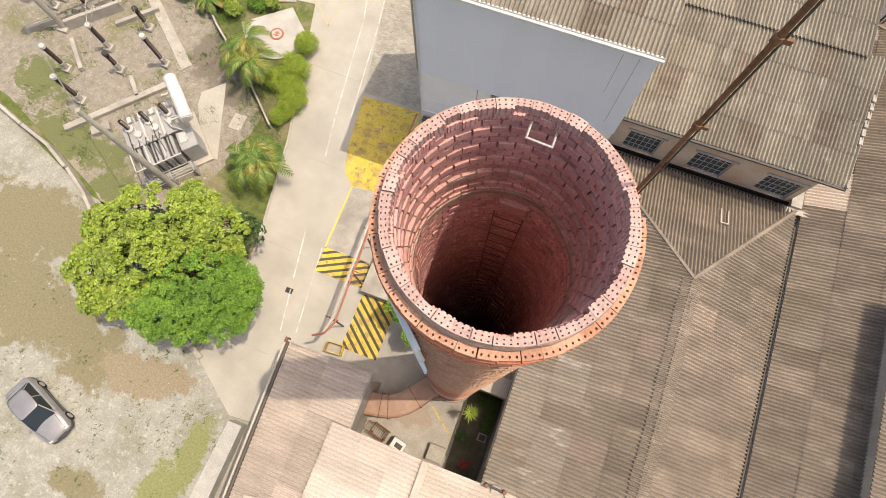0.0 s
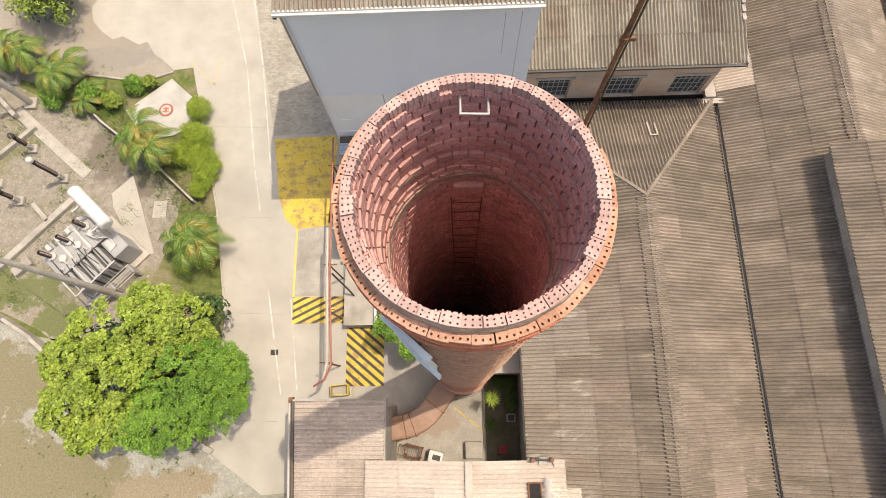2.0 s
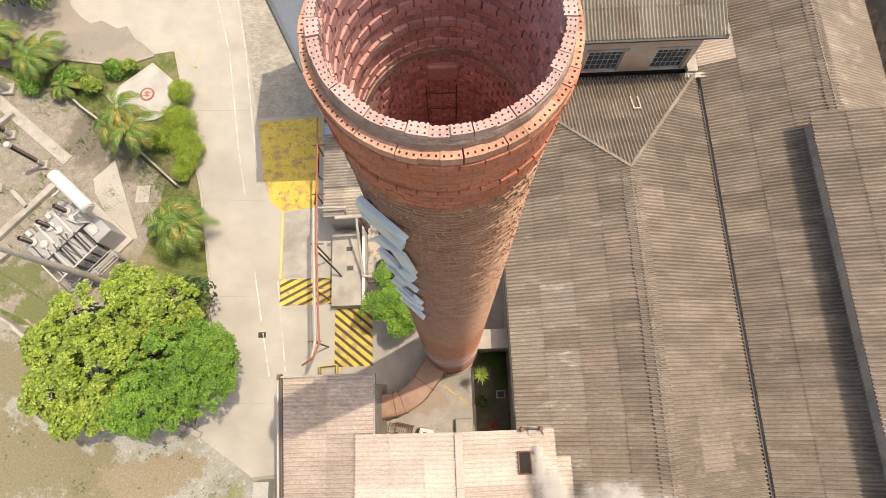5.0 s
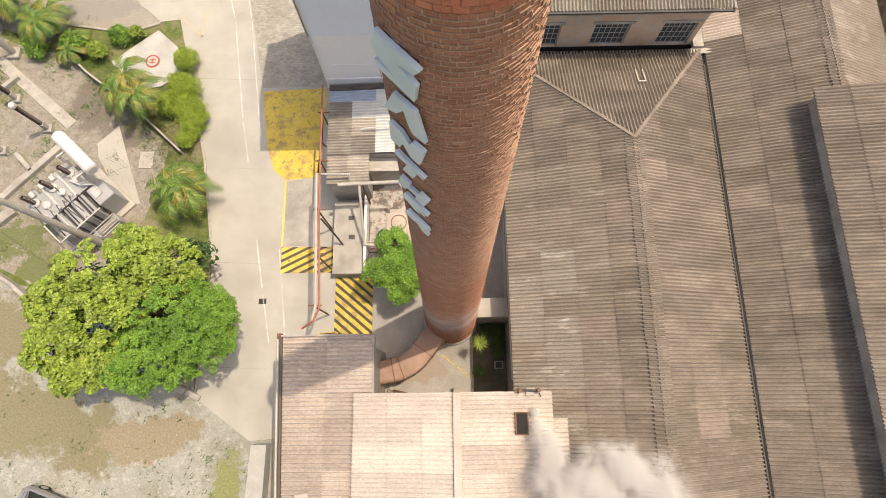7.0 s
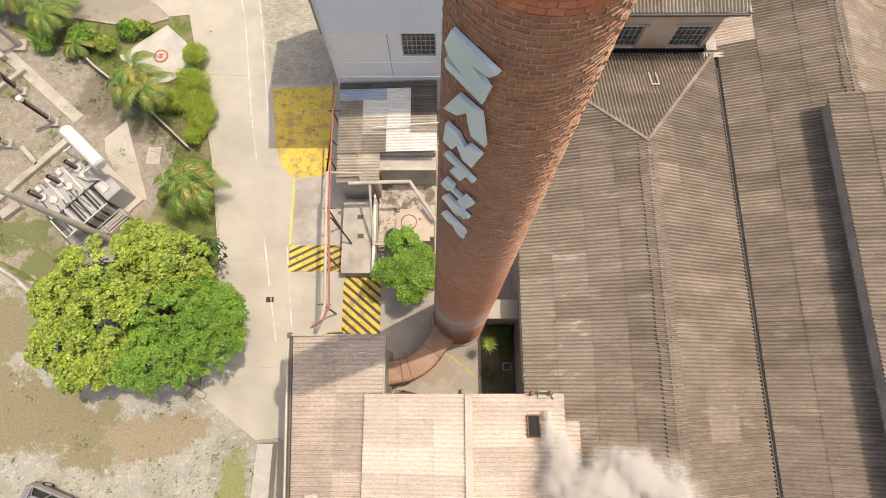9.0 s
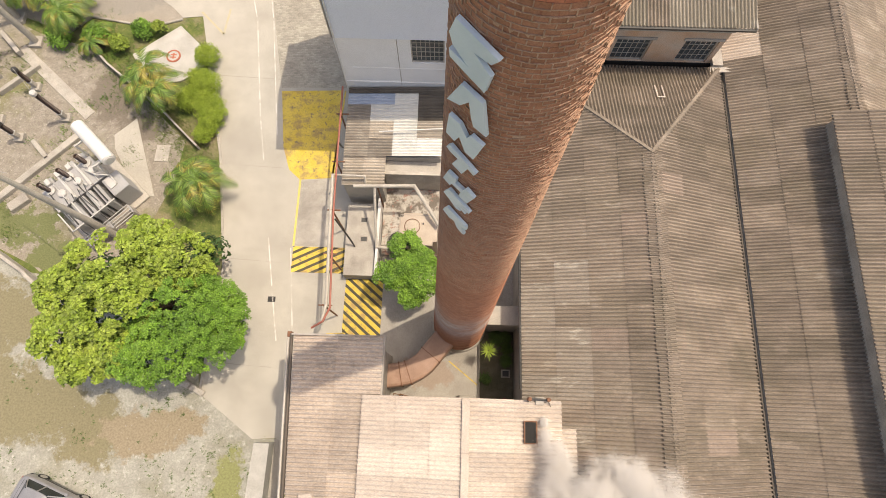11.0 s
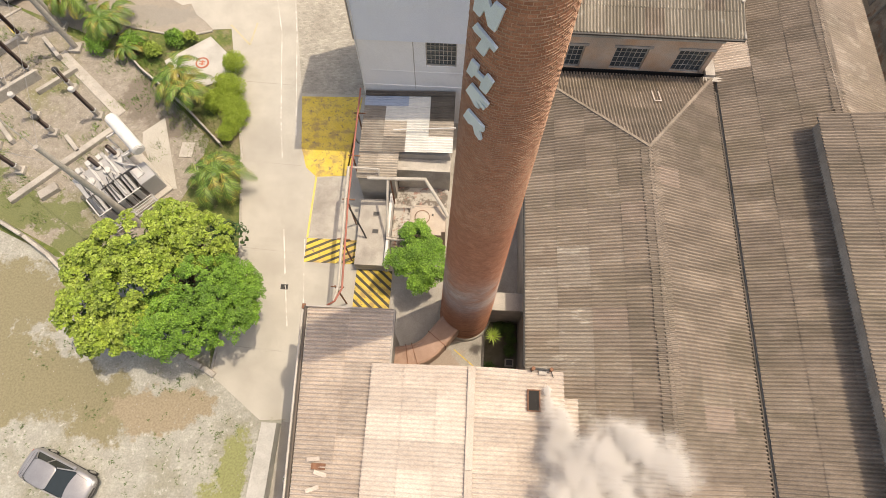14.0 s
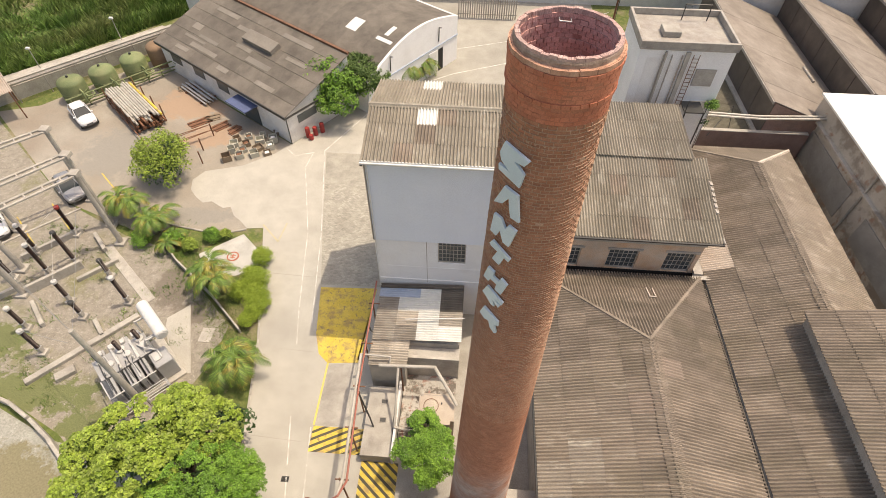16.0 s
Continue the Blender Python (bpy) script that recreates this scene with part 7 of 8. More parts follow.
for o, z in ((0.9, 2.2), (1.15, 2.2), (0.6, 1.7)):
    a = Vector((-42, 41, z)) - dd * 8 + Vector((0.729, -0.684, 0)) * o
    part("run", rods([(a, a + dd * 17)], 0.07), M["flash"], rackp)
for k in range(6):
    a = Vector((-42, 41, 0)) - dd * 7 + dd * 3.0 * k + Vector((0.729, -0.684, 0)) * 0.9
    part("post", rods([(a, a + Vector((0, 0, 2.2)))], 0.05), M["flash"], rackp)
tagged(part("outer_walk", prism([(-50, 38.2), (-37.6, 51.0), (-38.6, 52.0), (-51.2, 39.4)], -0.1, 0.06), M["cement"]), "grey concrete walk outside the wall", "pavement", "", "structure")
for x, y in ((-47.4, 41.1), (-41.9, 48.2)):
    lp = thing("yard_lamp", (x, y, 0), "small pale floodlight on a thin post", "lamp", "floodlights along the wall")
    part("post", rods([((0, 0, 0), (0, 0, 2.6))], 0.05), M["galv"], lp, local=True)
    part("head", boxes((-0.25, 0.15, -0.15, 0.15, 2.55, 2.75), bevel=0.03), M["white"], lp, local=True)
net = thing("process_pipework", (-37, 39, 0), "faded green pipe loops in front of the process tanks", "pipes")
side_n = Vector((0.729, -0.684, 0))
for o, z in ((1.75, 0.35), (1.95, 0.8), (1.75, 1.3)):
    a = Vector((-41.6, 35.4, z)) + side_n * o
    part("run", rods([(a, a + dd * 11.5)], 0.075), M["tank_green"], net)
for k in range(8):
    a = Vector((-41.6, 35.4, 0)) + side_n * 1.75 + dd * (0.4 + 1.5 * k)
    part("riser", rods([(a, a + Vector((0, 0, 1.35)))], 0.06), M["tank_green"], net)
    if k % 2:
        part("loop", tube([a + Vector((0, 0, 1.3)), a + side_n * 0.7 + Vector((0, 0, 1.3)), a + side_n * 0.7 + dd * 0.7 + Vector((0, 0, 1.3)), a + dd * 0.7 + Vector((0, 0, 1.3))], 0.07), M["tank_green"], net)
# tall grass beyond the wall
rr = random.Random(101)
V, F = [], []
for _ in range(34000):
    t, o = rr.uniform(-12, 20), rr.expovariate(0.11) + 1.5
    if o > 40:
        continue
    p = Vector((-44, 45, 0)) + dd * t + Vector((-0.729, 0.684, 0)) * o
    c = noise.noise(Vector((p.x * 0.22, p.y * 0.22, 5.0))) + 0.6 * noise.noise(Vector((p.x * 0.7, p.y * 0.7, 8.0)))
    if c < -0.35 and rr.random() < 0.7:
        continue
    h, w = max(0.3, 0.9 + 1.5 * c) * rr.uniform(0.7, 1.3), rr.uniform(0.05, 0.14)
    a = rr.uniform(0, 6.28)
    s, l = Vector((math.cos(a), math.sin(a), 0)) * w, Vector((rr.gauss(0, 0.45), rr.gauss(0, 0.45), h))
    b = len(V)
    V += [p - s, p + s, p + l]
    F.append((b, b + 1, b + 2))
M["blade"] = surface("tall green grass", (0.075, 0.16, 0.022), (0.15, 0.245, 0.045), 0.35, 0.7, 0.0, (0.19, 0.17, 0.065), 0.14, 0.7, 0.38, 20, island=True)
tg = mesh_part("tall_grass", V, F, M["blade"], None, "stuff", "dense tall green grass beyond the wall")
tg["category"] = "grass"

# stacked pipes on a rack
pk = thing("pipe_stack", (-33.8, 34.6, 0), "rack of pale and rusty steel pipes stacked in rows", "pipes", rz=-42)
for x in (-3.2, -1.0, 1.2, 3.2):
    part("rack_frame", boxes((x, x + 0.1, -1.5, -1.4, 0, 1.9), (x, x + 0.1, 1.4, 1.5, 0, 1.9), (x, x + 0.1, -1.4, 1.4, 0.1, 0.2)), M["rust"], pk, local=True)
rr = random.Random(17)
for r in range(5):
    for c in range(11):
        z = 0.32 + r * 0.25
        y = -1.25 + c * 0.24 + (0.12 if r % 2 else 0)
        L0, L1 = -3.9 + rr.uniform(0, 0.8), 3.6 + rr.uniform(-1.3, 0.4)
        col = M["rust"] if r < 3 or rr.random() < 0.15 else (M["yellow"] if c == 10 else M["pipe"])
        part("steel_pipe", rods([((L0, y, z), (L1, y, z))], 0.115, 8), col, pk, local=True)
pk2 = thing("pipe_stack", (-28.6, 38.0, 0), "low stack of galvanised tubes by the shed", "pipes", rz=-38)
for c in range(7):
    part("steel_pipe", rods([((-2.5, -0.7 + c * 0.2, 0.3 + 0.22 * (c % 2)), (2.2, -0.7 + c * 0.2, 0.3 + 0.22 * (c % 2)))], 0.09, 8), M["galv"], pk2, local=True)
for x in (-1.6, 1.2):
    part("bearer", boxes((x, x + 0.2, -0.9, 0.9, 0, 0.2)), M["rust"], pk2, local=True)
M["wood"] = surface("old grey pallet wood", (0.24, 0.18, 0.12), (0.33, 0.255, 0.18), 4.0, 0.9, 0.3, (0.15, 0.11, 0.08), 1.0, 0.5, 0.1, 40)
M["crate_grey"] = plain("grey plastic crate", (0.50, 0.48, 0.40), 0.6)
for k in range(16):
    x, y = -22.6 + (k % 4) * 1.15 + rr.uniform(-0.15, 0.15), 28.3 + (k // 4) * 0.95 + (k % 4) * 0.35 + rr.uniform(-0.15, 0.15)
    s, h = rr.uniform(0.27, 0.4), rr.uniform(0.3, 0.7)
    cr = thing("crate", (x, y, 0.03), "open grey crate of scrap in the yard", "crate", "crates in the yard", rz=rr.uniform(20, 50))
    mt = M["crate_grey"] if k % 3 else M["wood"]
    part("side", boxes((-s, s, -s, -s + 0.04, 0, h), (-s, s, s - 0.04, s, 0, h), (-s, -s + 0.04, -s + 0.04, s - 0.04, 0, h), (s - 0.04, s, -s + 0.04, s - 0.04, 0, h)), mt, cr, local=True)
    part("bottom", boxes((-s + 0.04, s - 0.04, -s + 0.04, s - 0.04, 0.0, 0.06)), mt, cr, local=True)
    if k % 2:
        part("scrap", boxes((-s * 0.7, s * 0.5, -s * 0.6, s * 0.6, 0.06, h * 0.8), bevel=0.05), M["rust"] if k % 4 == 1 else M["plaster"], cr, local=True)
for k, (x, y, l, a) in enumerate([(-27.0, 33.5, 2.4, 40), (-26.0, 34.3, 1.8, 30), (-24.8, 33.0, 2.0, 48), (-30.5, 39.6, 2.6, 50), (-23.3, 32.6, 1.6, 55)]):
    tb = thing("timber_pile", (x, y, 0.02), "loose pile of old boards and scrap", "timber", "scrap piles by the shed", rz=a)
    for j in range(4):
        part("board", boxes((-l / 2 + rr.uniform(0, 0.3), l / 2 - rr.uniform(0, 0.3), -0.5 + j * 0.26, -0.28 + j * 0.26, 0.05 * (j % 2), 0.06 + 0.05 * (j % 2))), M["wood"] if k % 2 else M["rust"], tb, local=True)
yf = thing("yard_fence", (-26, 29.5, 0), "rusty pipe fence round the storage yard", "fence")
fpts = [(-29.0, 28.0), (-27.4, 29.8), (-25.0, 31.6), (-24.6, 27.6), (-25.2, 29.4)]
for (x, y) in fpts:
    part("post", rods([((x, y, 0), (x, y, 1.4))], 0.06), M["rust"], yf)
for a, b in zip(fpts[:3], fpts[1:3] + fpts[:1]):
    for z in (0.7, 1.3):
        part("rail", rods([((*a, z), (*b, z))], 0.035), M["rust"], yf)
low = thing("guard_rail", (-31, 30, 0), "low rusty guard rail beside the pipe rack", "rail")
part("rail", rods([((-36.5, 35.0, 0.5), (-27.5, 26.6, 0.5))], 0.05), M["rust"], low)
for t in np.linspace(0, 1, 6):
    x, y = -36.5 + 9 * t, 35.0 - 8.4 * t
    part("post", rods([((x, y, 0), (x, y, 0.5))], 0.04), M["rust"], low)
bush("yard_tree", (-26.2, 25.3), 3.0, 3.1, "round yellowish tree in the storage yard", M["leaf_lime"], 71, "tree", trunk=0.1, dens=150, size=0.2)
bush("corner_tree", (-13.9, 36.3), 3.5, 4.0, "dark green tree at the far shed corner", M["leaf"], 72, "tree", trunk=0.14, dens=240, size=0.24, per=40)
bush("corner_tree", (-11.6, 38.2), 2.6, 3.4, "deep green tree at the far shed corner", M["leaf_weed"], 73, "tree", trunk=0.12, dens=240, size=0.24, per=40)
palm((-9.4, 40.6), 2.0, 2.1, 10, 97, 2)
palm((-8.0, 42.2), 2.0, 2.1, 10, 74, 3)
palm((-6.0, 43.6), 2.0, 2.1, 10, 75, 3)
for k, (x, y, r) in enumerate([(-20.4, 18.7, 0.6), (-21.8, 17.6, 0.55), (-23.3, 18.3, 0.7), (-19.3, 18.95, 0.4), (-25.8, 17.9, 0.7)]):
    bush("shrub", (x, y), r, 0.8, "loose green garden shrub", M["leaf_lime"] if k % 2 else M["leaf"], 76 + k, "shrub", "garden shrubs beside the road", dens=260, size=0.15)

# carport at the yard's west end
cp = thing("carport", (-45, 31.5, 0), "small brown corrugated carport on thin posts", "carport")
sheet_roof(cp, (-47.5, 29.5, 2.9), (0.70, 0.71, 0), (-0.71, 0.70, 0.1), 5.0, 4.0, M["roof_brown"], length=2.0, seed=33)
for x, y in ((-47.3, 29.6), (-44.2, 32.9), (-50.0, 32.4), (-46.8, 35.6)):
    part("post", rods([((x, y, 0), (x, y, 2.95))], 0.06), M["rust"], cp)

# far shed: lean-to bay and arched bay
FR = math.degrees(math.atan2(0.817, 0.577))
far_shed = thing("far_warehouse", (-17.25, 31, 0), "low white shed with patched grey felt roof", "warehouse", rz=FR)
part("wall", boxes((0, 8, 0, 0.25, 0, 3.1), (0, 0.25, 0.25, 20.4, 0, 3.1), (7.75, 8, 0.25, 26, 0, 5.6), (0.25, 7.75, 20.15, 20.4, 0, 3.1)), M["plaster"], far_shed, local=True)
bm = bmesh.new()
vs = [bm.verts.new(p) for p in ((0, 0, 3.1), (8, 0, 3.1), (8, 0, 5.7), (0, 0, 3.25), (0, 0.25, 3.1), (8, 0.25, 3.1), (8, 0.25, 5.7), (0, 0.25, 3.25))]
for f in ((0, 1, 2, 3), (4, 7, 6, 5), (0, 3, 7, 4), (3, 2, 6, 7), (1, 5, 6, 2)):
    bm.faces.new([vs[i] for i in f])
part("gable", bm, M["plaster"], far_shed, local=True)
rr = random.Random(41)
sl = (5.75 - 3.25) / 8.3
for i in range(6):
    for j in range(7):
        x0, y0 = -0.35 + i * 1.4, -0.35 + j * 3.0
        bm = boxes((0, 1.43, 0, 3.04, 0, 0.05))
        bm.transform(Matrix.Translation((x0, y0, 3.22 + i * 1.4 * sl + rr.uniform(0, 0.012))) @ Matrix.Rotation(-math.atan(sl), 4, "Y"))
        part("felt_sheet", bm, M["roof_dark"], far_shed, local=True)
M["felt_pale"] = surface("grey repair felt", (0.225, 0.20, 0.165), (0.30, 0.27, 0.23), 1.0, 0.9, 0.2, (0.14, 0.125, 0.11), 0.5, 0.5, 0.08, 20)
for x0, y0, w_, l_ in ((1.2, 12.0, 0.5, 4.2), (2.4, 13.2, 0.4, 3.0), (3.4, 9.0, 0.45, 2.2), (1.0, 3.0, 0.5, 2.6), (6.0, 14.0, 0.5, 3.6), (4.6, 2.2, 0.4, 2.8), (1.9, 14.6, 0.3, 3.4), (0.4, 9.2, 0.5, 1.6), (0.3, 15.6, 0.45, 2.0), (2.6, 5.4, 0.6, 3.4), (6.6, 3.4, 0.5, 4.2), (3.0, 16.8, 0.8, 1.4), (5.2, 11.4, 0.5, 1.8)):
    bm = boxes((0, w_, 0, l_, 0, 0.02))
    bm.transform(Matrix.Translation((x0, y0, 3.29 + (x0 + 0.35) * sl)) @ Matrix.Rotation(-math.atan(sl), 4, "Y"))
    part("repair_strip", bm, M["felt_pale"], far_shed, local=True)
bm = boxes((0, 1.3, 0, 4.4, -0.1, 0.45), bevel=0.03)
bm.transform(Matrix.Translation((4.3, 6.6, 3.3 + 4.65 * sl)) @ Matrix.Rotation(-math.atan(sl), 4, "Y"))
part("roof_box", bm, M["felt_pale"], far_shed, local=True)
part("step_gutter", boxes((7.85, 8.1, -0.3, 26, 5.7, 5.95)), M["rust"], far_shed, local=True)
part("fascia", boxes((-0.42, -0.33, -0.35, 20.6, 3.02, 3.3), (-0.35, 8.0, -0.42, -0.34, 3.05, 3.2)), M["dark_steel"], far_shed, local=True)
M["canopy_blue"] = plain("dark blue canvas", (0.10, 0.13, 0.25), 0.7)
part("door_canopy", boxes((-1.5, -0.05, 4.2, 7.2, 2.3, 2.38), m=Matrix()), M["canopy_blue"], far_shed, "blue sheet canopy over the side door", local=True)
# dark panel on the wall face paints the unlit doorway; the wall is closed
part("side_door", boxes((-0.05, -0.01, 4.4, 7.0, 0, 2.2)), M["glass_dark"], far_shed, "dark panel for the unlit side doorway", local=True)
part("front_window", boxes((1.2, 3.4, -0.05, -0.01, 1.7, 2.5)), M["glass_dark"], far_shed, local=True)
part("downpipe", tube([(-0.1, -0.1, 3.1), (-0.1, -0.1, 0.1)], 0.05), M["dark_steel"], far_shed, local=True)
for k in range(3):
    part("side_window", boxes((-0.04, -0.01, 8.8 + k * 4, 10.6 + k * 4, 1.6, 2.5)), M["glass_dark"], far_shed, local=True)
arch = thing("arched_shed", (-12.6, 37.5, 0), "white arched shed with dark curved roof", "warehouse", rz=FR)
AW, AE, AT = 13.8, 5.0, 6.4
N = 22


def arc_z(t):
    return 3.6 + (AE - 3.6) * t + (AT - AE) * 1.25 * math.sin(math.pi * t)


bm = bmesh.new()
fr = []
for y in (-2.4, -2.15):
    lo = [bm.verts.new((AW * i / N, y, 0)) for i in range(N + 1)]
    hi = [bm.verts.new((AW * i / N, y, arc_z(i / N))) for i in range(N + 1)]
    for i in range(N):
        bm.faces.new((lo[i], lo[i + 1], hi[i + 1], hi[i]))
    fr.append(hi)
for i in range(N):
    bm.faces.new((fr[0][i], fr[0][i + 1], fr[1][i + 1], fr[1][i]))
bmesh.ops.recalc_face_normals(bm, faces=bm.faces)
part("front_wall", bm, M["whitewash"], arch, local=True)
part("side_wall", boxes((AW - 0.25, AW, -2.1, 28, 0, AE), (0, 0.25, -2.1, 28, 0, 3.6)), M["white"], arch, local=True)
for k in range(10):
    bm = bmesh.new()
    a = [bm.verts.new((AW * i / N, -2.1 + k * 3, arc_z(i / N) - 0.1 + 0.015 * (k % 2))) for i in range(N + 1)]
    b = [bm.verts.new((AW * i / N, 0.95 + k * 3, arc_z(i / N) - 0.1 + 0.015 * (k % 2))) for i in range(N + 1)]
    for i in range(N):
        bm.faces.new((a[i], a[i + 1], b[i + 1], b[i]))
    part("roof_strip", bm, M["roof_dark"], arch, local=True)
for x0, x1, y0, y1 in ((4.0, 5.6, 3.0, 4.4), (4.2, 4.6, -1.6, 0.4), (5.0, 6.4, -0.6, -0.1)):
    bm = bmesh.new()
    xs_ = np.linspace(x0, x1, 5)
    g = [[bm.verts.new((x, y, arc_z(x / AW) - 0.06 + dz)) for x in xs_] for y, dz in ((y0, -0.03), (y0, 0.0), (y1, 0.0), (y1, -0.03))]
    for a, b in zip(g, g[1:]):
        for k in range(4):
            bm.faces.new((a[k], a[k + 1], b[k + 1], b[k]))
    bmesh.ops.recalc_face_normals(bm, faces=bm.faces)
    part("skylight", bm, M["roof_white"], arch, local=True)
part("sliding_door", boxes((9.0, 10.4, -2.52, -2.42, 0, 2.6)), M["plaster"], arch, local=True)
# black panel on the front wall paints the dark of the doorway
part("doorway", boxes((10.4, 11.3, -2.44, -2.41, 0, 2.5)), M["unlit_black"], arch, "black panel for an unlit doorway", local=True)
part("canopy_band", boxes((0.5, AW, -2.5, -2.41, 2.9, 3.0)), M["sheet_blue"], arch, local=True)
for x in (3.2, 10.6):
    part("wall_lamp", tube([(x, -2.45, 3.4), (x, -2.5, 4.9), (x, -2.8, 5.0)], 0.05), M["dark_steel"], arch, local=True)
for k, (x, y, h) in enumerate([(-15.95, 32.1, 1.1), (-15.35, 32.5, 0.9), (-14.8, 33.0, 1.0), (-15.6, 31.8, 0.5)]):
    ex = thing("fire_drum", (x, y, 0.03), "red fire equipment drum by the shed wall", "drum", "red drums by the shed")
    part("shell", lathe([(0.001, h), (0.19, h), (0.22, h - 0.06), (0.22, 0.04), (0.2, 0)], 18), M["red"], ex, local=True)
    part("band", lathe([(0.22, h * 0.5), (0.235, h * 0.5 + 0.02), (0.235, h * 0.5 + 0.05), (0.22, h * 0.5 + 0.07)], 18), M["red"], ex, local=True)

# ---------------------------------------------------------------- east side
right_house = thing("east_building", (34, 20, 0), "tall stained grey building with a white flat roof", "building")
M["tan_render"] = surface("stained tan render", (0.50, 0.44, 0.36), (0.60, 0.54, 0.455), 0.6, 0.9, 0.3, (0.30, 0.25, 0.20), 0.35, 0.8, 0.0, 18, edge=(0.5, 0.58), fleck=((0.40, 0.26, 0.19), 0.8))
part("wall", boxes((27.0, 48, 6, 30.4, 0, 8.0)), M["tan_render"], right_house)
part("roof", boxes((26.8, 48.2, 5.8, 30.6, 8.0, 8.18), bevel=0.03), M["roof_white"], right_house)
part("dark_band", boxes((26.93, 26.99, 22.0, 29.5, 3.0, 5.6), (26.93, 26.99, 10.0, 19.5, 3.2, 5.4)), M["concrete_dark"], right_house)
part("downpipe", tube([(26.9, 21.0, 8.0), (26.9, 21.0, 0)], 0.08), M["cement"], right_house)
part("ledge", boxes((26.7, 27.0, 6, 30.4, 6.3, 6.45)), M["tan_render"], right_house)
tagged(part("alley", boxes((24.4, 27.0, -25, 31, -0.05, 0.04)), M["concrete_dark"]), "dark narrow alley between buildings", "pavement", "", "structure")
wt = thing("water_tower", (14.6, 28.6, 0), "square rendered concrete water tower", "tower")
part("tower", boxes((11.3, 17.7, 26.8, 31.6, 0, 13.2), bevel=0.03), M["whitewash"], wt)
for d in ((11.2, 17.8, 26.7, 26.9, 13.35, 13.8), (11.2, 17.8, 31.5, 31.7, 13.35, 13.8), (11.2, 11.4, 26.9, 31.5, 13.35, 13.8), (17.6, 17.8, 26.9, 31.5, 13.35, 13.8)):
    part("parapet", boxes(d, bevel=0.02), M["flash"], wt)
part("hatch", boxes((13.0, 14.2, 28.2, 29.4, 13.35, 13.75), bevel=0.03), M["cement"], wt)
part("roof_rail", tube([(14.8, 30.8, 13.35), (14.8, 30.8, 14.5), (16.6, 30.8, 14.5), (16.6, 30.8, 13.35)], 0.04, 6), M["dark_steel"], wt)
part("recess", boxes((11.9, 12.8, 26.78, 26.797, 8.6, 12.6)), M["plaster"], wt)
part("vent_panel", boxes((15.5, 16.9, 26.72, 26.797, 10.6, 11.9), bevel=0.01), M["cement"], wt)
for x in (12.95, 13.5, 14.2):
    part("riser_pipe", rods([((x, 26.68, 6.0), (x, 26.68, 12.9))], 0.05, 6), M["flash"], wt)
part("top_slab", boxes((11.2, 17.8, 26.7, 31.7, 13.2, 13.35), bevel=0.03), M["flash"], wt)
part("pilaster", boxes((13.0, 13.12, 26.6, 26.8, 6, 13.1), (14.4, 14.7, 26.65, 26.8, 6, 13.1)), M["cement"], wt)
part("ladder", rods([((14.9, 26.65, 7), (14.9, 26.6, 13)), ((15.3, 26.65, 7), (15.3, 26.6, 13))] + [((14.9, 26.64, 7.3 + k * 0.3), (15.3, 26.64, 7.3 + k * 0.3)) for k in range(19)], 0.025, 6), M["rust"], wt)
part("platform", boxes((15.3, 16.7, 25.4, 26.8, 9.2, 9.28), (15.3, 15.38, 25.4, 25.48, 5.2, 9.2), (16.62, 16.7, 25.4, 25.48, 5.2, 9.2)), M["dark_steel"], wt)
part("rail", rods([((15.3, 25.4, 10.2), (16.7, 25.4, 10.2)), ((15.3, 25.4, 9.2), (15.3, 25.4, 10.2)), ((16.7, 25.4, 9.2), (16.7, 25.4, 10.2))], 0.03, 6), M["dark_steel"], wt)
wt.location.x -= 0.7
bush("wall_weed", (16.7, 26.4), 0.5, 9.4, "green weed growing from the tower wall", M["leaf"], 95, "plant", trunk=0.03, dens=260, size=0.13)
link = thing("pipe_bridge", (22, 28.6, 0), "pale pipes bridging tower and east building", "pipes")
for o in (0, 0.35):
    part("pipe", tube([(17.0, 28.6 + o, 7.0), (22.0, 28.5 + o, 6.9), (27.0, 28.7 + o, 7.0)], 0.09), M["pipe"], link)
yardlow = thing("low_shed", (20.5, 31, 0), "low shed with a dull corrugated roof between the factory bays", "shed")
M["roof_moss"] = surface("mossy fibre cement", (0.17, 0.155, 0.115), (0.235, 0.21, 0.16), 1.6, 0.9, 0.25, (0.11, 0.11, 0.07), 0.4, 0.6, 0.12, 25)
M["wall_red"] = surface("stained red-brown render", (0.27, 0.165, 0.13), (0.34, 0.225, 0.185), 0.8, 0.9, 0.3, (0.18, 0.13, 0.10), 0.5, 0.6, 0.0, 18)
part("wall", boxes((18.0, 22.8, 29.2, 44, 0, 4.6)), M["cement"], yardlow)
yl = Vector((-4.9, 0, 0.5))
sheet_roof(yardlow, (22.85, 29.0, 4.75), (0, 1, 0), yl, 15, yl.length, M["roof_moss"], length=2.5, seed=19, amp=0.04)
part("front_wall", boxes((18.0, 26.6, 28.9, 29.15, 0, 5.3)), M["wall_red"], yardlow)
part("coping", boxes((17.9, 26.6, 28.85, 29.2, 5.3, 5.38), bevel=0.01), M["cement"], yardlow)
part("lean_brace", rods([((18.6, 28.7, 4.9), (20.6, 30.6, 6.6)), ((20.6, 30.6, 6.6), (20.5, 29.4, 4.9))], 0.03, 6), M["dark_steel"], yardlow)
tagged(part("back_yard", boxes((14.4, 26.9, 27.25, 28.85, -0.05, 0.05)), M["concrete_dark"]), "narrow grey passage behind the bay", "pavement", "", "structure")
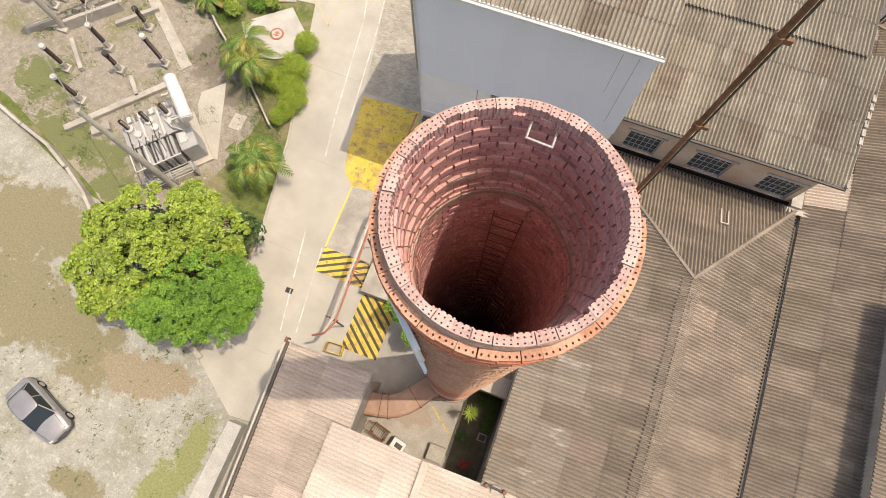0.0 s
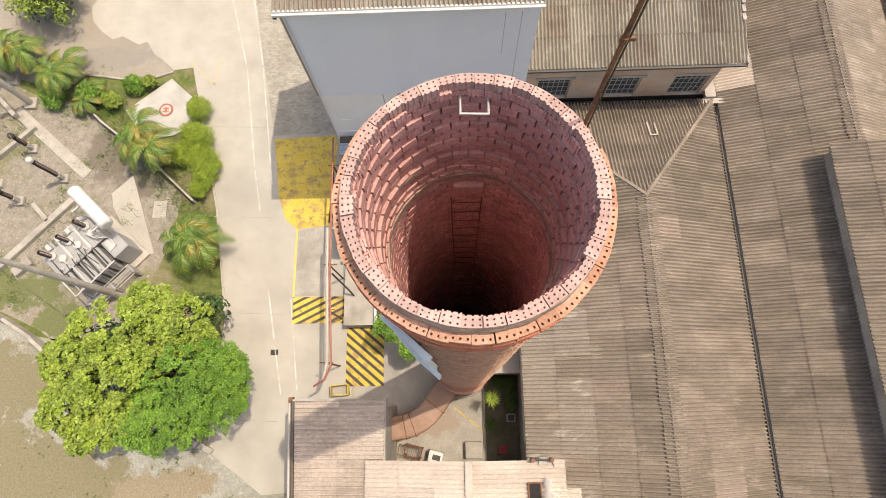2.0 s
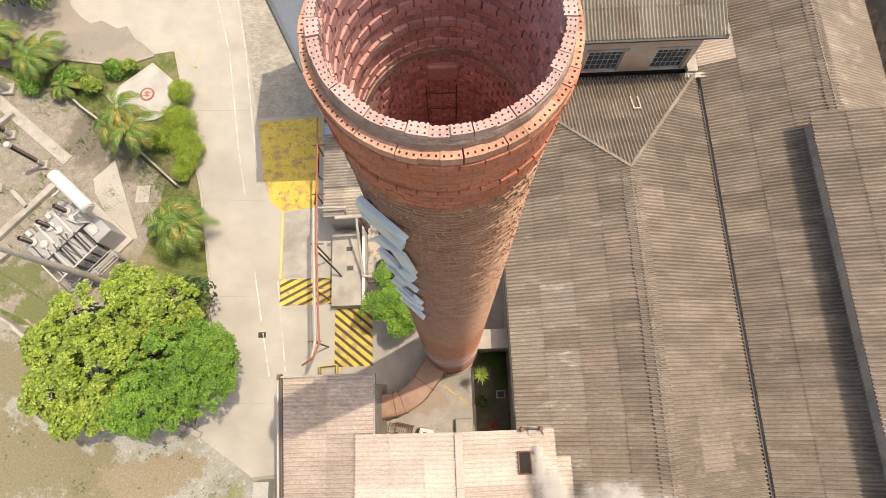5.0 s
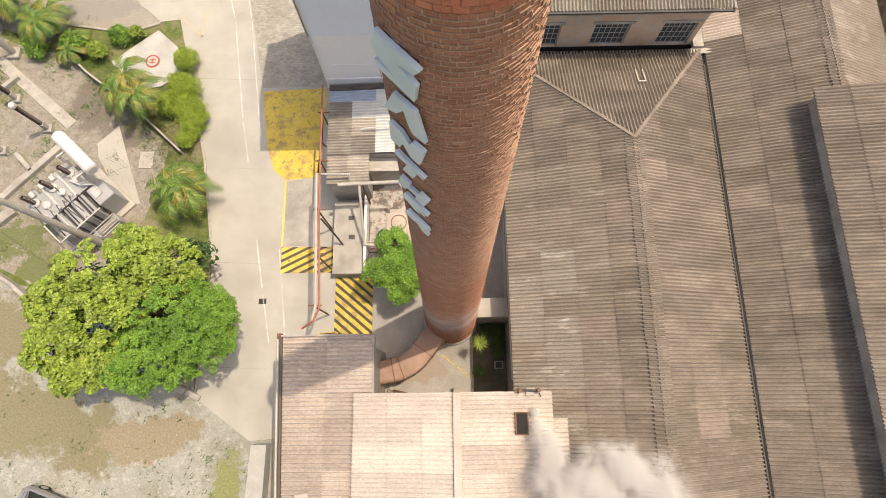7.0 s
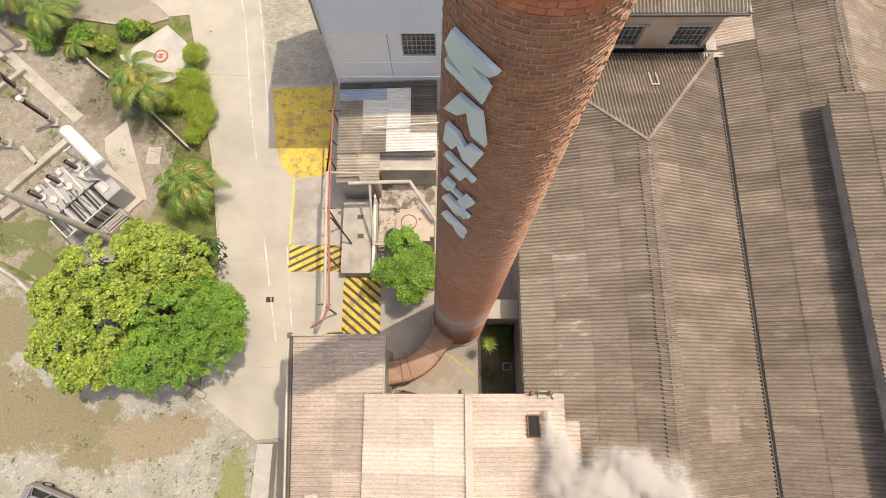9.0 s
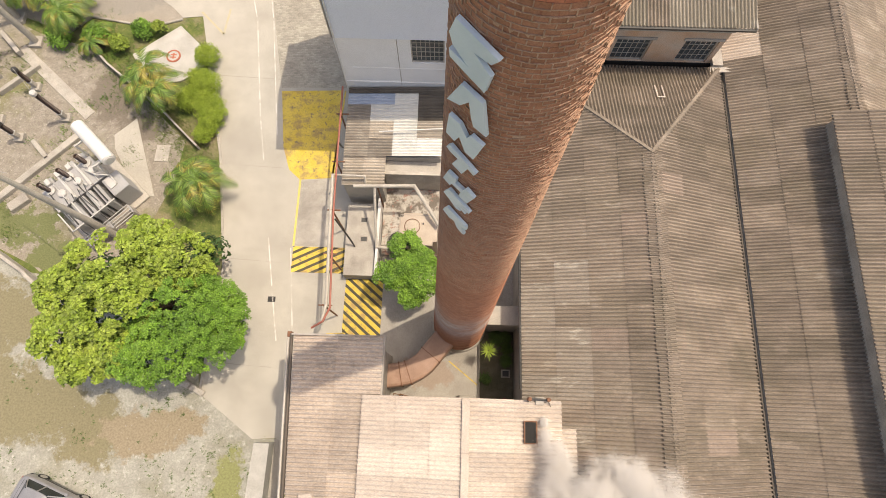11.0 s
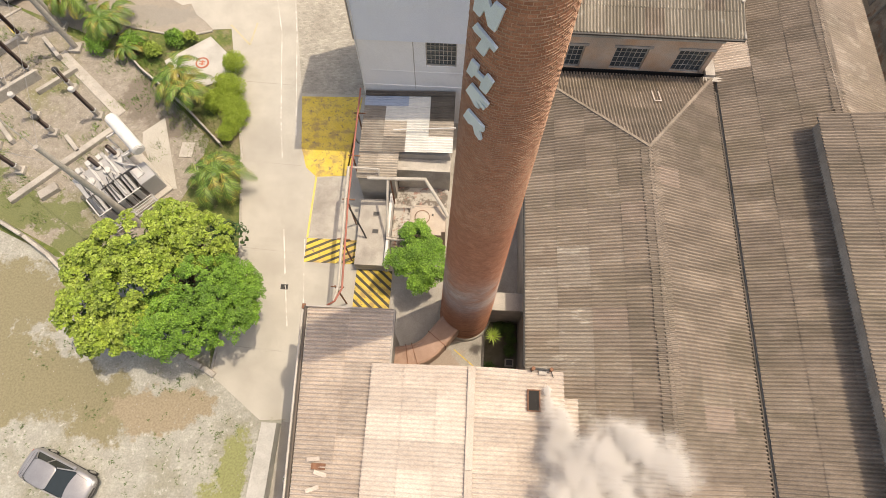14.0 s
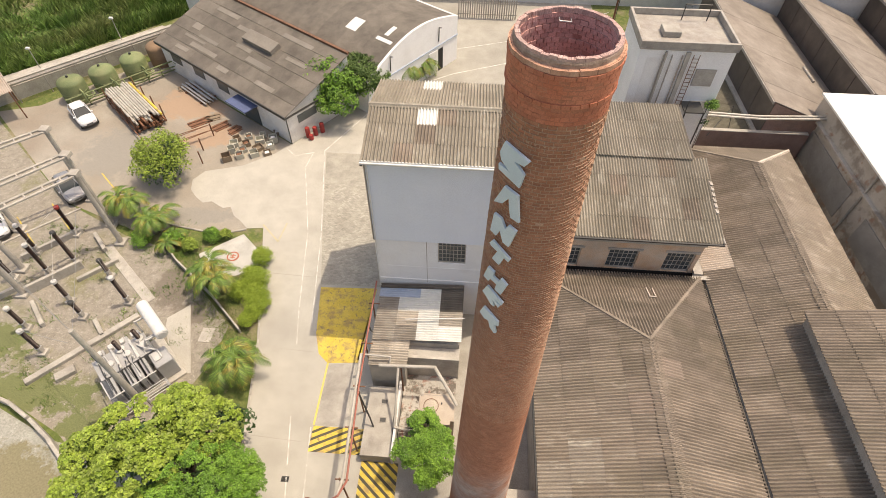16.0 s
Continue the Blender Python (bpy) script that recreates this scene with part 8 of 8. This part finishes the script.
M["roof_felt"] = surface("weathered brown-grey roofing felt", (0.25, 0.21, 0.175), (0.325, 0.28, 0.235), 0.7, 0.9, 0.2, (0.17, 0.14, 0.115), 0.3, 0.6, 0.06, 20)
M["glaze_dark"] = surface("dark brown factory glazing", (0.10, 0.082, 0.07), (0.145, 0.12, 0.10), 0.8, 0.6, 0.1, (0.07, 0.06, 0.05), 0.3, 0.5, 0.06, 20)
for x0, y0, y1 in ((22.9, 29.2, 50), (31.25, 31.0, 50), (39.6, 31.0, 50), (47.95, 31.0, 50)):
    fs = thing("sawtooth_shed", (x0 + 4, (y0 + y1) / 2, 0), "long factory shed, dark glazed face and sloping felt roof", "shed", "far factory sheds")
    bm = bmesh.new()
    vs = [bm.verts.new(p) for y in (y0, y1) for p in ((x0, y, 0), (x0 + 8.3, y, 0), (x0 + 8.3, y, 4.9), (x0, y, 7.9))]
    bm.faces.new(vs[:4]), bm.faces.new(vs[4:][::-1])
    bm.faces.new((vs[0], vs[3], vs[7], vs[4])), bm.faces.new((vs[1], vs[5], vs[6], vs[2]))
    bmesh.ops.recalc_face_normals(bm, faces=bm.faces)
    part("wall", bm, M["wall_red"], fs)
    n = round((y1 - y0) / 3.0)
    L = (y1 - y0) / n
    for i in range(n):
        part("glazing", boxes((x0 - 0.05, x0 - 0.005, y0 + i * L + 0.03, y0 + (i + 1) * L - 0.03, 5.05, 7.7)), M["glaze_dark"], fs)
        bm = boxes((0, 8.95, 0, L - 0.02, 0, 0.06))
        bm.transform(Matrix.Translation((x0 - 0.15, y0 + i * L, 8.0 + 0.01 * (i % 2))) @ Matrix.Rotation(math.atan2(3.0, 8.3), 4, "Y"))
        part("felt_strip", bm, M["roof_felt"], fs)
    part("ridge_trim", boxes((x0 - 0.22, x0 - 0.12, y0, y1, 7.8, 8.02)), M["flash"], fs)
    part("gutter", boxes((x0 - 0.45, x0 - 0.06, y0, y1, 4.86, 5.02)), M["cement"], fs)
    part("roof_pipe", rods([((x0 + 6.6, y0 + 7, 5.72), (x0 + 6.6, y0 + 9.4, 5.72))], 0.12), M["flash"], fs)
eb = thing("east_works_block", (42, 55, 0), "white works block with a row of dark brown shutters", "building")
part("wall", boxes((27, 70, 50.6, 62, 0, 10.5)), M["white"], eb)
for k in range(7):
    part("shutter", boxes((29.5 + k * 5.6, 33.9 + k * 5.6, 50.5, 50.59, 7.2, 9.6), bevel=0.02), M["glaze_dark"], eb)
fb = thing("far_white_building", (14, 66, 0), "white two-storey works building with window rows", "building")
part("wall", boxes((-8, 30, 62, 75, 0, 7)), M["white"], fb)
for k in range(-4, 8):
    part("window", boxes((5.0 + k * 3.0, 7.2 + k * 3.0, 61.95, 61.99, 1.2, 2.8)), M["glass_dark"], fb)
    part("window", boxes((5.0 + k * 3.0, 7.2 + k * 3.0, 61.95, 61.99, 4.2, 5.8)), M["glass_dark"], fb)
ff = thing("far_fence", (2, 57, 0), "tall grey slatted fence by the far road", "fence")
for k in range(26):
    part("slat", boxes((-3.0 + k * 0.28, -2.86 + k * 0.28, 57.0, 57.06, 0, 2.4)), M["flash"], ff)
part("rail", boxes((-3.1, 4.3, 57.06, 57.12, 0.5, 0.6), (-3.1, 4.3, 57.06, 57.12, 1.9, 2.0)), M["flash"], ff)


# ---------------------------------------------------------------- steam drifting off the boiler house roof
M["steam"] = bpy.data.materials.new("white steam droplets")
M["steam"].use_nodes = True
nt = M["steam"].node_tree
nt.nodes.remove(nt.nodes["Principled BSDF"])
dif, tra, mixs = nt.nodes.new("ShaderNodeBsdfDiffuse"), nt.nodes.new("ShaderNodeBsdfTranslucent"), nt.nodes.new("ShaderNodeMixShader")
for nd in (dif, tra):
    nd.inputs["Color"].default_value = (0.80, 0.775, 0.74, 1)
mixs.inputs[0].default_value = 0.5
nt.links.new(dif.outputs[0], mixs.inputs[1]), nt.links.new(tra.outputs[0], mixs.inputs[2])
nt.links.new(mixs.outputs[0], nt.nodes["Material Output"].inputs["Surface"])
PUFFS = [(4.15, -4.75, 7.6, 0.10, 0.7), (4.25, -5.2, 7.8, 0.17, 1.8), (4.4, -5.7, 8.0, 0.26, 3.6), (4.5, -6.3, 8.25, 0.34, 5.5), (4.5, -7.0, 8.4, 0.42, 7), (4.8, -7.8, 8.6, 0.46, 8.5), (5.4, -7.3, 8.9, 0.44, 6), (6.0, -6.7, 9.1, 0.44, 6),
         (6.7, -6.5, 9.2, 0.42, 6), (7.3, -6.7, 9.3, 0.45, 6), (6.6, -7.6, 9.0, 0.48, 5), (8.1, -6.9, 9.3, 0.45, 4), (5.6, -8.6, 9.0, 0.55, 6.5), (7.0, -8.4, 9.2, 0.55, 4), (4.5, -8.6, 8.8, 0.5, 6.5), (8.5, -7.6, 9.4, 0.5, 2.5)]
nr = np.random.RandomState(77)
cent, nrm_s = [], []
for x, y, z, r, w in PUFFS:
    n = int(w * 24000)
    p = np.array((x, y, z)) + nr.normal(size=(n, 3)) * np.minimum(1, 1 / (0.6 + 0.25 * nr.rand(n, 1))) * r * 0.8
    # billows: thin the droplets out where the noise is low
    keep = np.array([0.42 + 1.1 * noise.noise(Vector(v) * 1.2) + 0.6 * noise.noise(Vector(v) * 2.9) for v in p])
    p = p[nr.rand(n) < np.clip(keep, 0.04, 1)]
    cent.append(p)
    nrm_s.append((p - np.array((x, y, z))) / r * 0.22)
cent, nrm_s = np.concatenate(cent), np.concatenate(nrm_s) + np.array(SUN) * 0.6 + np.array((0, 0, 0.6))
nrm_s += nr.normal(size=nrm_s.shape) * 0.1
nrm_s /= np.linalg.norm(nrm_s, axis=1)[:, None]
ta = np.cross(nrm_s, nr.normal(size=nrm_s.shape))
ta /= np.linalg.norm(ta, axis=1)[:, None]
tb = np.cross(nrm_s, ta)
q = 0.0074
V = np.stack([cent + ta * q, cent - ta * q * 0.5 + tb * q * 0.87, cent - ta * q * 0.5 - tb * q * 0.87], 1).reshape(-1, 3)
me = bpy.data.meshes.new("steam")
me.from_pydata(V.tolist(), [], np.arange(len(V)).reshape(-1, 3).tolist())
me.materials.append(M["steam"])
tagged(new("steam", me), "white steam drifting off the boiler house roof", "steam", "", "stuff")

# tufts and stones strewn over the yard
tuft = random.Random(78)
V, F = [], []
for i in range(1500):
    x, y = tuft.uniform(-27, -9.2), tuft.uniform(-14, -2.6)
    if noise.noise(Vector((x * 0.5, y * 0.5, 3.0))) < 0.05 or (x > -13.4 and y > -6.2):
        continue
    for k in range(tuft.randint(3, 7)):
        a, L = tuft.uniform(0, 6.28), tuft.uniform(0.06, 0.16)
        b = len(V)
        cx, cy = x + tuft.gauss(0, 0.05), y + tuft.gauss(0, 0.05)
        V += [(cx - 0.018 * math.sin(a), cy + 0.018 * math.cos(a), 0.01), (cx + 0.018 * math.sin(a), cy - 0.018 * math.cos(a), 0.01), (cx + L * 0.7 * math.cos(a), cy + L * 0.7 * math.sin(a), 0.012 + L * 0.7)]
        F.append((b, b + 1, b + 2))
tufts = mesh_part("grass_tufts", V, F, M["leaf_weed"], None)
tagged(tufts, "small olive grass tufts in the gravel", "grass", "", "stuff")
bm = bmesh.new()
for i in range(330):
    x, y = (tuft.uniform(-27, -9.5), tuft.uniform(-13, -3)) if i < 230 else (tuft.gauss(-10.3, 0.25), tuft.uniform(-10.5, -6.6))
    if x > -13.4 and y > -6.2:
        continue
    s = tuft.uniform(0.018, 0.05)
    bmesh.ops.create_icosphere(bm, subdivisions=1, radius=s, matrix=pose(x, y, 0.012 + s * 0.2, tuft.uniform(0, 90), 0, tuft.uniform(0, 360)) @ Matrix.Diagonal((1, tuft.uniform(0.6, 1), 0.55, 1)))
tagged(part("loose_stones", bm, M["cement"]), "loose pale stones on the trodden yard", "stones", "", "stuff")

# grass growing through the substation gravel and the garden strip
gr = random.Random(79)
V, F = [], []


def tuft_at(x, y, n, hgt, spread):
    for k in range(n):
        a, L = gr.uniform(0, 6.28), hgt * gr.uniform(0.6, 1.3)
        cx, cy = x + gr.gauss(0, spread), y + gr.gauss(0, spread)
        b = len(V)
        V.extend([(cx - 0.02 * math.sin(a), cy + 0.02 * math.cos(a), 0.01), (cx + 0.02 * math.sin(a), cy - 0.02 * math.cos(a), 0.01), (cx + L * 0.6 * math.cos(a), cy + L * 0.6 * math.sin(a), 0.012 + L * 0.8)])
        F.append((b, b + 1, b + 2))


for i in range(1500):
    x, y = gr.uniform(-34, -17.5), gr.uniform(3.5, 20)
    if y > 11 + (x + 18) * -0.75 + 3 or noise.noise(Vector((x * 0.35, y * 0.35, 9.0))) < 0.12:
        continue
    tuft_at(x, y, 9, 0.2, 0.14)
for i in range(900):
    t = gr.random()
    x, y = -23.5 + 9.5 * t + gr.gauss(0, 0.7), 18.6 - 10.5 * t + gr.gauss(0, 0.9)
    if x < (-13.06 - 0.17 * (y - 3.08) if y < 10.09 else -14.25 - 0.261 * (y - 10.09)) - 0.45:
        tuft_at(x, y, 8, 0.16, 0.12)
tagged(mesh_part("grass_blades", V, F, M["blade"], None), "rough green grass between the concrete sleepers", "grass", "", "stuff")

# block paving by the tall building: single setts, a few of them sunk
nr = np.random.RandomState(81)
V, F = [], []
for j in range(84):
    y = 15.14 + j * 0.128
    x0 = -11.0 - 0.2 * (y - 15.0)
    for i in range(int((-6.35 - x0) / 0.235)):
        x = -6.4 - (i + 1) * 0.235 + (0.117 if j % 2 else 0.0)
        if x < x0:
            continue
        h = 0.0375 + 0.005 * nr.rand()
        w, d = 0.218 - 0.01 * nr.rand(), 0.114 - 0.008 * nr.rand()
        b = len(V)
        V += [(x, y, 0.03), (x + w, y, 0.03), (x + w, y + d, 0.03), (x, y + d, 0.03), (x + 0.008, y + 0.008, h), (x + w - 0.008, y + 0.008, h), (x + w - 0.008, y + d - 0.008, h), (x + 0.008, y + d - 0.008, h)]
        F += [(b + 4, b + 5, b + 6, b + 7), (b, b + 1, b + 5, b + 4), (b + 1, b + 2, b + 6, b + 5), (b + 2, b + 3, b + 7, b + 6), (b + 3, b, b + 4, b + 7)]
M["sett_block"] = surface("worn grey-brown sett", (0.36, 0.335, 0.28), (0.44, 0.41, 0.345), 1.4, 0.9, 0.4, (0.27, 0.245, 0.20), 0.4, 0.6, 0.16, 30, island=True)
tagged(mesh_part("paving_setts", V, F, M["sett_block"], None), "worn grey block setts beside the tall building", "paving", "", "stuff")
